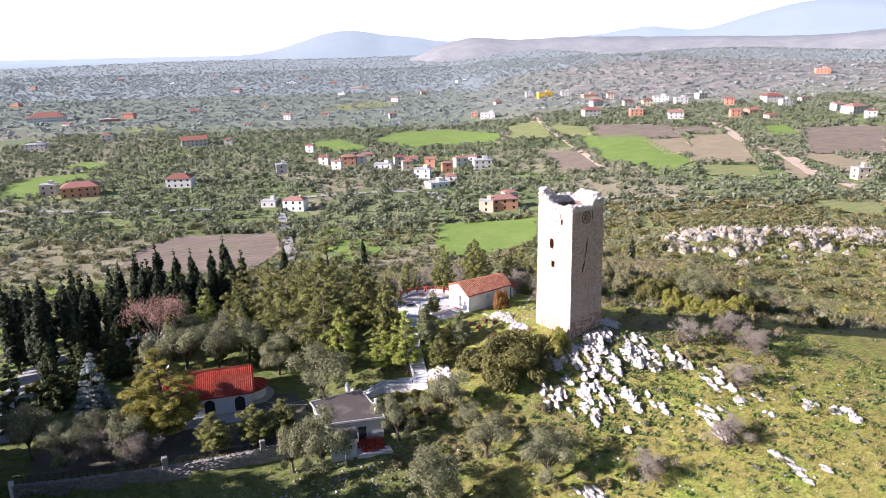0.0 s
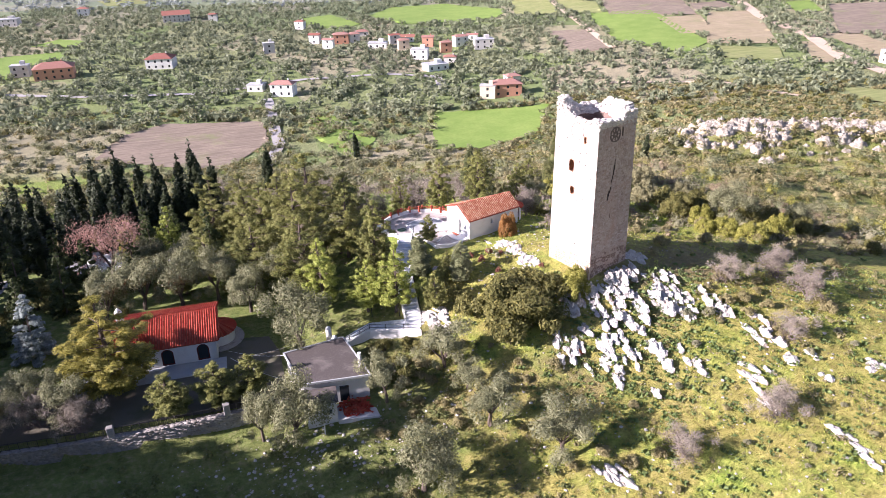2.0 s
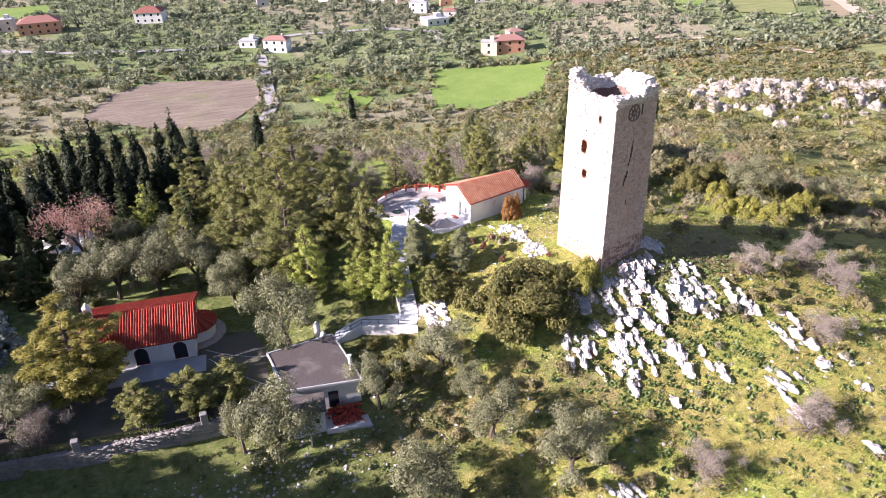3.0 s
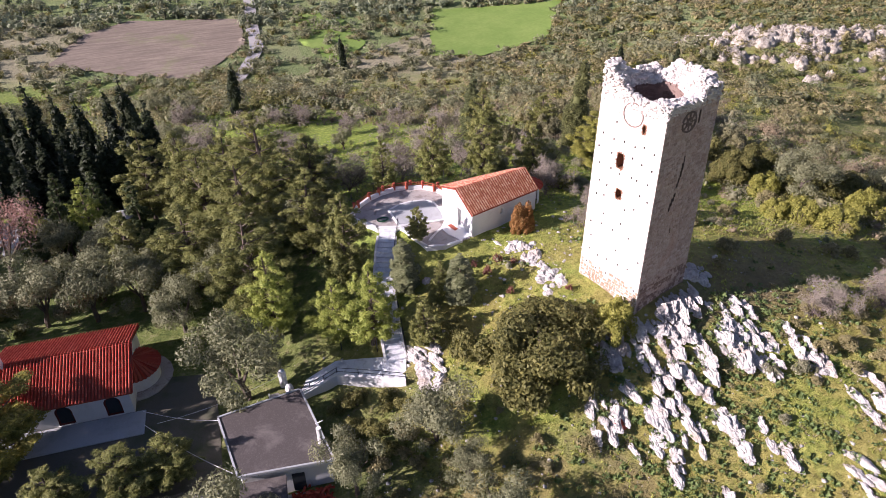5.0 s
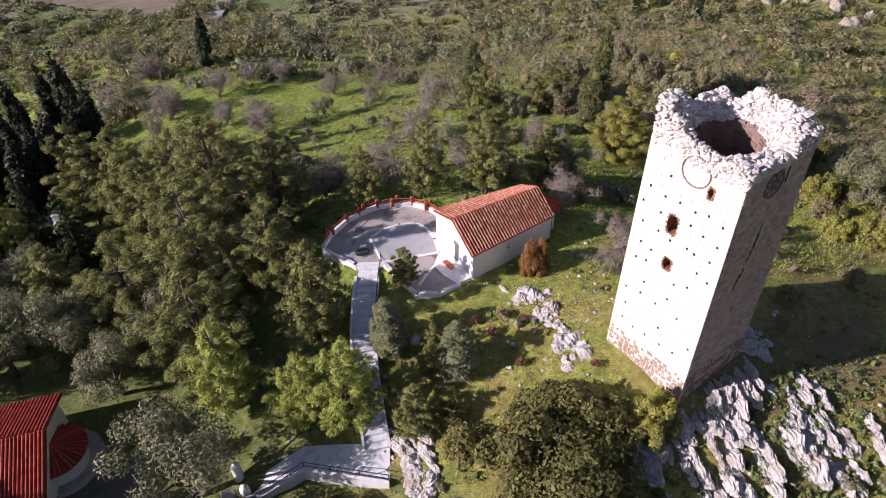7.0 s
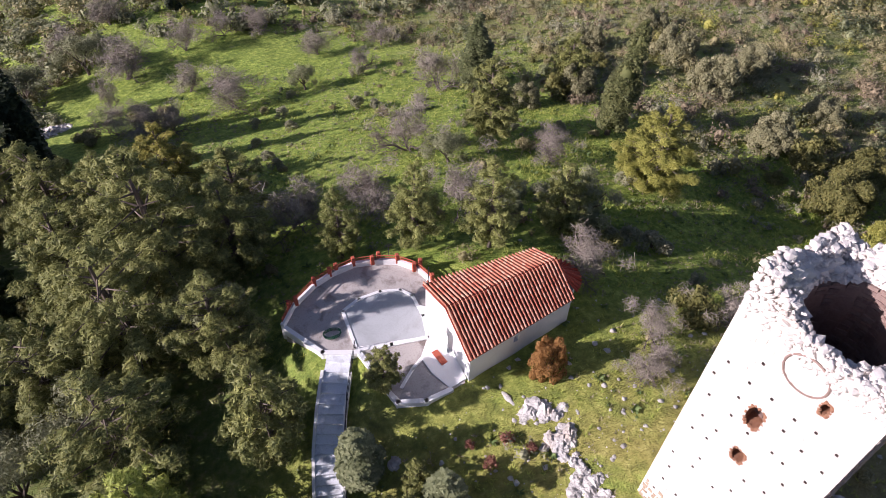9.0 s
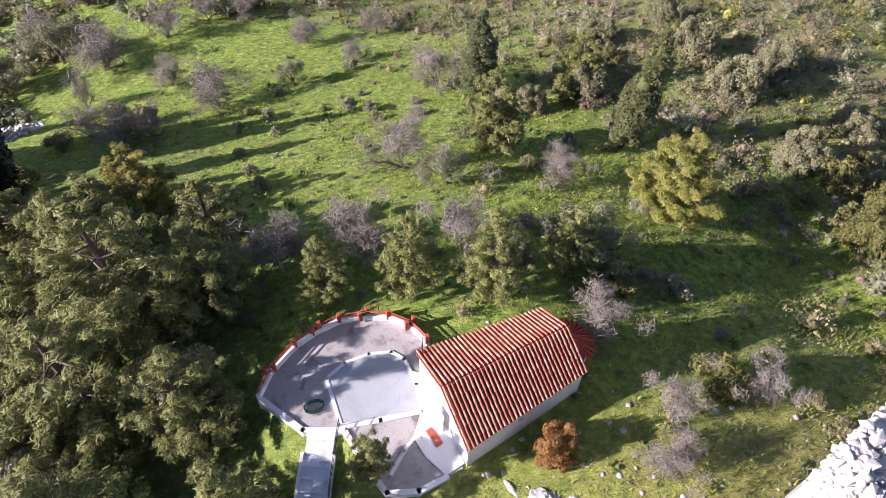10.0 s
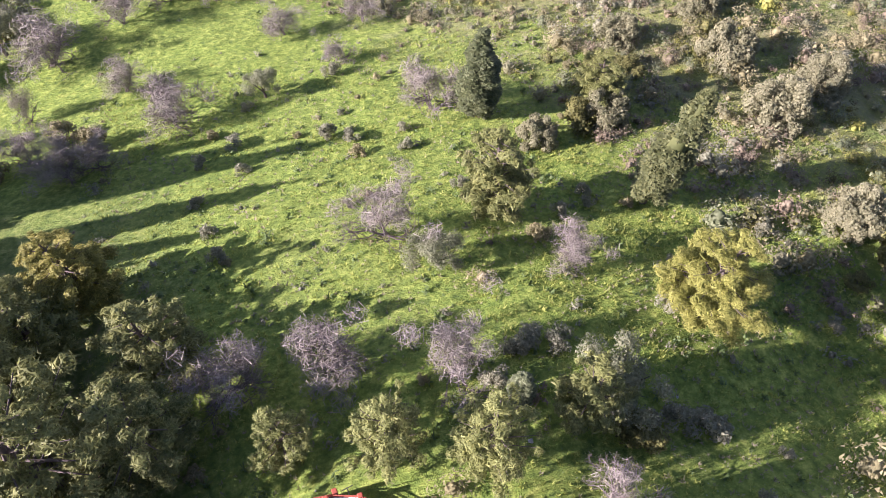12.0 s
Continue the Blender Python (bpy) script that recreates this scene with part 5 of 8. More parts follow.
part("chimney", tube([(20.75, 74.6, 6.9), (20.75, 74.6, 8.3), (20.75, 74.6, 8.5)], [0.2, 0.17, 0.2], 8), M["whitewash"], shed, "white round chimney")
part("pipe", tube([(20.7, 76.5, 6.9), (21.3, 76.4, 7.2)], 0.04, 5), M["white_trim"], shed)
part("annex", prism([(14.9, 73.6), (17.75, 73.2), (17.45, 70.9), (14.6, 71.3)], 2.6, 6.15), M["grey_wall"], shed, "lower grey annex")
part("annex_roof", prism([(14.7, 73.6), (17.9, 73.2), (17.6, 70.7), (14.4, 71.1)], 6.15, 6.3, 0.02), M["roof_deck"], shed)
part("annex_window", prism([(16.5, 71.03), (16.95, 70.97), (16.94, 70.93), (16.49, 70.99)], 4.9, 5.35), M["shadow_glass"], shed, "small dark window")
dd = (Vector(SC) - Vector(SD)).normalized()
p0 = Vector(SD) + dd * 3.4
q = Vector((dd.y, -dd.x))
# No opening is cut: a thin dark panel stands for the doorway's shade.
part("doorway", prism([p0 + q * 0.02, p0 + dd * 0.9 + q * 0.02, p0 + dd * 0.9 + q * 0.06, p0 + q * 0.06], 4.2, 6.0), M["shadow_glass"], shed, "open doorway, its shade put in as a dark panel")
part("yard_slab", prism([(17.5, 73.2), (21.2, 72.8), (21.3, 69.8), (17.4, 70.6)], 2.6, 4.15), M["grey_wall"], shed, "raised concrete slab")
pile = thing("roof_tile_pile", "heap of spare red roof tiles stacked in the yard", "tile pile", kind="stuff")
pv, pf = tile_shape(4)
frames = []
r2 = random.Random(11)
for i in range(230):
    u, v = r2.uniform(0, 1), r2.uniform(0, 1)
    z = 4.18 + 1.0 * v * r2.uniform(0.1, 1) * (1 - abs(u - 0.5))
    frames.append(pose(18.1 + 2.7 * u - 0.2 * v, 71.0 + 1.7 * v - 0.3 * u, z, r2.uniform(-40, 40), r2.uniform(-40, 40), r2.uniform(0, 360)) @ Matrix.Diagonal((0.2, 0.42, 0.2, 1)))
part("tiles", grid_mesh("tiles", *tiles_joined(frames), M["tile_red_joined"]), None, pile)
pole = thing("white_pipe", "short leaning white pipe standing below the annex", "pipe", at=(15.9, 69.9, level(15.9, 69.9)))
part("pipe", tube([(0, 0, -0.2), (0.05, 0, 1.9)], 0.06, 6), M["whitewash"], pole)

# ---- churchyard wall and railing ----
yard_wall = thing("wall_churchyard", "low grey field-stone retaining wall of the churchyard", "stone wall", kind="structure")
xs = np.linspace(-17.3, 13.2, 40)
line = [Vector((x, float(wall_y(x)))) for x in xs]
part("core", kerb(line, 0.45, 2.6, 5.15), M["wall_stone"], yard_wall)
r3 = random.Random(5)
base = stone_mesh("field_stone", 3, M["wall_stone"])
bv = np.array([v.co for v in base.vertices])
bf = np.array([list(p.vertices) for p in base.polygons])
sv, sf, k = [], [], 0
for i in range(1900):
    x = r3.uniform(-17.2, 13.1)
    top = r3.random() < 0.3
    y = float(wall_y(x)) + (r3.uniform(-0.2, 0.2) if top else -0.24)
    z = 5.14 if top else r3.uniform(3.0, 5.1)
    s = np.array((r3.uniform(0.28, 0.6), 0.09, r3.uniform(0.16, 0.3)))
    if top:
        s = np.array((r3.uniform(0.25, 0.5), r3.uniform(0.2, 0.4), 0.07))
    sv.append(bv * s + (x, y, z))
    sf.append(bf + k)
    k += len(bv)
tagged(part("face_stones", grid_mesh("face_stones", np.concatenate(sv), np.concatenate(sf), M["wall_stone"]), None, yard_wall), kind="stuff")
end = thing("wall_end_post", "white end post of the churchyard wall", "post", at=(-17.6, float(wall_y(-17.6)), 3.2))
part("post", box((-0.25, -0.25, 0), (0.25, 0.25, 2.4), 0.03), M["whitewash"], end)
fence = thing("churchyard_railing", "black iron railing on the churchyard wall", "railing")
for i in range(0, 40, 1):
    p = line[i]
    part("post", tube([(p.x, p.y + 0.12, 5.1), (p.x, p.y + 0.12, 6.05)], 0.03, 4), M["black_iron"], fence)
for z in (5.3, 5.98):
    part("rail", tube([(p.x, p.y + 0.12, z) for p in line], 0.022, 4), M["black_iron"], fence)
bars = []
for a, b in zip(line, line[1:]):
    for f in (0.2, 0.4, 0.6, 0.8):
        p = a.lerp(b, f)
        bars.append(tube([(p.x, p.y + 0.12, 5.28), (p.x, p.y + 0.12, 6.0)], 0.012, 3, False))
part("bars", joined(bars), M["black_iron"], fence)
for x in (7.6, -2.6):
    p = Vector((x, float(wall_y(x))))
    pier = thing("stone_pier", "squat pale stone pier on the churchyard wall", "pier", "piers on the wall", at=(p.x, p.y, 5.0))
    part("pier", box((-0.3, -0.28, 0), (0.3, 0.28, 1.25), 0.05), M["wall_stone"], pier)
yard = tagged(new("churchyard_paving", mesh_of("churchyard_paving", [(-16.5, 78.5, 4.685), (13.5, 74.9, 4.685), (13.9, 84, 4.685), (13.2, 87.5, 4.685), (9.5, 88.5, 4.685), (-6, 84.5, 4.685), (-16.5, 90, 4.685)], [(0, 1, 2, 3, 4, 5, 6)], paint("packed_yard", (0.145, 0.13, 0.10), (0.055, 0.085, 0.022), 1.0, scale=0.28))), "grey packed-earth and concrete churchyard", "yard", kind="structure")

# ---- rocks ----


def rock_mesh(name, seed, blade=1.0, cuts=4, stone="limestone", long=2.15):
    """A weathered limestone bed: long and low, split by cracks into blocks, its back fluted along the strata."""
    bm = bmesh.new()
    bmesh.ops.create_icosphere(bm, subdivisions=cuts, radius=1.0)
    o = Vector((seed * 7.3, seed * 3.1, seed * 1.7))
    for v in bm.verts:
        p = v.co.copy()
        q = Vector((p.x * 1.7, p.y * 2.1, p.z * 0.9)) + o
        dist, _ = noise.voronoi(q)
        crack = min(1.0, (dist[1] - dist[0]) * 3.2)
        lump = noise.fractal(q * 0.8, 1.0, 2.0, 4)
        flute = noise.ridged_multi_fractal(Vector((p.x * 1.1, p.y * 6.5, p.z * 1.5)) + o, 0.9, 2.1, 4, 1.0, 2.0) - 1.0
        k = 0.74 + 0.30 * crack + 0.34 * lump + 0.12 * flute
        p = Vector((p.x * long * (0.8 + 0.2 * k), p.y * (0.62 if long > 1.5 else 0.9) * k, p.z * k))
        if p.z > 0:
            p.z *= blade * (0.55 + 0.45 * abs(math.sin(1.9 * p.x + seed)) + 0.25 * noise.noise(Vector((p.x * 2.4, seed, 1.3))))
            p.y *= 1 - 0.30 * min(1, p.z / (blade + 0.2))
            p.y += 0.26 * p.z
        else:
            p.z *= 0.5
        v.co = p
    me = bpy.data.meshes.new(name)
    bm.to_mesh(me)
    bm.free()
    me.materials.append(M[stone])
    return me


rock_meshes = [rock_mesh("rock", s, 0.55 + 0.16 * (s % 4), 4) for s in range(12)]
small_rocks = [rock_mesh("rock", 40 + s, 0.6 + 0.2 * (s % 3), 3) for s in range(10)]
boulders = [rock_mesh("rock", 80 + s, 0.8 + 0.15 * (s % 3), 3, long=1.15) for s in range(8)]
r = random.Random(21)


rest_rocks = []


def put_rock(x, y, size, turn, tilt, loose=False, label="weathered pale grey limestone rock half sunk in the grass", group="limestone outcrop"):
    z = level(x, y)
    forms = boulders if loose else rock_meshes if size > 0.42 else small_rocks
    if (size < 0.34 or cy < 61) and not loose:
        rest_rocks.append((x, y, z - 0.1 * size, size, radians(turn), size * r.uniform(0.6, 1.15)))
        return None
    ob = tagged(new("rock", forms[r.randrange(len(forms))]), label, "rock", group)
    ob.matrix_basis = pose(x, y, z - 0.10 * size, r.uniform(-12, 12), tilt, turn) @ Matrix.Diagonal((size, size * r.uniform(0.75, 1.25), size * r.uniform(0.6, 1.15), 1))
    return ob


def on_tower(x, y, gap=0.5):
    d = Vector((x, y, 0)) - T0
    return -gap < d.dot(T_A) < T_W + gap and -gap < d.dot(T_B) < T_D + gap


# (centre, half length along the strata, half width across, turn of the strata, size, how much of it is rock)
BEDS = [((48.6, 68.6), 6.6, 5.4, -97, 0.66, 0.58), ((46.6, 72.6), 2.4, 4.0, -97, 0.5, 0.56), ((53.6, 69.6), 4.0, 2.6, -94, 0.55, 0.5), ((48.0, 62.4), 2.4, 3.8, -96, 0.5, 0.42), ((40.8, 69.3), 2.4, 1.9, -97, 0.5, 0.6), ((43.0, 73.6), 1.4, 1.0, -97, 0.5, 0.7),
        ((42.4, 80.6), 1.9, 1.4, -75, 0.36, 0.7), ((42.2, 83.6), 1.7, 1.3, -70, 0.34, 0.6), ((42.4, 86.9), 1.2, 1.6, -70, 0.40, 0.5), ((40.6, 87.7), 0.7, 0.5, -80, 0.55, 0.9), ((38.0, 56.0), 3.4, 1.0, -75, 0.42, 0.45)]
BEDS_2 = [((30.4, 79.9), 1.9, 1.3, -60, 0.42, 0.75), ((30.0, 77.6), 1.6, 1.2, -80, 0.40, 0.7), ((34.3, 86.8), 1.4, 0.9, 0, 0.30, 0.6), ((57.5, 63.0), 3.4, 2.6, -88, 0.46, 0.42), ((56.6, 67.0), 3.0, 1.6, -92, 0.46, 0.5), ((53.5, 76.6), 1.5, 1.2, -60, 0.34, 0.5), ((49.5, 73.8), 1.2, 2.0, -97, 0.42, 0.7),
        ((61.0, 57.5), 4.0, 2.2, -80, 0.40, 0.36), ((54.5, 57.0), 3.5, 2.2, -85, 0.42, 0.36), ((57.8, 48.2), 3.0, 1.8, -70, 0.42, 0.36), ((43.5, 64.8), 2.2, 1.8, -96, 0.42, 0.4), ((66.0, 52.0), 3.5, 2.5, -80, 0.36, 0.3)]
for (cx, cy), sa, sb, turn, size, share in BEDS + BEDS_2:
    c, s = math.cos(radians(turn)), math.sin(radians(turn))
    b = -sb
    while b < sb:
        a = -sa + r.uniform(0, 1.0)
        while a < sa:
            long = size * r.uniform(0.45, 1.35)
            x, y = cx + a * c - b * s + r.gauss(0, 0.15), cy + a * s + b * c + r.gauss(0, 0.2)
            edge = (a / sa) ** 2 + (b / sb) ** 2
            if edge < r.uniform(0.6, 1.3) and 0.5 + 0.8 * noise.noise(Vector((x * 0.7, y * 0.26, 3.7))) < share and r.random() < 0.9 and not on_tower(x, y):
                put_rock(x, y, long * (1.0 if size > 0.41 else 1.35), turn + (r.uniform(-12, 12) if size > 0.41 else r.uniform(-90, 90)), r.uniform(-10, 12), size < 0.41)
            a += long * r.uniform(1.5, 2.6)
        b += size * r.uniform(0.85, 1.3)


def stuff_of(name, shapes, places, material, label, category, smooth=False, parent=None):
    """Many small meshes joined into one: shapes are (verts, faces) arrays, places are (x, y, z, size, turn, height)."""
    vs, fs, k = [], [], 0
    for i, (x, y, z, size, turn, tall) in enumerate(places):
        v, f = shapes[i % len(shapes)]
        c, s = math.cos(turn), math.sin(turn)
        w = np.empty_like(v)
        w[:, 0] = (v[:, 0] * c - v[:, 1] * s) * size + x
        w[:, 1] = (v[:, 0] * s + v[:, 1] * c) * size + y
        w[:, 2] = v[:, 2] * tall + z
        vs.append(w)
        fs.append(f + k)
        k += len(v)
    me = grid_mesh(name, np.concatenate(vs), np.concatenate(fs), material, smooth)
    return tagged(new(name, me), label, category, kind="stuff")


def arrays(me):
    return np.array([v.co for v in me.vertices], np.float32), np.array([list(p.vertices) for p in me.polygons], np.int32)


stuff_of("small_rocks", [arrays(m) for m in small_rocks], rest_rocks, M["limestone"], "small pale limestone rocks scattered over the slope", "rocks")
pebbles = [arrays(stone_mesh("pebble", 30 + s, M["limestone"], 0.55)) for s in range(6)]
places = []
for i in range(2300):
    if i % 3 == 0:
        x, y = r.gauss(15, 8), r.gauss(67.5, 3.0)
    elif i % 3 == 1:
        x, y = r.uniform(30, 78), r.uniform(44, 74)
    else:
        x, y = r.gauss(44, 9), r.gauss(80, 8)
    if wall_y(x) < y < 98 and x < 14 or bell(x, y, 37, 94, 5) > 0.3 or (44 < x < 52.5 and 74 < y < 82):
        continue
    s = 0.06 + 0.26 * r.random() ** 3
    places.append((x, y, level(x, y) + s * 0.05, s, r.uniform(0, 6), s * r.uniform(0.3, 0.55)))
stuff_of("loose_stones", pebbles, places, M["limestone"], "loose white limestone rubble strewn over the grass", "stones")

places = []
for i in range(420):
    q = r.random() ** 0.5
    a = r.uniform(0, 6.28)
    x, y = 5.6 + 4.2 * q * math.cos(a), 151.5 + 2.6 * q * math.sin(a)
    s = r.uniform(0.12, 0.45)
    places.append((x, y, level(x, y) + 0.7 * (1 - q) * r.random(), s, r.uniform(0, 6), s * 0.6))
stuff_of("rubble_heap", pebbles, places, M["crown_stone"], "heap of pale building rubble tipped at the meadow edge", "rubble")

# ---- plants ----


def leaf_quads(rs, centres, radii, count, size, flat=0.35, squash=0.8, hollow=0.55, droop=0.0, slender=1.0, mess=0.55):
    """Leaf sprays as small blades over a set of clumps: verts and faces."""
    centres, radii = np.asarray(centres, float), np.asarray(radii, float)
    pick = rs.choice(len(centres), count, p=radii ** 2 / (radii ** 2).sum())
    d = rs.normal(size=(count, 3))
    d /= np.linalg.norm(d, axis=1, keepdims=True)
    depth = hollow + (1 - hollow) * rs.random((count, 1)) ** 0.6
    p = centres[pick] + d * radii[pick, None] * depth * np.array((1, 1, squash))
    n = d + rs.normal(size=(count, 3)) * mess + np.array((0, 0, flat))
    n /= np.linalg.norm(n, axis=1, keepdims=True)
    t = np.cross(n, rs.normal(size=(count, 3)))
    t /= np.linalg.norm(t, axis=1, keepdims=True) + 1e-9
    b = np.cross(n, t)
    s = size * rs.uniform(0.55, 1.35, (count, 1))
    w = s * rs.uniform(0.35, 0.75, (count, 1)) * slender
    v = np.stack([p - t * s * 0.65 - b * w * 0.7, p - t * s * 0.35 + b * w * 0.9, p + t * s * 0.95 - np.array((0, 0, droop)) * s], 1).reshape(-1, 3)
    f = np.arange(count * 3).reshape(-1, 3)
    return v, f


def limbs(rs, height_, spread_, forks, base, lean=0.0, sides=6):
    """A tapered trunk that forks into crooked limbs: shapes and the limbs' ends."""
    shapes, ends = [], []
    split = height_ * rs.uniform(0.2, 0.32)
    top = Vector((rs.uniform(-0.2, 0.2) + lean, rs.uniform(-0.2, 0.2), split))
    shapes.append(tube([(0, 0, -0.4), (0.05, 0, split * 0.4), top], [base * 1.35, base, base * 0.8], sides))
    for i in range(forks):
        a = 2 * math.pi * (i + rs.uniform(-0.25, 0.25)) / forks
        reach = spread_ * rs.uniform(0.5, 0.85)
        mid = top + Vector((math.cos(a) * reach * 0.5, math.sin(a) * reach * 0.5, (height_ - split) * rs.uniform(0.3, 0.45)))
        end = top + Vector((math.cos(a) * reach, math.sin(a) * reach, (height_ - split) * rs.uniform(0.55, 0.85)))
        shapes.append(tube([top, mid, end], [base * 0.6, base * 0.38, base * 0.12], 5))
        ends.append(end)
    return shapes, ends


def plant(name, label, category, trunk, crown, leaf, group=""):
    ob = thing(name, label, category, group, at=(0, 0, -500))
    if trunk:
        part("trunk", joined(trunk), M["bark"], ob)
    if crown:
        part("crown", grid_mesh("crown", *crown, leaf), None, ob)
    return ob


def make_olive(seed, count=9500, leaf="olive_leaf", size=0.14):
    """A grey-green olive, about 5 m high and 5 m wide."""
    rs = np.random.default_rng(seed)
    trunk, ends = limbs(rs, 5.0, 2.3, 5, 0.2)
    cs, rads = [], []
    for e in ends:
        for j in range(3):
            cs.append(Vector(e) + Vector(rs.normal(size=3) * (0.65, 0.65, 0.5)))
            rads.append(rs.uniform(0.6, 1.25))
    cs += [Vector((rs.uniform(-0.9, 0.9), rs.uniform(-0.9, 0.9), rs.uniform(3.4, 4.3))) for _ in range(4)]
    rads += [rs.uniform(0.7, 1.1) for _ in range(4)]
    for j in range(5):
        a = rs.uniform(0, 6.28)
        cs.append(Vector((math.cos(a) * 2.0, math.sin(a) * 2.0, rs.uniform(1.5, 2.4))))
        rads.append(rs.uniform(0.5, 0.8))
    return trunk, leaf_quads(rs, [tuple(c) for c in cs], rads, count, size, 0.5, 0.85, 0.22, slender=0.75)


def make_pine(seed, count=13000, size=0.245, slim=1.0):
    """A rounded Aleppo pine in loose feathery whorls, about 10 m high and 5.5 m wide."""
    rs = np.random.default_rng(seed)
    shapes = [tube([(0, 0, -0.5), (0.1, 0.05, 3), (0.0, 0.1, 6.5), (0, 0, 9.4)], [0.26, 0.2, 0.12, 0.03], 6)]
    cs, rads = [], []
    rows = 11
    for i in range(rows):
        f = i / (rows - 1)
        z = 1.5 + 7.7 * f
        reach = (2.75 * (1 - f ** 1.9) ** 0.8 * (0.72 + 0.28 * min(1, f * 4)) + 0.25) * slim
        n = max(2, int(8 * (1 - f) + 2))
        a0 = rs.uniform(0, 6.28)
        for j in range(n):
            a = a0 + 2 * math.pi * j / n + rs.uniform(-0.35, 0.35)
            q = reach * rs.uniform(0.55, 1.05)
            e = Vector((math.cos(a) * q, math.sin(a) * q, z + 0.3 * q * (1 - f) + rs.uniform(-0.35, 0.35)))
            shapes.append(tube([(0, 0, z - 0.4), e], [0.055, 0.015], 4, False))
            for t in (1.0, 0.78, 0.5):
                p = e * t + Vector((0, 0, z - 0.2)) * (1 - t)
                cs.append((p.x + rs.normal() * 0.22, p.y + rs.normal() * 0.22, p.z + rs.normal() * 0.16))
                rads.append(rs.uniform(0.34, 0.62) * (1 - 0.3 * f))
    return shapes, leaf_quads(rs, cs, rads, count, size * 1.15, 0.9, 0.62, 0.15, slender=0.38)


def make_cypress(seed, count=3200, size=0.29, core=True):
    """A dark column, 12 m high and 2.2 m wide."""
    rs = np.random.default_rng(seed)
    cs, rads = [], []
    for i in range(70):
        f = rs.random() ** 0.85
        w = 0.95 * (math.sin(math.pi * min(1, 0.18 + 0.82 * f) ** 0.8)) ** 0.8 + 0.08
        a = rs.uniform(0, 6.28)
        cs.append((math.cos(a) * w * 0.6, math.sin(a) * w * 0.6, 0.6 + 11.2 * f))
        rads.append(w * rs.uniform(0.4, 0.62))
    lv, lf = leaf_quads(rs, cs, rads, count, size, 0.9, 1.8, 0.5)
    if core:
        cv, cf = tube([(0, 0, 0.7), (0, 0, 2.5), (0, 0, 5.5), (0, 0, 8.5), (0, 0, 11)], [0.2, 0.46, 0.5, 0.3, 0.05], 8, False)
        tri = [t for q in cf for t in ((q[0], q[1], q[2]), (q[0], q[2], q[3]))]
        lf = np.concatenate([lf, np.array(tri) + len(lv)])
        lv = np.concatenate([lv, np.array([tuple(v) for v in cv])])
    return [tube([(0, 0, -0.5), (0, 0, 1.2), (0, 0, 9)], [0.2, 0.18, 0.04], 6)], (lv, lf)


def make_fir(seed, count=7000, size=0.23):
    """A conical fir in tiers, 8 m high and 3.6 m wide."""
    rs = np.random.default_rng(seed)
    shapes = [tube([(0, 0, -0.4), (0, 0, 4), (0, 0, 7.8)], [0.16, 0.1, 0.02], 6)]
    cs, rads = [], []
    for i in range(13):
        f = i / 12
        reach = 1.8 * (1 - f) ** 0.85 + 0.1
        for j in range(max(3, int(9 * (1 - f)))):
            a = rs.uniform(0, 6.28)
            for q in (0.95, 0.6):
                cs.append((math.cos(a) * reach * q, math.sin(a) * reach * q, 0.6 + 7.0 * f - 0.15 * reach * q))
                rads.append(0.38 * (1 - 0.6 * f) + 0.1)
    return shapes, leaf_quads(rs, cs, rads, count, size, 0.9, 0.55, 0.3, 0.25)


def make_bush(seed, count=1500, size=0.26, tall=1.0):
    """A low dense dome, 2 m wide and 1.3 m high."""
    rs = np.random.default_rng(seed)
    cs, rads = [], []
    for i in range(13):
        a, q = rs.uniform(0, 6.28), rs.random() ** 0.6 * 0.72
        cs.append((math.cos(a) * q, math.sin(a) * q, (0.30 + 0.55 * (1 - q) * rs.uniform(0.5, 1.2)) * tall))
        rads.append(rs.uniform(0.24, 0.42))
    stems = [tube([(0, 0, -0.2), (c[0] * 0.7, c[1] * 0.7, c[2] * 0.8)], [0.05, 0.015], 4, False) for c in cs[:7]]
    return stems, leaf_quads(rs, cs, rads, count, size, 0.4, 0.9, 0.4)


def make_dome(seed, count=26000, size=0.036):
    """A broad dome of many small clumps, 2 m wide and 1.15 m high, with an uneven outline."""
    rs = np.random.default_rng(seed)
    cs, rads = [(0, 0, 0.35)], [0.62]
    for i in range(46):
        a, up = rs.uniform(0, 6.28), rs.random()
        q = 0.86 * math.sqrt(1 - (0.9 * up) ** 2) * rs.uniform(0.85, 1.08)
        cs.append((math.cos(a) * q, math.sin(a) * q, 0.12 + 0.85 * up * rs.uniform(0.85, 1.1)))
        rads.append(rs.uniform(0.14, 0.26))
    return [tube([(0, 0, -0.2), (c[0] * 0.7, c[1] * 0.7, c[2] * 0.8)], [0.05, 0.015], 4, False) for c in cs[1:9]], leaf_quads(rs, cs, rads, count, size, 0.4, 0.95, 0.7)


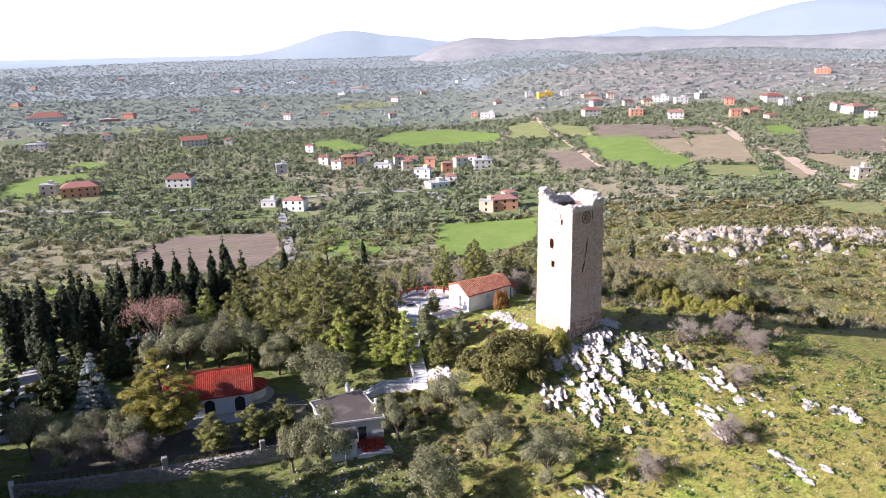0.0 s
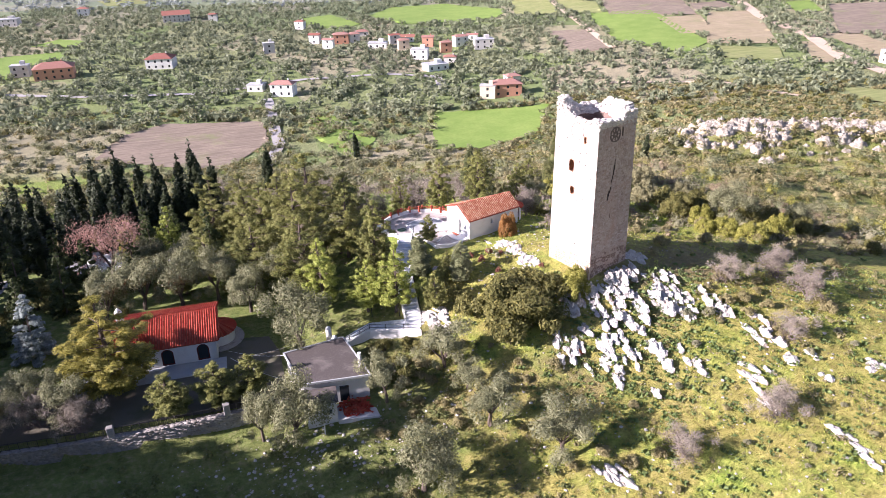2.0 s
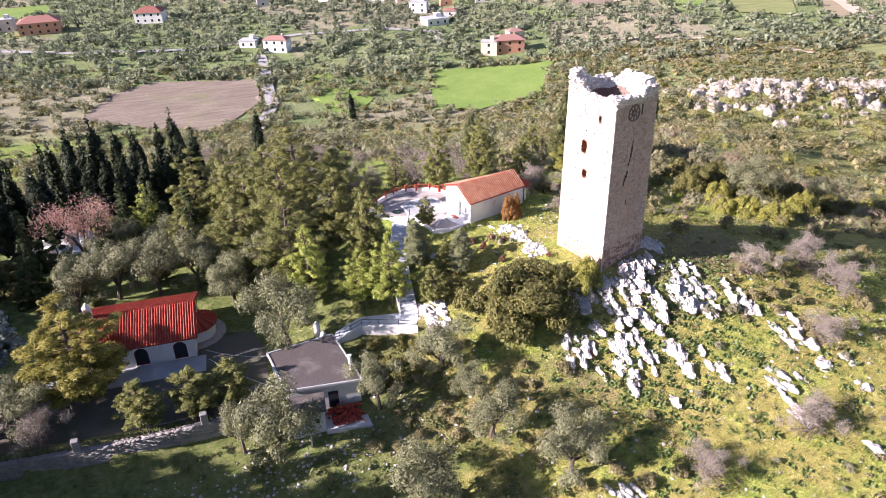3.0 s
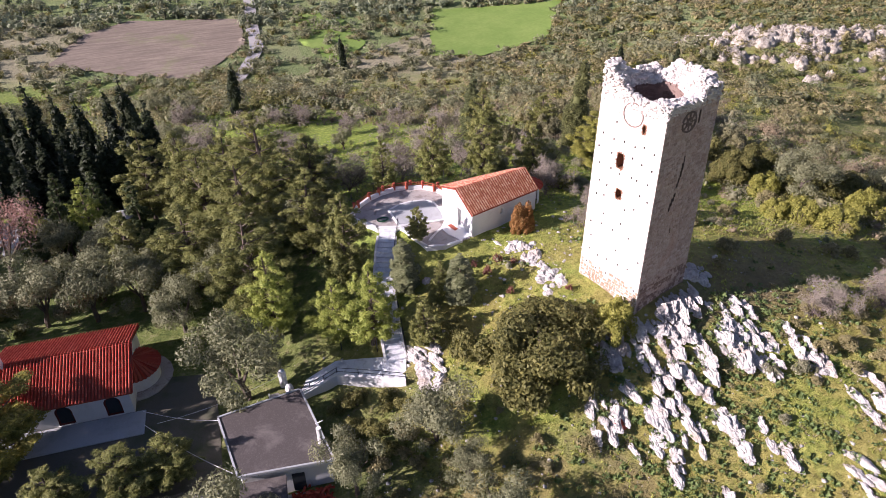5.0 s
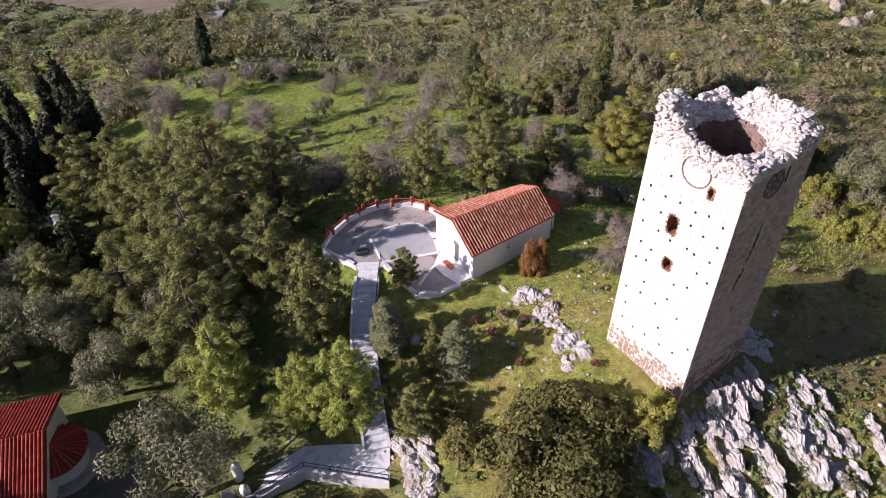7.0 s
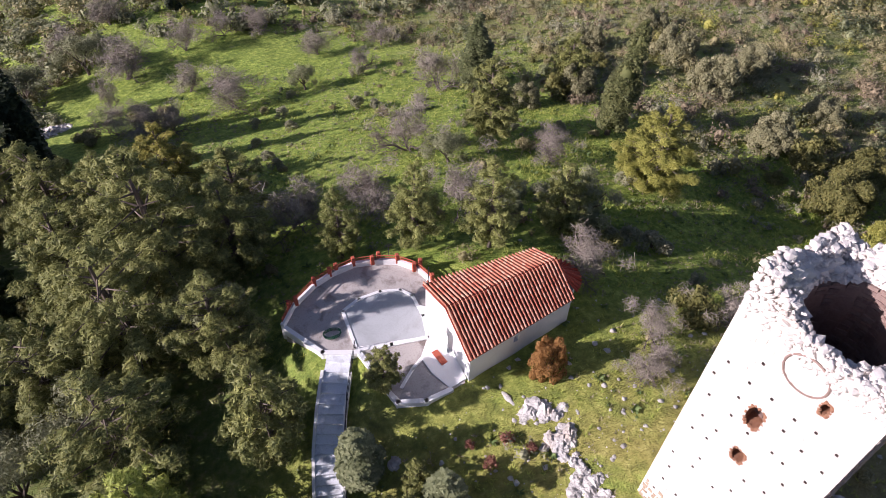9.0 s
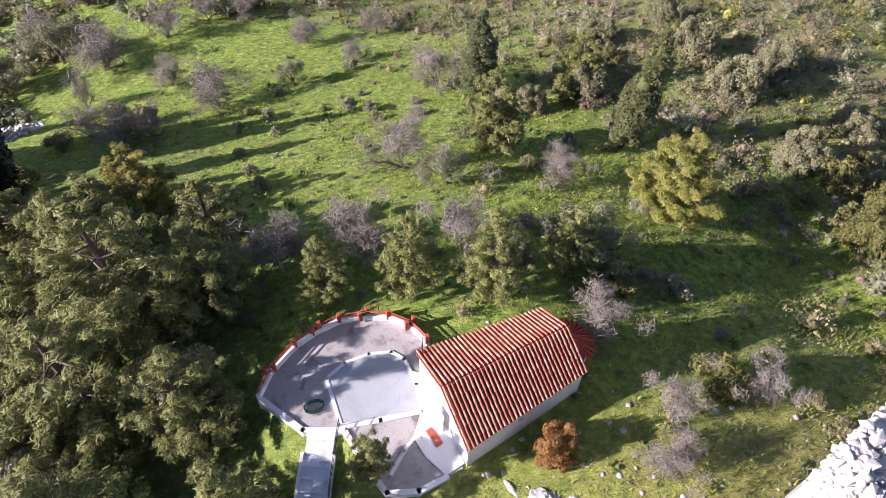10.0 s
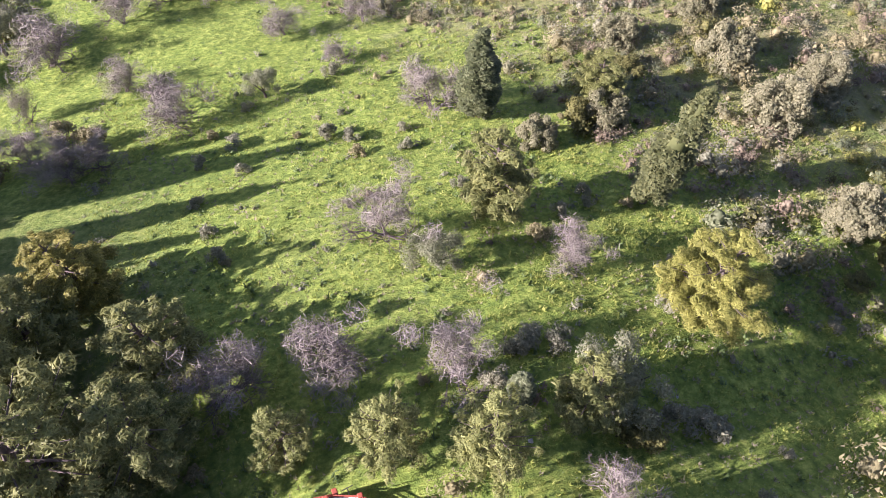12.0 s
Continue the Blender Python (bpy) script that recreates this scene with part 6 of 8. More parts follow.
def make_bare(seed, size=4.0, twigs=5):
    """A leafless almond: forked limbs ending in a haze of thin twigs."""
    rs = np.random.default_rng(seed)
    shapes = []

    def grow(p, d, length, rad, depth):
        n = 2 if depth > 1 else 1
        pts = [p]
        for _ in range(n):
            d = (d + Vector(rs.normal(size=3) * 0.22)).normalized()
            p = p + d * (length / n)
            pts.append(p)
        shapes.append(tube(pts, [rad * (1 - 0.45 * i / n) for i in range(n + 1)], 5 if depth > 2 else 3, False))
        if depth == 0:
            return
        for _ in range(rs.integers(3, twigs + 1)):
            e = (d + Vector(rs.normal(size=3) * 0.62) + Vector((0, 0, 0.12))).normalized()
            grow(pts[-1] if rs.random() < 0.6 else pts[-1].lerp(pts[0], 0.4), e, length * rs.uniform(0.55, 0.8), max(rad * 0.5, 0.009), depth - 1)

    for i in range(3):
        a = rs.uniform(0, 6.28)
        grow(Vector((0, 0, -0.2)), Vector((math.cos(a) * 0.5, math.sin(a) * 0.5, 1)).normalized(), size * 0.33, 0.09, 4)
    return shapes


KINDS = {
    "olive": [plant("olive_tree", "spreading grey-green olive tree", "tree", *make_olive(s), M["olive_leaf"], "olive trees") for s in (1, 2, 3, 4)],
    "pine": [plant("pine_tree", "yellow-green Aleppo pine with loose rounded crown", "tree", *make_pine(s, slim=q), M["pine_leaf"], "pine trees") for s, q in ((11, 1.0), (12, 0.9), (13, 1.1))],
    "young": [plant("pine_tree", "bright yellow-green young pine", "tree", *make_pine(s, 13000, 0.215, q), M["young_pine_leaf"], "young pines") for s, q in ((16, 1.0), (17, 0.85))],
    "slope": [plant("pine_tree", "slender olive-green pine behind the chapel terrace", "tree", *make_pine(s, 15000, 0.19, 0.95), M["slope_pine_leaf"], "terrace pines") for s in (20, 26)],
    "gold": [plant("pine_tree", "thick golden-green pine tree", "tree", *make_pine(15, 36000, 0.15), M["gold_pine_leaf"])],
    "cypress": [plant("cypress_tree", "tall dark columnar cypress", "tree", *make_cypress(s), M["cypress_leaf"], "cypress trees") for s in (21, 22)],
    "silver": [plant("fir_tree", "silvery blue conical fir", "tree", *make_fir(31), M["fir_leaf"])],
    "fir": [plant("fir_tree", "dark green conical fir", "tree", *make_fir(32), M["dark_fir_leaf"], "fir trees")],
    "pale": [plant("cypress_tree", "slim leaning cypress, flecked pale green in the low sun", "tree", *make_cypress(24, 22000, 0.12), M["sunlit_cypress_leaf"])],
    "meadow_cypress": [plant("cypress_tree", "bushy dark cypress on the meadow, flecked with light", "tree", *make_cypress(25, 22000, 0.12), M["meadow_cypress_leaf"])],
    "big": [plant("pine_tree", "large yellow-green Aleppo pine with a heavy billowing crown", "tree", *make_pine(s, 30000, 0.15, q), M["pine_leaf"], "large pines") for s, q in ((11, 1.0), (14, 1.1))],
    "bronze": [plant("pine_tree", "thick dark pine with golden sunlit tips", "tree", *make_pine(15, 34000, 0.17), M["bronze_pine_leaf"])],
    "juniper": [plant("juniper_tree", "upright bushy grey-green juniper tree", "tree", *make_cypress(23, 9000, 0.17, False), M["juniper_leaf"], "junipers")],
    "rust": [plant("rust_tree", "broad twiggy tree with sparse pinkish-brown winter leaves", "tree", *make_olive(41, 4200, size=0.11), M["rust_leaf"])],
    "belt": [plant("pine_tree", "tall dense pine, mostly added out of view to cast shade", "tree", *make_pine(s, 4200, 0.62, 1.15), M["pine_leaf"], "shelter belt pines") for s in (18, 19)],
    "dome": [plant("mastic_bush", "broad dense dark green mastic shrub on the hill", "bush", *make_dome(64, 18000, 0.043), M["mastic_leaf"], "broad shrubs")],
    "broom": [plant("heath_bush", "broad rounded tan-grey winter shrub of the heath", "bush", *make_dome(s, 15000, 0.05), M["broom_leaf"], "tan shrubs") for s in (66, 67)],
    "yellow": [plant("mastic_bush", "rounded yellow-green shrub beside the tower hill", "bush", *make_dome(65, 9000, 0.06), M["gold_pine_leaf"], "yellow shrubs")],
    "orange": [plant("thuja_bush", "egg-shaped orange-brown thuja bush", "bush", *make_dome(51, 14000, 0.05), M["orange_leaf"])],
    "mastic": [plant("mastic_bush", "dense dark green mastic shrub", "bush", *make_bush(s, 2500, 0.09), M["mastic_leaf"], "mastic shrubs") for s in (61, 62, 63)],
    "russet": [plant("russet_bush", "small red-brown winter shrub on the grassy bank", "bush", *make_bush(75, 900, 0.12), M["red_shrub_leaf"], "russet shrubs")],
    "scrub": [plant("scrub_bush", "low brownish-green scrub bush", "bush", *make_bush(s, 1300, 0.105), M["scrub_leaf"], "scrub bushes") for s in (71, 72, 73)],
    "grey": [plant("grey_bush", "low grey-leaved spurge bush", "bush", *make_bush(s, 1300, 0.095), M["grey_scrub_leaf"], "grey bushes") for s in (81, 82)],
}
KINDS["bare"] = []
for s in (91, 92, 93):
    ob = thing("bare_tree", "leafless almond tree with a haze of thin grey twigs", "tree", "bare trees", at=(0, 0, -500))
    part("branch", joined(make_bare(s)), M["twig"], ob)
    rs = np.random.default_rng(s)
    cs = [(rs.normal() * 0.95, rs.normal() * 0.95, rs.uniform(1.3, 3.4)) for _ in range(26)]
    tv, tf = leaf_quads(rs, cs, [0.62] * 26, 2600, 0.36, 0.0, 0.9, 0.1)
    tv = tv.reshape(-1, 3, 3)
    tv[:, 1] = tv[:, 0] + (tv[:, 1] - tv[:, 0]) * 0.10     # thin slivers
    part("twig", grid_mesh("twig", tv.reshape(-1, 3), tf, M["twig_haze"]), None, ob, "haze of fine grey-mauve twigs")
    KINDS["bare"].append(ob)
SIZE = {"olive": (5.0, 5.2), "pine": (9.8, 5.6), "gold": (9.8, 5.6), "slope": (9.8, 5.6), "young": (9.8, 5.6), "cypress": (12.2, 2.2), "silver": (8.0, 3.9), "fir": (8.0, 3.9), "juniper": (12.2, 2.2), "pale": (12.2, 2.2), "meadow_cypress": (12.2, 2.2), "big": (9.8, 5.6), "bronze": (9.8, 5.6),
        "rust": (5.0, 5.2), "orange": (1.15, 2.1), "belt": (9.8, 6.0), "dome": (1.15, 2.1), "yellow": (1.15, 2.1), "broom": (1.15, 2.1), "mastic": (1.15, 2.1), "scrub": (1.15, 2.1), "russet": (1.15, 2.1), "grey": (1.15, 2.1), "bare": (3.9, 4.2)}
used = {}
rp = random.Random(77)


def grow(kind, x, y, tall, wide, sink=0.0):
    """Stands a plant of that kind on the ground, tall and wide in metres."""
    forms = KINDS[kind]
    i = rp.randrange(len(forms))
    h, w = SIZE[kind]
    m = pose(x, y, level(x, y) - sink, rp.uniform(-3, 3), rp.uniform(-3, 3), rp.uniform(0, 360))
    ob = forms[i]
    if (kind, i) in used:
        ob = copy_thing(ob, m)
    else:
        used[kind, i] = ob
    ob.matrix_basis = m @ Matrix.Diagonal((wide / w, wide / w, tall / h, 1))
    return ob


def grow_all(kind, rows, wide=None):
    for row in rows:
        x, y, tall = row[:3]
        grow(kind, x, y, tall, row[3] if len(row) > 3 else tall * wide)


# big pines between the church and the chapel, then the younger ones
grow_all("big", [(22, 106.5, 14.5, 9.5), (15.5, 108.5, 11.5, 8.5), (27.2, 107, 9.5, 7), (19, 92.5, 11, 8), (25.2, 97.5, 9.5, 6.5), (19.8, 101, 12.5, 9), (14, 100, 10, 7), (14.5, 117, 12, 8), (9.5, 121, 12.5, 7.5), (18.5, 113, 12, 7.5)])
grow_all("young", [(19.9, 88.4, 9.6, 5.4), (24.4, 85.3, 6.6, 4.5), (27.2, 83.5, 8.6, 5.2), ])
grow_all("pine", [(2.7, 76.9, 4.8, 4.8), (7.0, 77.0, 5.0, 5.0), (10.2, 77.0, 4.8, 4.4)])
grow_all("pine", [(31.0, 80.6, 4.8, 3.0), (26.9, 90.6, 10.2, 5.4), (33.2, 83.8, 3.4, 2.2),  (52.8, 119.6, 9.3, 6.4)])
grow_all("gold", [(62.6, 106.4, 9.0, 7.4)])
grow_all("young", [(3.2, 114.5, 9.0, 4.2)])
grow_all("slope", [(34.4, 104, 7.2, 3.6), (39.4, 102.3, 8.4, 4.4), (44.2, 99.8, 8.6, 4.6)])
grow_all("gold", [(-1.2, 112.5, 8.2, 3.8)])
grow_all("pine", [(33.9, 91.2, 3.8, 2.5), (28, 113, 8, 6), (68, 131, 7, 6), (20, 118, 9, 7), (8, 104, 8, 6)])
grow_all("bronze", [(-2.4, 82.4, 11.0, 9.6)])
grow_all("meadow_cypress", [(56.8, 133.6, 10.6, 4.0)])
grow_all("pale", [(64.8, 117.2, 14.2, 3.5)])
leaning = KINDS["pale"][0]
leaning.matrix_basis = Matrix.Translation(leaning.matrix_basis.translation) @ Matrix.Rotation(radians(6), 4, (0.36, 0.93, 0)) @ Matrix.Translation(-leaning.matrix_basis.translation) @ leaning.matrix_basis
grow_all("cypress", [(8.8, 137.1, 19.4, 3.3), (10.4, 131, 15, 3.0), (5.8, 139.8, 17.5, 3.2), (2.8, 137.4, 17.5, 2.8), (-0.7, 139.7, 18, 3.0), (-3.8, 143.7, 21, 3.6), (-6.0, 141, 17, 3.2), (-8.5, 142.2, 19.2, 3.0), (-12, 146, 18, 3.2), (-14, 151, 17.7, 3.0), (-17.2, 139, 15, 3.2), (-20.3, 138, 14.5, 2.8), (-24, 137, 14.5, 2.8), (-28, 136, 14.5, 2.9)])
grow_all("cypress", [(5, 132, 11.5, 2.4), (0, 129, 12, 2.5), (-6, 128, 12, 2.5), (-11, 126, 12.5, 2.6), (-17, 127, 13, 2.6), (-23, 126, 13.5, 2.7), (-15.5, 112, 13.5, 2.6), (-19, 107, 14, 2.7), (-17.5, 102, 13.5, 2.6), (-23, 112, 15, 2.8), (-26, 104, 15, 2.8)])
grow_all("cypress", [(24.3, 184, 11.5, 2.8), (60, 242, 12, 2.4), (126, 174, 9, 2), (120, 188, 7.5, 1.8)])
# unseen belt added west to shade the churchyard; dark wood behind the cypresses
grow_all("belt", [(-22, 76.5, 10, 7), (-23, 71, 18, 8), (-24, 74.5, 13, 8), (-26, 68.5, 20, 9), (-21.5, 66, 21, 9), (-22, 60.5, 22, 9), (-20.5, 55, 23, 9), (-21, 49, 24, 9), (-18, 43, 24, 9), (-28, 74, 13, 9), (-29, 67, 22, 10), (-28, 60, 23, 10), (-27, 52, 24, 10), (-26, 45, 24, 10), (-15, 37, 23, 9), (-24, 63, 20, 9)])
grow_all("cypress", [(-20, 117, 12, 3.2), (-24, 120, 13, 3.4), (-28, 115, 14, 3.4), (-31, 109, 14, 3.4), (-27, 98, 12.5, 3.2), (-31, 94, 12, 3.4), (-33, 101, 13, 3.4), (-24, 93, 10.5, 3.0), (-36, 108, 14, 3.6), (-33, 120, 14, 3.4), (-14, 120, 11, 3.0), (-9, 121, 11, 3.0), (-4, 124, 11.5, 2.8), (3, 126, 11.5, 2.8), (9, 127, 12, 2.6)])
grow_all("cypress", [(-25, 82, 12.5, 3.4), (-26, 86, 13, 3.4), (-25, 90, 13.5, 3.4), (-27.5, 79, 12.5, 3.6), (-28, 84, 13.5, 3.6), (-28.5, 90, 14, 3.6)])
grow_all("silver", [(-11.2, 93, 8.0, 4.4)])
grow_all("fir", [(1.0, 113.8, 8.8, 4.2), (5.7, 115.2, 6.4, 3.6), (-9, 102.5, 8.4, 3.6), (-6, 106.5, 8.4, 3.4), (-1, 107.5, 8.2, 3.6), (-13, 99, 7.5, 3.4)])
grow_all("pine", [ (50.6, 101.2, 7.2, 4.4), (34.0, 85.2, 3.2, 1.9)])
grow_all("juniper", [(35.0, 83.0, 5.0, 2.8), (52.7, 101.8, 4.2, 3.2), (31.4, 87.0, 5.6, 2.8), (47.5, 103, 4.0, 1.6)])
grow_all("rust", [(-3.8, 108, 9.2, 8)])
grow_all("orange", [(43.5, 88.9, 3.2, 2.5)])
grow_all("olive", [(16.3, 83.2, 7.0, 7.2), (4.3, 98.6, 6.6, 6.2), (0.0, 99.4, 6.4, 6.2), (8.6, 98.6, 6.0, 5.6), (-4.2, 98.5, 6.0, 5.6), (30.4, 64.4, 4.6, 5.4), (34.6, 58.6, 4.8, 5.8), (22.6, 60.8, 5.6, 6.2), (13.0, 70.4, 6.6, 6.0), (22.4, 71.3, 4.8, 4.2)])
grow_all("olive", [(24.6, 99.6, 5.2, 5), (29.0, 72.6, 4.6, 5.6), (46.7, 115.0, 2.8, 3.8), (38.7, 146.0, 3.2, 3.4), (0.9, 110.5, 5.5, 5.4), (5.9, 107.3, 5.5, 5.2), (-6.8, 79.4, 4.8, 5), (-10.5, 80.8, 4.8, 4.6), (-13, 79.8, 4.6, 4.6), (-16.7, 83, 5.5, 5), (10.4, 71.6, 4.4, 3.8), (30, 69, 3, 3.4), (17, 96, 6, 5.5), (12, 94, 5.5, 5)])
grow_all("bare", [(44.5, 119.6, 5.4, 6), (55.9, 112.6, 3.6, 4.4), (49.4, 95.4, 4.4, 4.6), (29.5, 145.6, 5.4, 7.5), (14.7, 153, 4.6, 3.4), (53.4, 136.2, 5.6, 6.2), (16.2, 163.5, 6.2, 9), (19.1, 140.2, 4.2, 6.2), (42.8, 158.4, 4.0, 5.4), (30.8, 171.5, 3.6, 4.6), (47, 150, 3.0, 3.6), (31.7, 110, 4.8, 5.6), (37.6, 108.6, 4.6, 5.6), (44.8, 106.4, 4, 5.4), (60.8, 69.6, 3.4, 4.2)])
grow_all("bare", [(67.5, 69.4, 4, 5), (67.3, 65, 3.6, 4.6), (53.5, 53.6, 3.4, 4.6), (44.1, 54.2, 3.2, 4.2), (60.7, 59.9, 2.8, 4), (50.6, 88.9, 2.8, 3.6), (48.8, 86, 2.6, 3.4), (56.8, 88.6, 2.8, 3.6), (-9, 79.6, 4.5, 5), (-5.5, 77.6, 4.2, 4.6)])
grow_all("bare", [(8, 176, 5.5, 7), (14, 184, 5, 6), (25, 168, 5, 6), (4, 166, 5, 6), (36, 171, 4.4, 5.4), (52, 158, 4, 5), (24.5, 154, 4.2, 5)])
grow_all("dome", [(38.5, 74.2, 5.0, 10.0)])
# thick bushes east of the tower, bronze pine and grey shrubs of the meadow
grow_all("olive", [(81.0, 92.3, 5.2, 6.4), (94.0, 91.0, 4.6, 5.6), (52.6, 101.4, 4.2, 4.4)])
grow_all("dome", [(78.0, 99.8, 4.2, 6.4), (87.5, 93.2, 4.0, 7.0), (84.6, 102.3, 3.6, 5.6), (90.5, 88.6, 3.2, 5.4)])
grow_all("yellow", [(74.5, 85.6, 2.6, 4.2), (76.6, 82.7, 2.4, 4.6), (85.1, 86.5, 3.0, 4.6), (77.5, 93.9, 2.8, 4.0), (72.6, 87.2, 2.0, 3.0)])
grow_all("broom", [(83.1, 124.0, 4.6, 6.6), (84.4, 134.0, 4.4, 6.4), (67.5, 128.6, 3.4, 5.0), (60.2, 127.4, 2.8, 4.0), (79.6, 110.2, 3.4, 5.4), (76.0, 141.0, 3.2, 5.2), (91.0, 127.0, 3.6, 5.6), (90.0, 114.0, 3.2, 5.2), (87.0, 143.0, 3.4, 5.4)])
grow_all("bronze", [(22.6, 122.0, 8.6, 6.6)])
grow_all("grey", [(51.4, 106.0, 1.6, 2.6), (57.7, 98.7, 1.8, 3.4), (56.0, 99.6, 1.7, 2.8), (46.6, 104.3, 1.5, 2.4), (49.6, 106.6, 1.5, 2.6), (54.2, 99.4, 1.9, 3.0)])
grow_all("bare", [(15.9, 144.7, 4.0, 5.0), (22.6, 140.4, 3.4, 4.6)])
grow_all("scrub", [(21.7, 144.4, 2.6, 4.0), (18.6, 147.4, 2.4, 4.0), (12.6, 143.0, 2.2, 3.8)])
grow_all("mastic", [(33.7, 77.7, 2.6, 3.6), (33.6, 80.4, 1.8, 2.6)])
grow_all("mastic", [(24.4, 78.6, 1.5, 2.8), (26.4, 77.6, 1.4, 2.8), (23.4, 76.6, 1.3, 2.8), (25.2, 75.4, 1.3, 2.8), (27.6, 75.8, 1.4, 2.6), (23.2, 74.4, 1.2, 2.4), (22.8, 79.0, 1.2, 2.0), (25.4, 73.6, 1.2, 2.4)])
grow_all("yellow", [(44.3, 73.9, 3.0, 3.6)])
grow_all("mastic", [(36.2, 72.4, 3.6, 5.6), (39.6, 71.6, 3.2, 4.8), (41.8, 74.6, 3.2, 4.4), (35.4, 76.0, 3.0, 4.4), (80.6, 106.0, 3.4, 5.0), (70.2, 136.0, 2.0, 5.6), (74.0, 135.4, 1.8, 4.0), (82.5, 103.5, 2.6, 4.0),  (54.9, 90, 2.6, 4.2), (53.2, 99, 2.2, 3.6), (64.6, 129, 3, 5)])

# olives and thickets in the shade behind the cemetery
rt = random.Random(66)
for i in range(26):
    x, y = rt.uniform(-40, 12), rt.uniform(150, 200)
    w = rt.uniform(4, 6.5)
    if i % 2:
        grow("olive" if i % 3 else "belt", x, y, w * (0.9 if i % 3 else 1.6), w)

# small russet shrubs on the bank before the chapel, and a rusty sheet among the rocks
grow_all("russet", [(38.2, 84.6, 0.9, 1.1), (39.4, 85.4, 0.8, 1.2), (38.9, 81.4, 0.7, 0.9), (40.6, 84.4, 0.6, 0.9), (37.4, 86.0, 0.7, 0.8), (43.0, 78.8, 0.6, 0.8)])
sheet = thing("metal_sheet", "small rusty dark red metal sheet lying tilted on the rocks", "metal sheet", at=(41.5, 67.6, level(41.5, 67.6) + 0.3), turn=25)
part("sheet", box((-0.45, -0.4, -0.02), (0.45, 0.4, 0.03), 0.01, pose(0, 0, 0, 22, 12, 0)), M["oxide"], sheet)

# dark undergrowth below the pines and cypresses
ru = random.Random(31)
for i in range(50):
    x, y = ru.uniform(-20, 17), ru.uniform(99, 127)
    w = ru.uniform(2.0, 4.4)
    if y > 114:
        continue
    grow("mastic", x, y, w * ru.uniform(0.4, 0.7), w)
row = random.Random(14)
for i in range(15):
    grow("cypress", -24 + 2.4 * i + row.uniform(-0.6, 0.6), 130 + row.uniform(-3.5, 3.5), row.uniform(11, 15), row.uniform(2.6, 3.4))
for i in range(22):
    w = row.uniform(3, 5)
    grow("mastic", row.uniform(-24, 11), row.uniform(124, 142), w * 0.7, w)
grow_all("fir", [(-16, 96, 9, 4), (-14, 106, 9.5, 4), (4, 118, 9, 4), (-10, 112, 9, 4), (9, 112, 8.5, 4), (0, 120, 9, 3.8), (-19, 91, 9, 4)])

# bushes of the near hill
spots = []
rb_ = random.Random(9)


def free(x, y):
    if (44 < x < 53 and 73.5 < y < 82.5) or bell(x, y, 38, 94, 7) > 0.32 or (x < 15 and wall_y(x) - 1.5 < y < 99) or (18.5 < x < 32 and 77 < y < 95) or (13 < x < 22.5 and 69 < y < 82):
        return False
    return True


for kind, n, box_, lo, hi in (("scrub", 46, (20, 46, 44, 74), 0.8, 2.2), ("grey", 26, (46, 78, 42, 72), 0.7, 1.8), ("scrub", 40, (55, 80, 60, 92), 1.0, 2.6), ("grey", 30, (28, 74, 103, 150), 0.8, 2.6), ("scrub", 14, (20, 70, 104, 150), 0.7, 2.2), ("mastic", 14, (74, 104, 78, 112), 1.8, 3.6), ("grey", 14, (58, 78, 84, 104), 0.7, 1.8), ("scrub", 30, (22, 36, 66, 80), 0.6, 1.6)):
    for i in range(n):
        x, y = rb_.uniform(*box_[:2]), rb_.uniform(*box_[2:])
        if free(x, y):
            w = rb_.uniform(lo, hi)
            grow(kind, x, y, w * rb_.uniform(0.45, 0.7), w)

# herb clumps in the grass
hs = []
for s in range(3):
    rs = np.random.default_rng(200 + s)
    v, f = [], []
    for i in range(16):
        a, q = rs.uniform(0, 6.28), rs.uniform(0.6, 1.1)
        d = np.array((math.cos(a), math.sin(a)))
        n_ = np.array((-d[1], d[0])) * 0.09
        k = len(v)
        v += [(*(d * 0.05 - n_), 0), (*(d * 0.05 + n_), 0), (*(d * q * 0.6 + n_ * 0.8), 0.75), (*(d * q), 0.45 * rs.uniform(0.6, 1.4))]
        f.append((k, k + 1, k + 2, k + 3))
    hs.append((np.array(v, np.float32), np.array(f, np.int32)))
places = []
for i in range(2000):
    x, y = (rb_.gauss(48, 5), rb_.gauss(67, 5)) if i % 5 == 2 else (rb_.uniform(40, 80), rb_.uniform(40, 74)) if i % 3 else (rb_.gauss(50, 22), rb_.gauss(90, 26))
    if free(x, y):
        s = 0.16 + 0.36 * rb_.random() ** 1.5
        places.append((x, y, level(x, y), s, rb_.uniform(0, 6), s * 0.8))
stuff_of("asphodel_clumps", hs, places, M["herb_leaf"], "dark green asphodel clumps dotted over the grass", "plants")


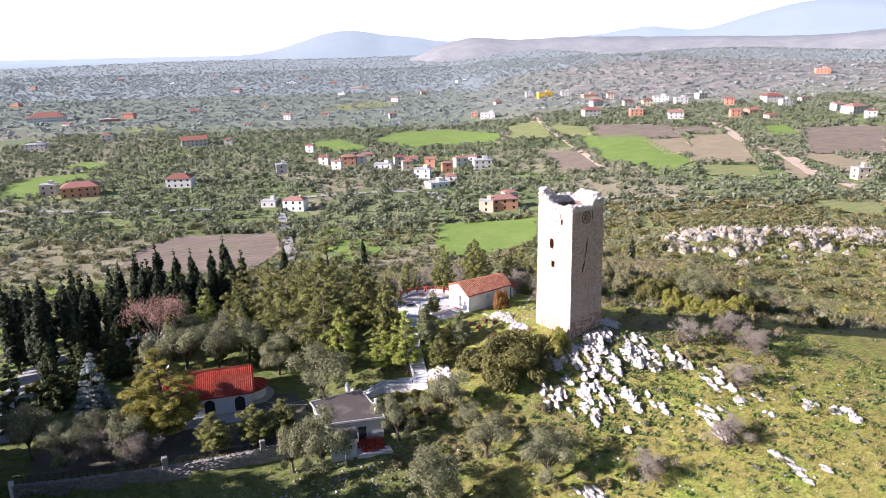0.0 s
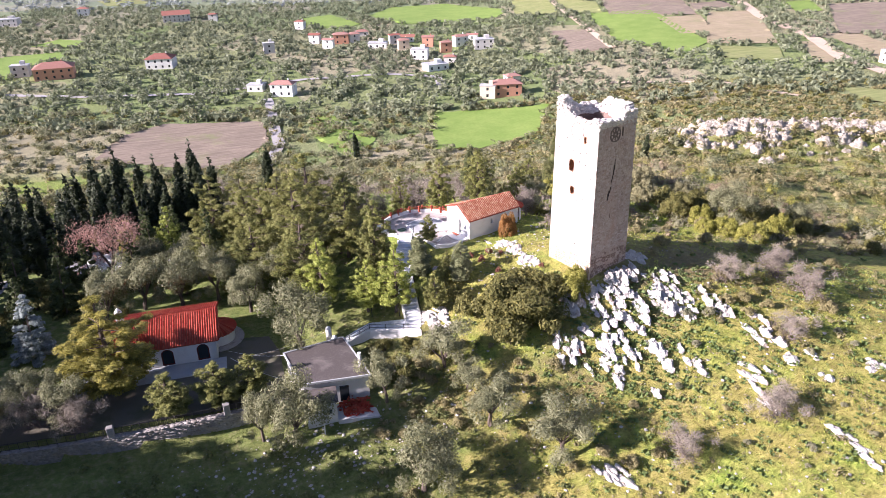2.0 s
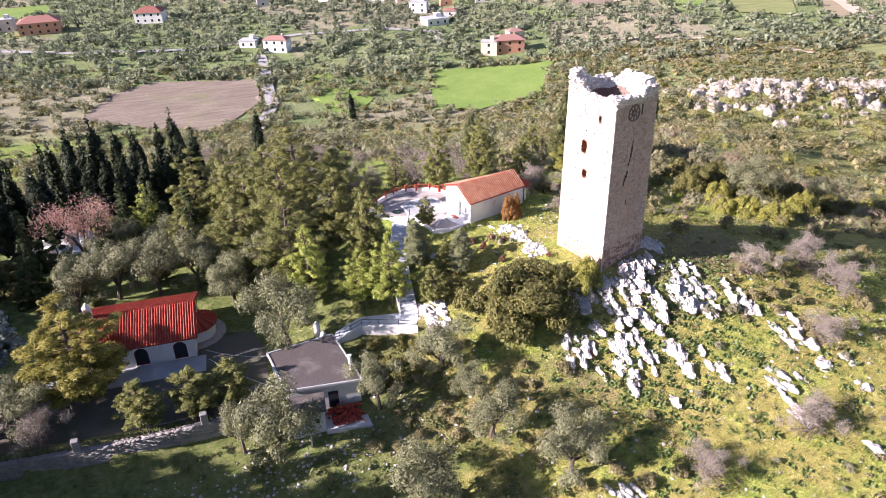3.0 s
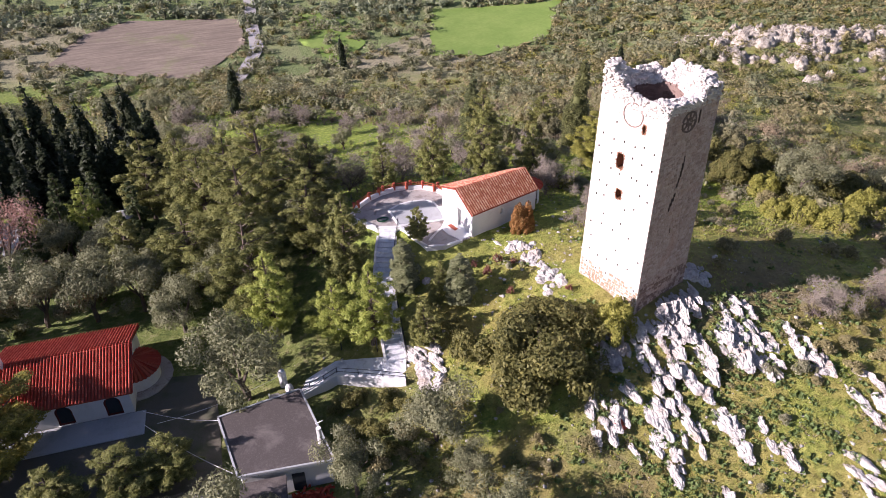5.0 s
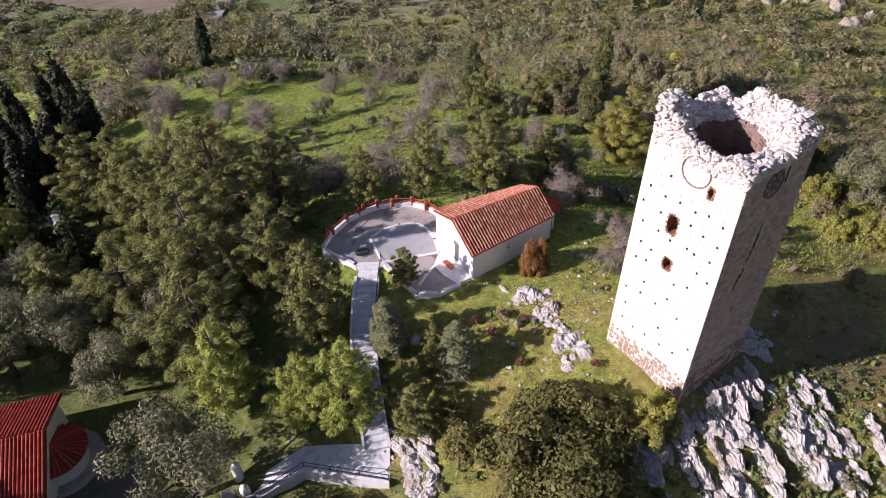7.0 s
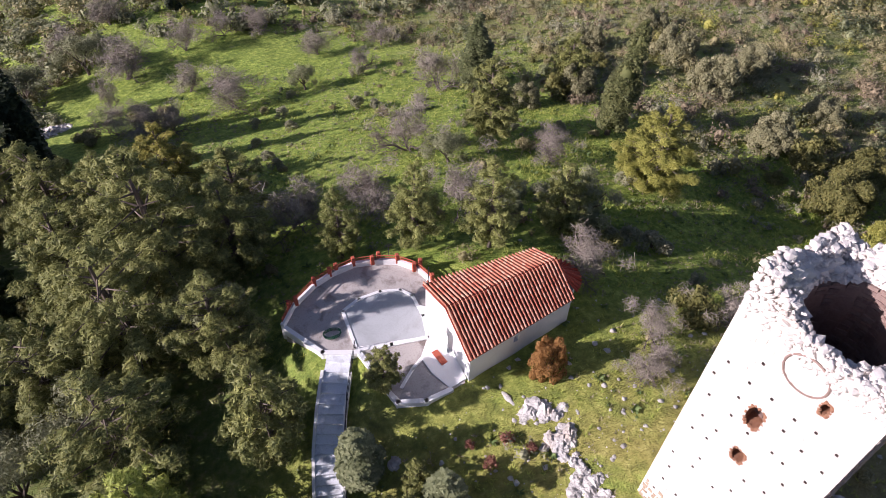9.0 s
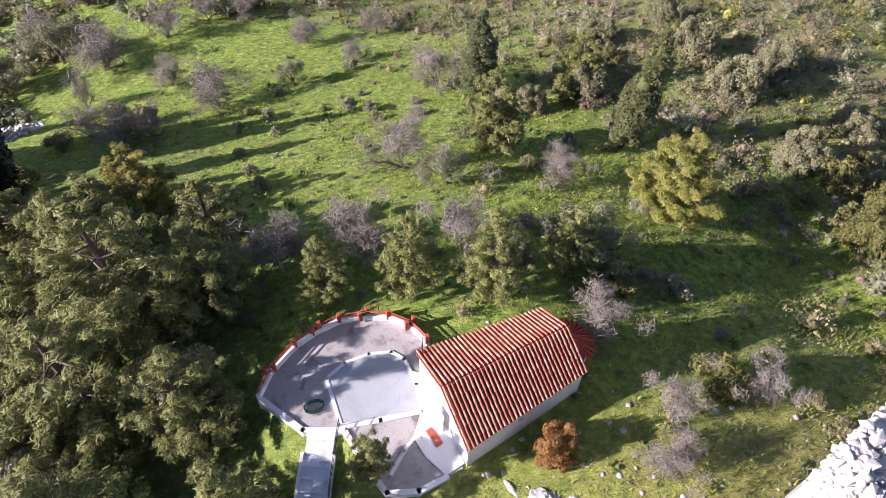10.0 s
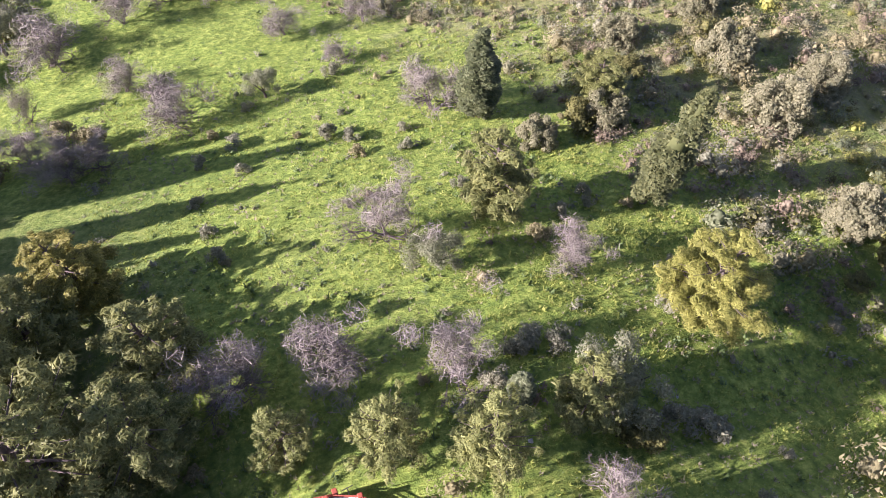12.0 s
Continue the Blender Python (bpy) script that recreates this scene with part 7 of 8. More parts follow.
def crown_forms(seed, n, count, size, squash=0.8):
    """Bushes about 1 m wide: leaf sprays round a small solid heart."""
    out = []
    sides = 6 if count > 60 else 4
    for s in range(n):
        rs = np.random.default_rng(seed + s)
        cs = [(0, 0, 0.42)] + [(rs.normal() * 0.24, rs.normal() * 0.24, 0.42 + rs.normal() * 0.12) for _ in range(5)]
        v, f = leaf_quads(rs, cs, [0.42] + [0.27] * 5, count, size, 0.3, squash, 0.72, mess=0.42)
        rings = ((0.0, 0.15), (0.24, 0.19), (0.42, 0.12))
        hv = [(math.cos(2 * math.pi * (k + 0.5 * r_) / sides) * q * rs.uniform(0.8, 1.15), math.sin(2 * math.pi * (k + 0.5 * r_) / sides) * q * rs.uniform(0.8, 1.15), z * rs.uniform(0.9, 1.1)) for r_, (z, q) in enumerate(rings) for k in range(sides)] + [(0, 0, 0.5)]
        hf = []
        for r_ in range(2):
            for k in range(sides):
                a, b = r_ * sides + k, r_ * sides + (k + 1) % sides
                hf += [(a, b, b + sides), (a, b + sides, a + sides)]
        hf += [(2 * sides + k, 2 * sides + (k + 1) % sides, 3 * sides) for k in range(sides)]
        out.append((np.concatenate([v, np.array(hv)]).astype(np.float32), np.concatenate([f, np.array(hf) + len(v)]).astype(np.int32)))
    return out


# weeds and low shrubs of the near slope, thick between the rocks and below the churchyard
weeds = crown_forms(500, 6, 34, 0.17)
rw = random.Random(88)
for name, mat, word, n, zone, lo, hi in (("weeds", "herb_leaf", "dark green weeds growing thick between the rocks", 420, (38, 58, 57, 75), 0.35, 1.1),
                                         ("weeds", "weed_leaf", "olive-green low weeds of the shaded slope", 1500, (-14, 34, 52, 74), 0.4, 1.5),
                                         ("weeds", "scrub_leaf", "brownish low weeds over the slope", 900, (18, 84, 40, 74), 0.3, 1.1),
                                         ("weeds", "herb_leaf", "green low weeds over the slope", 900, (30, 84, 40, 74), 0.3, 0.9),
                                         ("weeds", "herb_leaf", "dark green weeds of the meadow", 900, (20, 78, 100, 152), 0.3, 0.9),
                                         ("weeds", "grey_scrub_leaf", "grey low weeds of the meadow", 500, (20, 90, 100, 160), 0.4, 1.2)):
    places = []
    for i in range(n):
        x, y = rw.uniform(*zone[:2]), rw.uniform(*zone[2:])
        if free(x, y) and noise.noise(Vector((x * 0.16, y * 0.16, n * 0.01))) > rw.uniform(-0.5, 0.25):
            s = lo + (hi - lo) * rw.random() ** 2
            places.append((x, y, level(x, y) - 0.08 * s, s, rw.uniform(0, 6), s * rw.uniform(0.5, 0.8)))
    stuff_of(name, weeds, places, M[mat], word, "weeds")

for name, mat, word, n, seed in (("grass_tufts", "grass_blade", "bright green grass tufts", 42000, 61), ("dry_grass_tufts", "dry_blade", "straw-coloured dry grass tufts", 14000, 62)):
    rs = np.random.default_rng(seed)
    forms = []
    for s in range(4):
        bl = []
        for i in range(6):
            a, q = rs.uniform(0, 6.28), rs.uniform(0.3, 1.0)
            d = np.array((math.cos(a), math.sin(a), 0.0))
            n_ = np.array((-d[1], d[0], 0.0)) * 0.13
            bl += [d * 0.1 - n_, d * 0.1 + n_, d * q + (0, 0, rs.uniform(0.5, 1.2))]
        forms.append((np.array(bl, np.float32), np.arange(18, dtype=np.int32).reshape(-1, 3)))
    n2, n3 = n // 3, n // 4
    x = np.concatenate([rs.uniform(22, 76, n2), rs.uniform(24, 82, n - n2 - n3), rs.uniform(52, 92, n3)])
    y = np.concatenate([rs.uniform(102, 152, n2), rs.uniform(44, 100, n - n2 - n3), rs.uniform(82, 128, n3)])
    patch = np.sin(x * 0.35 + 2 * np.sin(y * 0.13)) * np.sin(y * 0.31 + 1.5 * np.sin(x * 0.11)) + rs.normal(size=n) * 0.4
    ok = np.array([free(a, b) for a, b in zip(x, y)]) & ((patch > -0.2) if seed == 61 else (patch < 0.1))
    x, y = x[ok], y[ok]
    s = rs.uniform(0.10, 0.34, len(x))
    stuff_of(name, forms, list(zip(x, y, levels(x, y) - 0.02, s, rs.uniform(0, 6, len(x)), s * 0.8)), M[mat], word + " over the hillside", "grass")


def scatter(n, u0, u1, v0, v1, seed):
    """Random places in a box laid along the view down the plain (u across, v away)."""
    rs = np.random.default_rng(seed)
    u, v = rs.uniform(u0, u1, n), rs.uniform(v0, v1, n)
    return 0.93 * u + 0.36 * v, -0.36 * u + 0.93 * v


def in_any(x, y, outlines, grow_=0.0):
    hit = np.zeros(x.shape, bool)
    for p in outlines:
        p = np.array(p, float)
        ins = np.zeros(x.shape, bool)
        for (x0, y0), (x1, y1) in zip(p, np.roll(p, -1, 0)):
            if y0 != y1:
                ins ^= ((y0 > y) != (y1 > y)) & (x < (x1 - x0) * (y - y0) / (y1 - y0) + x0)
        hit |= ins
    return hit


FIELDS = [
    ("field_green", [(90, 249), (108, 300), (155, 283), (130, 246), (104, 240)]), ("field_green", [(295, 489), (337, 468), (289, 346), (257, 325), (252, 382)]),
    ("field_green", [(166, 630), (203, 681), (255, 676), (274, 582), (252, 547), (179, 568)]), ("field_plough", [(-26, 289), (-18, 319), (-2, 331), (38, 317), (35, 285), (17, 255)]),
    ("field_green", [(-103, 480), (-109, 528), (-97, 555), (-65, 558), (-57, 529), (-77, 512), (-83, 470)]), ("field_pale", [(-65, 916), (-9, 922), (-3, 858), (-50, 851)]),
    ("field_green", [(109, 643), (140, 657), (149, 587), (130, 567), (108, 596)]), ("field_plough", [(243, 450), (261, 434), (237, 360), (218, 374)]),
]
FIELDS_2 = [
    ("field_pale", [(300, 625), (332, 627), (285, 509), (262, 540)]), ("field_pale", [(321, 590), (333, 537), (304, 481), (292, 512)]), ("field_plough", [(341, 544), (387, 499), (349, 432), (303, 470)]),
    ("field_tan", [(318, 435), (350, 431), (315, 373), (292, 374)]), ("field_tan", [(362, 438), (393, 426), (317, 324), (284, 342)]), ("field_plough", [(377, 479), (409, 477), (392, 446), (361, 448)]),
    ("field_pale", [(283, 335), (308, 314), (285, 286), (265, 305)]), ("field_green", [(438, 445), (458, 442), (428, 400), (409, 405)]), ("field_tan", [(330, 322), (342, 318), (304, 270), (294, 276)]),
]
FIELDS_3 = [
    ("field_plough", [(453, 421), (512, 398), (399, 307), (369, 332)]), ("field_tan", [(362, 336), (376, 322), (345, 264), (324, 267)]), ("field_green", [(57, 313), (72, 317), (75, 272), (60, 249), (54, 283)]),
    ("field_pale", [(263, 233), (282, 214), (261, 197), (253, 213)]), ("field_green", [(-88, 594), (-72, 622), (-50, 602), (-59, 577)]), ("field_pale", [(190, 1038), (298, 1164), (332, 1055), (246, 994)]),
]
WORDS = {"field_green": "bright green field of young wheat", "field_tan": "fallow straw-coloured field in rows", "field_plough": "ploughed brown field", "field_pale": "pale green pasture"}
for kind, outline in FIELDS + FIELDS_2 + FIELDS_3:
    near_by = min(0.36 * px + 0.93 * py for px, py in outline) < 330
    drape("field", outline, M[kind], WORDS[kind] + " on the plain", "field", 0.35, 2.5 if near_by else 5.0)
ribbon("dirt_track", [(191, 298), (212, 278), (229, 260), (231, 241), (236, 228)], 3.2, M["dirt_track"], "pale dirt track below the scrub slope", lift=0.5)
ribbon("dirt_track", [(439, 508), (374, 398), (348, 333), (311, 275), (301, 240)], 8, M["dirt_track"], "broad pale dirt track between fields", lift=0.6)
ribbon("dirt_track", [(348, 666), (300, 537), (272, 458), (239, 365)], 4.5, M["dirt_track"], "straw-coloured field edge track", lift=0.6)
ribbon("lane", [(-140, 450), (-89, 434), (-39, 404), (18, 384), (68, 395), (113, 389), (135, 370), (128, 340)], 4.5, M["asphalt"], "narrow pale village lane")
ribbon("lane", [(45, 358), (44, 337), (41, 311), (39, 279), (30, 250), (24, 225)], 4.4, M["asphalt"], "narrow concrete lane down to the village", lift=0.5)
ribbon("lane", [(334, 643), (285, 517)], 4.5, M["dirt_track"], "pale field lane")
ribbon("lane", [(-22, 88), (-21.5, 100), (-21, 112), (-19, 122)], 4.2, M["asphalt"], "shaded lane beside the cypresses", lift=0.12, step=1.5)

rv = random.Random(41)
VILLAGE = []
VILLAGE += [(13, 689, 22, 'gable'), (42, 670, 7, 'hip'), (25, 1107, 13, 'gable'), (182, 934, 9, 'gable'), (130, 906, 9, 'gable'), (371, 1495, 41, 'flat'), (421, 1233, 12, 'gable'), (586, 1452, 31, 'flat'), (295, 1342, 13, 'flat'), (101, 585, 7, 'hip'), (135, 528, 9, 'hip'), (132, 474, 12, 'flat'), (156, 489, 11, 'gable'), (162, 461, 7, 'gable'), (181, 452, 9, 'hip'), (189, 433, 12, 'flat'), (144, 424, 10, 'flat'), (141, 389, 12, 'flat'), (165, 436, 7, 'hip'), (114, 502, 10, 'hip')]
VILLAGE += [(98, 511, 7, 'gable'), (64, 488, 7, 'flat'), (-1, 469, 15, 'hip'), (-57, 465, 20, 'hip'), (-76, 479, 9, 'flat'), (43, 380, 8, 'flat'), (54, 364, 11, 'hip'), (148, 312, 13, 'hip'), (139, 312, 7, 'flat'), (162, 335, 7, 'hip'), (380, 607, 16, 'hip'), (431, 679, 13, 'hip'), (452, 651, 10, 'gable'), (469, 640, 11, 'hip'), (500, 659, 16, 'flat'), (503, 629, 13, 'flat'), (543, 646, 11, 'flat'), (410, 576, 12, 'flat'), (422, 533, 13, 'gable'), (570, 572, 18, 'hip')]
VILLAGE += [(556, 540, 11, 'flat'), (480, 480, 10, 'hip'), (496, 520, 11, 'gable'), (467, 509, 9, 'gable'), (555, 463, 17, 'hip'), (537, 432, 8, 'hip'), (786, 710, 17, 'flat'), (470, 813, 12, 'flat'), (447, 871, 9, 'flat'), (479, 771, 18, 'flat'), (321, 760, 8, 'flat'), (323, 725, 16, 'flat'), (246, 838, 9, 'hip'), (-244, 1866, 22, 'flat'), (-331, 2050, 17, 'gable'), (-146, 1684, 31, 'flat'), (-5, 2013, 18, 'flat'), (264, 1763, 21, 'flat'), (-165, 1094, 46, 'hip'), (-83, 1035, 25, 'flat')]
VILLAGE += [(-61, 1065, 16, 'hip'), (-67, 779, 10, 'hip'), (-122, 733, 17, 'flat'), (324, 261, 8, 'flat'), (560, 485, 9, 'gable'), (-127, 982, 9, 'gable'), (-265, 1453, 15, 'flat'), (-70, 1717, 17, 'flat'), (121, 1552, 18, 'gable'), (130, 1144, 10, 'hip'), (111, 2202, 19, 'gable'), (527, 584, 9, 'gable'), (332, 1116, 11, 'gable'), (75, 839, 9, 'hip'), (397, 863, 9, 'gable'), (350, 1683, 16, 'flat'), (322, 1902, 18, 'gable'), (189, 1640, 13, 'flat'), (-142, 2284, 17, 'gable'), (-254, 2297, 16, 'flat')]
VILLAGE += [(482, 730, 8, 'gable'), (594, 556, 8, 'hip'), (145, 460, 7, 'hip'), (146, 483, 7, 'gable'), (156, 405, 7, 'hip'), (197, 470, 7, 'gable'), (123, 502, 7, 'hip'), (102, 486, 7, 'gable')]


def clear_houses(x, y):
    """True where no house stands and none would be hidden from the hill."""
    ok = np.ones(x.shape, bool)
    for hx, hy, hw, _ in VILLAGE:
        a, b = x - hx, y - hy
        d = math.hypot(hx, hy)
        away, across = (a * hx + b * hy) / d, (a * hy - b * hx) / d
        ok &= ~((np.abs(across) < hw * 0.55) & (away > -hw * 0.5 - 11) & (away < hw * 0.7))
    return ok


outlines = [o for k_, o in FIELDS + FIELDS_2 + FIELDS_3 if k_ != "field_green" or len(o) != 5 or o[0] != (57, 313)]
# scrub slope near and far, then the olive groves of the plain
x, y = scatter(6200, 5, 190, 95, 330, 301)
keep = ((0.93 * x - 0.36 * y > 12) | (x * 0.36 + y * 0.93 > 170)) & (x * 0.36 + y * 0.93 > 142 - 0.35 * np.clip(x - 80, 0, 60)) & ~in_any(x, y, outlines) & ~((x < 118) & (y < 172)) & ~((x < 62) & (y < 185))
x, y = x[keep], y[keep]
z = levels(x, y)
rs = np.random.default_rng(5)
w = 1.4 + 3.2 * rs.random(len(x)) ** 1.3
third = rs.random(len(x))
away = 0.36 * x + 0.93 * y
thin = (away > 172) | (rs.random(len(x)) < 0.62)
for near_, far_, forms in ((0, 168, crown_forms(400, 6, 260, 0.055)), (168, 225, crown_forms(405, 6, 120, 0.09)), (225, 999, crown_forms(410, 5, 44, 0.17))):
  for lo, hi, mat, word in ((0, 0.42, "scrub_leaf", "brownish-green"), (0.42, 0.72, "mastic_leaf", "dark green"), (0.72, 0.97, "juniper_leaf", "grey-green"), (0.97, 1.01, "gold_pine_leaf", "yellow-green")):
    s = (third >= lo) & (third < hi) & (away >= near_) & (away < far_) & thin
    ww = w[s] * (0.8 if near_ == 0 else 1.0)
    stuff_of("scrub", forms, list(zip(x[s], y[s], z[s] - 0.1, ww, rs.uniform(0, 6, s.sum()), ww * 0.68)), M[mat], f"{word} maquis scrub covering the slope", "scrub")
# low heath between the meadow and the scrub slope: thick to the east and north, with lanes of grass
def heath(n, x0, x1, y0, y1, seed, forms, lo, hi, kinds):
    rs = np.random.default_rng(seed)
    x, y = rs.uniform(x0, x1, n), rs.uniform(y0, y1, n)
    edge = np.interp(y, [76, 82, 88, 99, 121, 147, 166, 185], [84, 77, 73, 71, 66, 63, 44, 5])
    clump = 0.5 + 0.5 * np.sin(0.31 * x + 1.7 * np.sin(0.17 * y)) * np.sin(0.37 * y + 1.3 * np.sin(0.21 * x))
    keep = rs.random(n) < (0.03 + 0.97 * np.clip((x - edge + 2) / 6, 0, 1)) * (0.5 + 0.7 * clump)
    x, y = x[keep], y[keep]
    w = lo + (hi - lo) * rs.random(len(x)) ** 2.6
    drift = 0.5 + 0.22 * np.sin(0.23 * x + 0.9 * np.sin(0.15 * y + 1)) + 0.22 * np.sin(0.27 * y + 2 + np.sin(0.19 * x))
    pick = np.clip(drift + rs.normal(size=len(x)) * 0.22, 0, 0.999)
    for a, b, mat, word in kinds:
        s = (pick >= a) & (pick < b)
        if s.any():
            stuff_of("heath", forms, list(zip(x[s], y[s], levels(x[s], y[s]) - 0.08, w[s], rs.uniform(0, 6, s.sum()), w[s] * rs.uniform(0.55, 0.9, s.sum()))), M[mat], word + " low heath bushes dotted over the grass", "bushes")


HEATH = ((0, 0.12, "grey_scrub_leaf", "pale grey-green"), (0.12, 0.34, "russet_leaf", "russet pinkish-brown"), (0.34, 0.54, "scrub_leaf", "brownish"), (0.54, 0.70, "broom_leaf", "tan-grey"), (0.70, 0.82, "juniper_leaf", "grey-green"), (0.82, 0.97, "mastic_leaf", "dark green"), (0.97, 1.0, "gold_pine_leaf", "yellow-green"))
heath(7000, 20, 118, 76, 172, 8, crown_forms(480, 6, 64, 0.11), 0.5, 1.8, HEATH)
heath(1250, 40, 122, 76, 175, 9, crown_forms(487, 6, 240, 0.058), 1.6, 4.0, HEATH)
heath(1500, 10, 150, 170, 215, 10, crown_forms(494, 6, 90, 0.09), 0.7, 3.0, HEATH)
rs = np.random.default_rng(8)
x, y = scatter(2500, -190, 75, 118, 330, 302)
keep = ~in_any(x, y, outlines) & clear_houses(x, y) & (y > 150 - 0.2 * x) & ~((x > 8) & (x < 130) & (y < 172))
x, y = x[keep], y[keep]
w = rs.uniform(2.6, 5.6, len(x))
away = 0.36 * x + 0.93 * y
kind_ = rs.random(len(x))
for close, forms in ((True, crown_forms(420, 5, 130, 0.115)), (False, crown_forms(430, 6, 90, 0.13))):
    for lo, hi, mat, word in ((0, 0.55, "olive_leaf", "grey-green olive grove"), (0.55, 0.8, "scrub_leaf", "brown-green thicket"), (0.8, 1.01, "mastic_leaf", "dark green thicket")):
        s = (kind_ >= lo) & (kind_ < hi) & ((away < 225) == close)
        ww = w[s] * (0.7 if lo else 1.0)
        stuff_of("olive_grove" if lo == 0 else "thicket", forms, list(zip(x[s], y[s], levels(x[s], y[s]) - 0.1, ww, rs.uniform(0, 6, s.sum()), ww * 0.75)), M[mat], word + " at the foot of the hill", "trees")
rs = np.random.default_rng(19)
x, y = rs.uniform(-45, 42, 520), rs.uniform(168, 255, 520)
keep = ~in_any(x, y, outlines) & ~((x > 14) & (y < 185))
x, y = x[keep], y[keep]
w = rs.uniform(2.0, 4.8, len(x))
kind_ = rs.random(len(x))
forms = crown_forms(470, 6, 170, 0.085)
for lo, hi, mat, word in ((0, 0.4, "olive_leaf", "grey-green olives"), (0.4, 0.7, "scrub_leaf", "brown-green bushes"), (0.7, 1.01, "mastic_leaf", "dark green bushes")):
    s = (kind_ >= lo) & (kind_ < hi)
    stuff_of("thicket", forms, list(zip(x[s], y[s], levels(x[s], y[s]) - 0.1, w[s], rs.uniform(0, 6, s.sum()), w[s] * 0.75)), M[mat], word + " crowding the foot of the hill", "trees")
x, y = scatter(11500, -420, 420, 300, 760, 303)
keep = ~in_any(x, y, outlines) & clear_houses(x, y)
x, y = x[keep], y[keep]
w = rs.uniform(2.8, 6.2, len(x))
forms = crown_forms(440, 6, 32, 0.205)
half = rs.random(len(x)) < 0.87
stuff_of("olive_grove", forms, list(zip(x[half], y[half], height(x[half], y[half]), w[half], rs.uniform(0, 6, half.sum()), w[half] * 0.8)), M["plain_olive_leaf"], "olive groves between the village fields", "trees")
h2 = ~half
stuff_of("orchard_trees", forms, list(zip(x[h2], y[h2], height(x[h2], y[h2]), w[h2] * 0.9, rs.uniform(0, 6, h2.sum()), w[h2] * 0.9)), M["dark_grove_leaf"], "dark green trees and hedges of the plain", "trees")
x, y = scatter(19000, -1500, 1100, 740, 2400, 304)
x2, y2 = scatter(7500, -2600, 500, 2300, 4100, 305)
x, y = np.concatenate([x, x2]), np.concatenate([y, y2])
keep = clear_houses(x, y)
x, y = x[keep], y[keep]
w = rs.uniform(4.0, 9.0, len(x))
forms = [(v[:36], f[:12]) for v, f in crown_forms(460, 5, 12, 0.36)]
pv_ = 0.36 * x + 0.93 * y
stuff_of("far_woods", forms, list(zip(x, y, height(x, y) - 1.0 + 3.0 * ease((pv_ - 1250) / 400) + 7.0 * ease((pv_ - 2500) / 1000), w, rs.uniform(0, 6, len(x)), w * 0.75)), M["hazed_far_leaf"], "far olive groves of the plain, haze put into the leaf colour", "trees")
# rocks of the scarp
forms = [arrays(m) for m in [rock_mesh("rock", 60 + s, 1.2, 3, "scarp_stone", 1.5) for s in range(8)]]
places = []
for i in range(700):
    f = rb_.random()
    px, py = 150 + 100 * f + rb_.gauss(0, 5), 190 - 26 * f + rb_.gauss(0, 7.5)
    if noise.noise(Vector((px * 0.11, py * 0.2, 4.4))) < rb_.uniform(-0.5, 0.1):
        continue
    s = 0.5 + 1.9 * rb_.random() ** 2
    places.append((px, py, level(px, py) - 0.2 * s, s, rb_.uniform(-0.5, 0.5), s * 1.0))
stuff_of("scarp_rocks", forms, places, M["scarp_stone"], "pale limestone scarp rocks on the scrub slope", "rocks")

# ---- village ----


def house(x, y, w, d, h, turn, roof="hip", wall="village_wall", tiles="far_tile", wing=False):
    z = float(height(x, y))
    ob = thing("house", f"{'two-storey' if h > 5 else 'low'} village house with {'a flat roof' if roof == 'flat' else 'a red tiled roof'}", "house", "village houses", at=(x, y, z), turn=turn)
    floors = 2 if h > 5 else 1
    for o, a, width in (((-w / 2, -d / 2, 0), (1, 0, 0), w), ((w / 2, -d / 2, 0), (0, 1, 0), d), ((w / 2, d / 2, 0), (-1, 0, 0), w), ((-w / 2, d / 2, 0), (0, -1, 0), d)):
        n = max(1, int(width / 3.6))
        op = []
        for fl in range(floors):
            for i in range(n):
                u = width * (i + 0.5) / n
                op.append((u - 0.55, u + 0.55, 0.9 + 3.0 * fl, 2.2 + 3.0 * fl, 0.2))
        part("wall", wall_face(o, a, width, -1.5, h, op), M[wall], ob)
        if a[1] <= 0 and (a[0] == 1 or a[1] == -1):
            out = Vector((a[1], -a[0], 0))
            for u0, u1, z0, z1, _ in op:
                p, q = Vector(o) + Vector(a) * u0 - out * 0.12, Vector(o) + Vector(a) * u1 - out * 0.12
                part("window", ([p + Vector((0, 0, z0)), q + Vector((0, 0, z0)), q + Vector((0, 0, z1)), p + Vector((0, 0, z1))], [(0, 1, 2, 3)]), M["shadow_glass"], ob)
    e = 0.5
    if roof == "flat":
        part("roof", box((-w / 2 - 0.2, -d / 2 - 0.2, h), (w / 2 + 0.2, d / 2 + 0.2, h + 0.3)), M["pale_slab"], ob)
        part("roof_hut", box((w * 0.05, -d * 0.1, h + 0.3), (w * 0.3, d * 0.3, h + 2.2)), M[wall], ob)
    else:
        k = d / 2 * (0.75 if roof == "hip" else 0.0)
        rise = d * 0.2
        vs = [(-w / 2 - e, -d / 2 - e, h), (w / 2 + e, -d / 2 - e, h), (w / 2 + e, d / 2 + e, h), (-w / 2 - e, d / 2 + e, h), (-w / 2 + k - (e if not k else 0), 0, h + rise), (w / 2 - k + (e if not k else 0), 0, h + rise)]
        fs = [(0, 1, 5, 4), (1, 2, 5), (2, 3, 4, 5), (3, 0, 4), (3, 2, 1, 0)]
        part("roof", (vs, fs), M[tiles], ob, "red clay-tiled roof")
        part("chimney", box((w * 0.2, 0.4, h + rise * 0.3), (w * 0.2 + 0.6, 1.0, h + rise + 0.7)), M[wall], ob)
    return ob


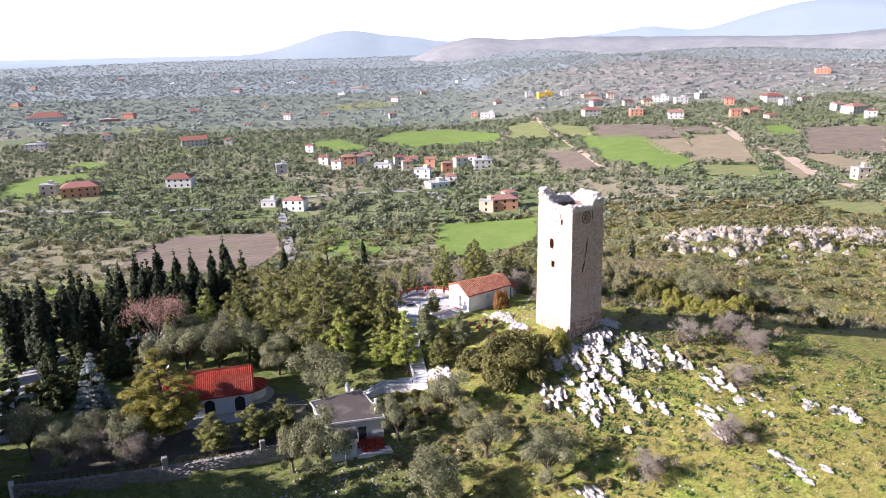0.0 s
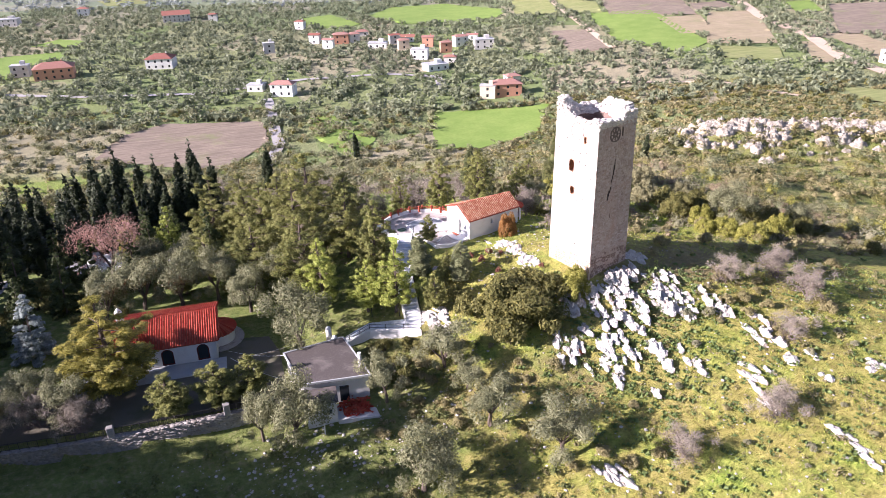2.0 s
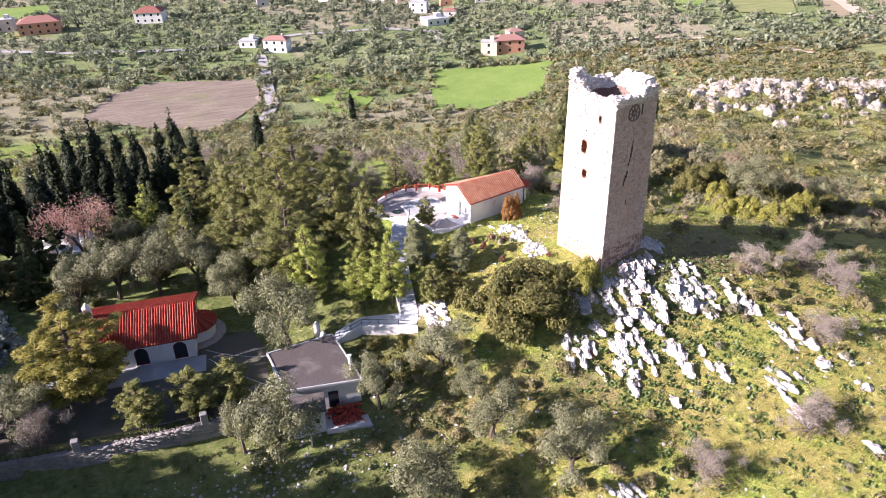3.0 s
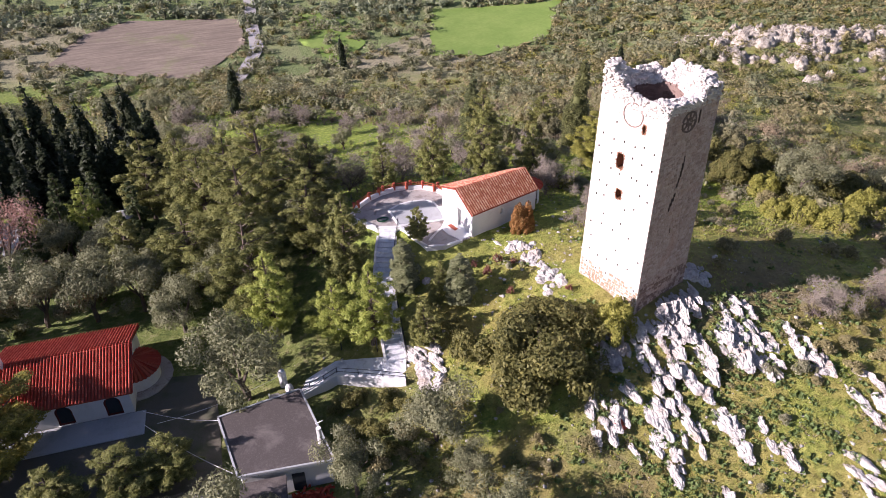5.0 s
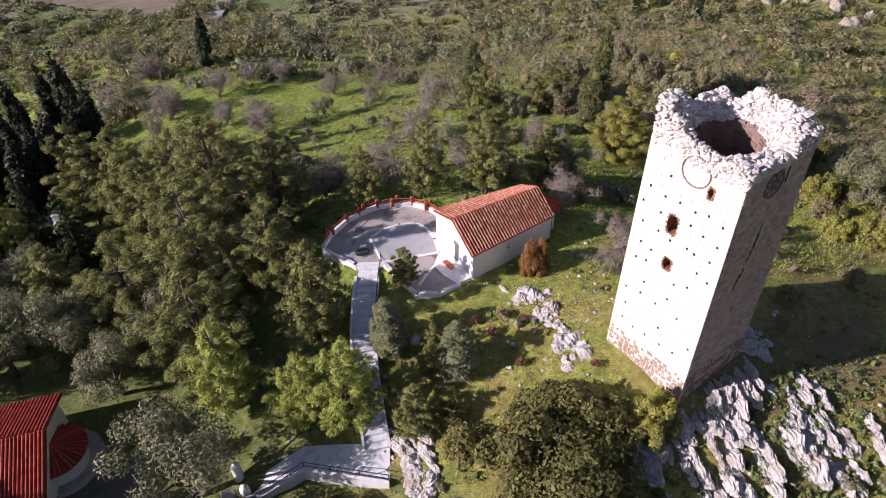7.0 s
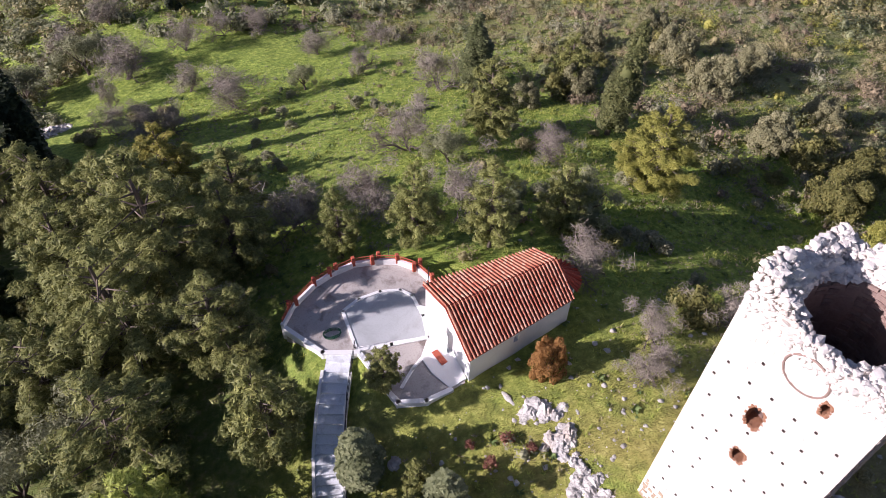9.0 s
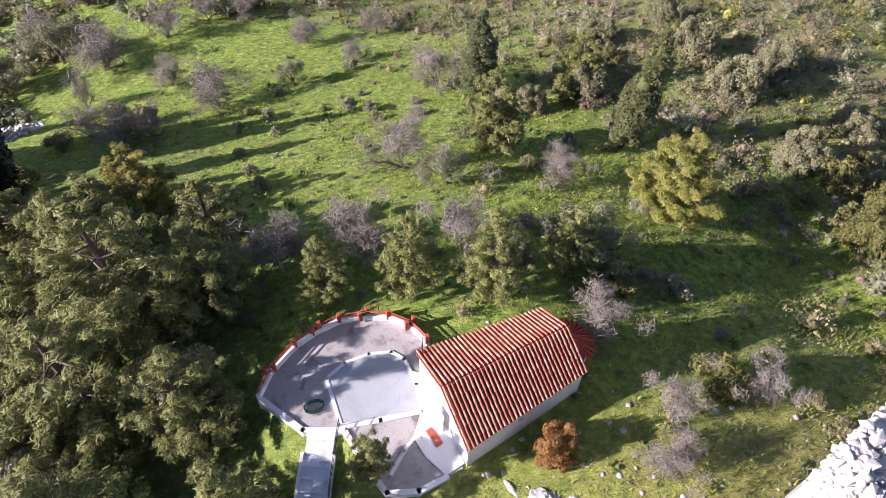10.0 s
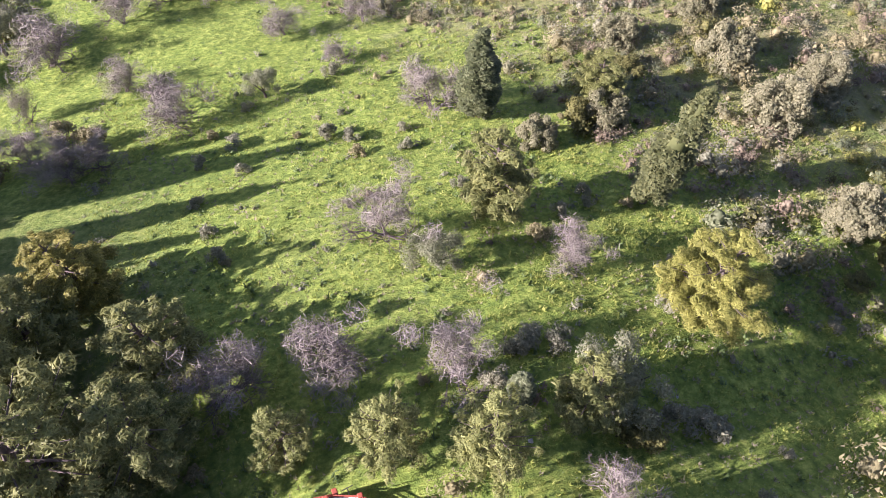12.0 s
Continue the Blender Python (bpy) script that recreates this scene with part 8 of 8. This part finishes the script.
for x, y, w, roof in VILLAGE:
    wall = rv.choice(("whitewash", "whitewash", "village_wall", "village_wall", "cream", "salmon"))
    house(x, y, w, w * rv.uniform(0.6, 0.85), rv.choice((3.2, 5.8, 5.8, 6.2)), rv.uniform(-35, 5), roof, wall)
house(452, 834, 20, 11, 6.2, -15, "flat", "yellow")

# graves of the cemetery between the firs and the cypresses
for i in range(30):
    x, y = -11.0 + (i % 8) * 2.3 + (i // 8) * 0.4, 117.5 + (i // 8) * 3.6 + 0.4 * (i % 3)
    grave = thing("grave", "white marble grave with an upright headstone", "grave", "graves of the cemetery", at=(x, y, level(x, y)), turn=rp.uniform(-8, 8))
    part("slab", box((-0.5, -1.05, -0.6), (0.5, 1.05, 0.5), 0.04), M["white_trim"], grave)
    part("headstone", box((-0.5, 1.0, -0.6), (0.5, 1.2, 1.4), 0.03), M["white_trim"], grave)

# ---- far hills ----


def far_ridge(name, distance, first, last, swells, material, label, seed):
    """A long ridge behind the plain: swells are (bearing, spread, degrees over the eye's level)."""
    verts, faces, n = [], [], 160
    for i in range(n + 1):
        a = first + (last - first) * i / n
        up = sum(h * math.exp(-((a - b) / w) ** 2) for b, w, h in swells) * min(1, (a - first) / 3, (last - a) / 3)
        up += 0.05 * noise.noise(Vector((a * 0.9, seed, 0.3))) + 0.025 * noise.noise(Vector((a * 3.1, seed, 5.3)))
        top = -40 + (87 + distance * math.tan(radians(up))) * max(0, min(1, (a - first) / 4, (last - a) / 4)) ** 0.5
        s = math.sin(radians(a)), math.cos(radians(a))
        for k, f in ((0.86, 0.0), (0.91, 0.42 + 0.05 * noise.noise(Vector((a * 0.5, seed, 9.1)))), (0.96, 0.78 + 0.05 * noise.noise(Vector((a * 0.4, seed, 2.1)))), (1.0, 1.0), (1.04, 0.0)):
            verts.append((s[0] * distance * k, s[1] * distance * k, -40 + (top + 40) * f))
    for i in range(n):
        for j in range(4):
            q = 5 * i + j
            faces.append((q, q + 5, q + 6, q + 1))
    ob = new(name, mesh_of(name, verts, faces, M[material], True))
    return tagged(ob, label, "hill", kind="structure")


far_ridge("backdrop_mountain", 4250, 22, 78, [(47, 6.5, 2.45), (42, 2.0, 0.2), (36, 3.2, 1.1), (31, 3.5, 0.7), (61, 9, 2.6)], "haze_mountain", "distant mountain range, haze put into its pale blue colour", 14)
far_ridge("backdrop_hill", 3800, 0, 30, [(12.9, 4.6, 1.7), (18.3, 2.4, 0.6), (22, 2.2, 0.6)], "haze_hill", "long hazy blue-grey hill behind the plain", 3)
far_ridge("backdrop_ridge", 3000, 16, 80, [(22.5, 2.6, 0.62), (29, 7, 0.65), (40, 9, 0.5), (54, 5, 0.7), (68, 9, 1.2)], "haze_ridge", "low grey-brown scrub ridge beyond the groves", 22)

verts, faces = [], []
for i in range(31):
    a = radians(-14 + 104 * i / 30)
    verts += [(math.sin(a) * 4500, math.cos(a) * 4500, z) for z in (-150, 1300)]
    faces.append((2 * i, 2 * i + 2, 2 * i + 3, 2 * i + 1))
tagged(new("backdrop_sky", mesh_of("backdrop_sky", verts, faces[:-1], M["mist"], True)), "bright white misty sky over the horizon", "sky", kind="structure")

# No real ridge: a low glowing strip stands in for mist on the horizon.
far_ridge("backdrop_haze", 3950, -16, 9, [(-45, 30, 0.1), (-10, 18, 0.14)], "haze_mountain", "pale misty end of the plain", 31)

# the hazy end of the plain, beyond the last trees
pu, pv_ = np.meshgrid(np.linspace(-3600, 2600, 70), np.linspace(1250, 4290, 40))
px, py = 0.93 * pu + 0.36 * pv_, -0.36 * pu + 0.93 * pv_
i = np.arange(px.size).reshape(px.shape)
q = np.stack([i[:-1, :-1], i[:-1, 1:], i[1:, 1:], i[1:, :-1]], -1).reshape(-1, 4)
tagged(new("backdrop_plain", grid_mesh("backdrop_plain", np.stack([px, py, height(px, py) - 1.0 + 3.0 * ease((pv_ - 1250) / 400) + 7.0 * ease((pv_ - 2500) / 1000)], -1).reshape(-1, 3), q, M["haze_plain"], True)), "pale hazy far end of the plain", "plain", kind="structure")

# ---- single roof tiles ----
tile_me = mesh_of("tile", *tile_shape(5), M["tile_old"], True)
for m in south:
    t_ = part("tile", tile_me, None, chapel)
    t_.matrix_basis = m @ pose(rp.uniform(-0.03, 0.03), rp.uniform(-0.04, 0.04), 0, 0, 0, rp.uniform(-2, 2))
tile_red = mesh_of("tile", *tile_shape(5), M["tile_red"], True)
near, rest = front_tiles[:300], front_tiles[300:]
for m in near:
    t_ = part("tile", tile_red, None, church)
    t_.matrix_basis = m
part("roof_tiles", grid_mesh("roof_tiles", *tiles_joined(rest), M["tile_red_joined"]), None, church)
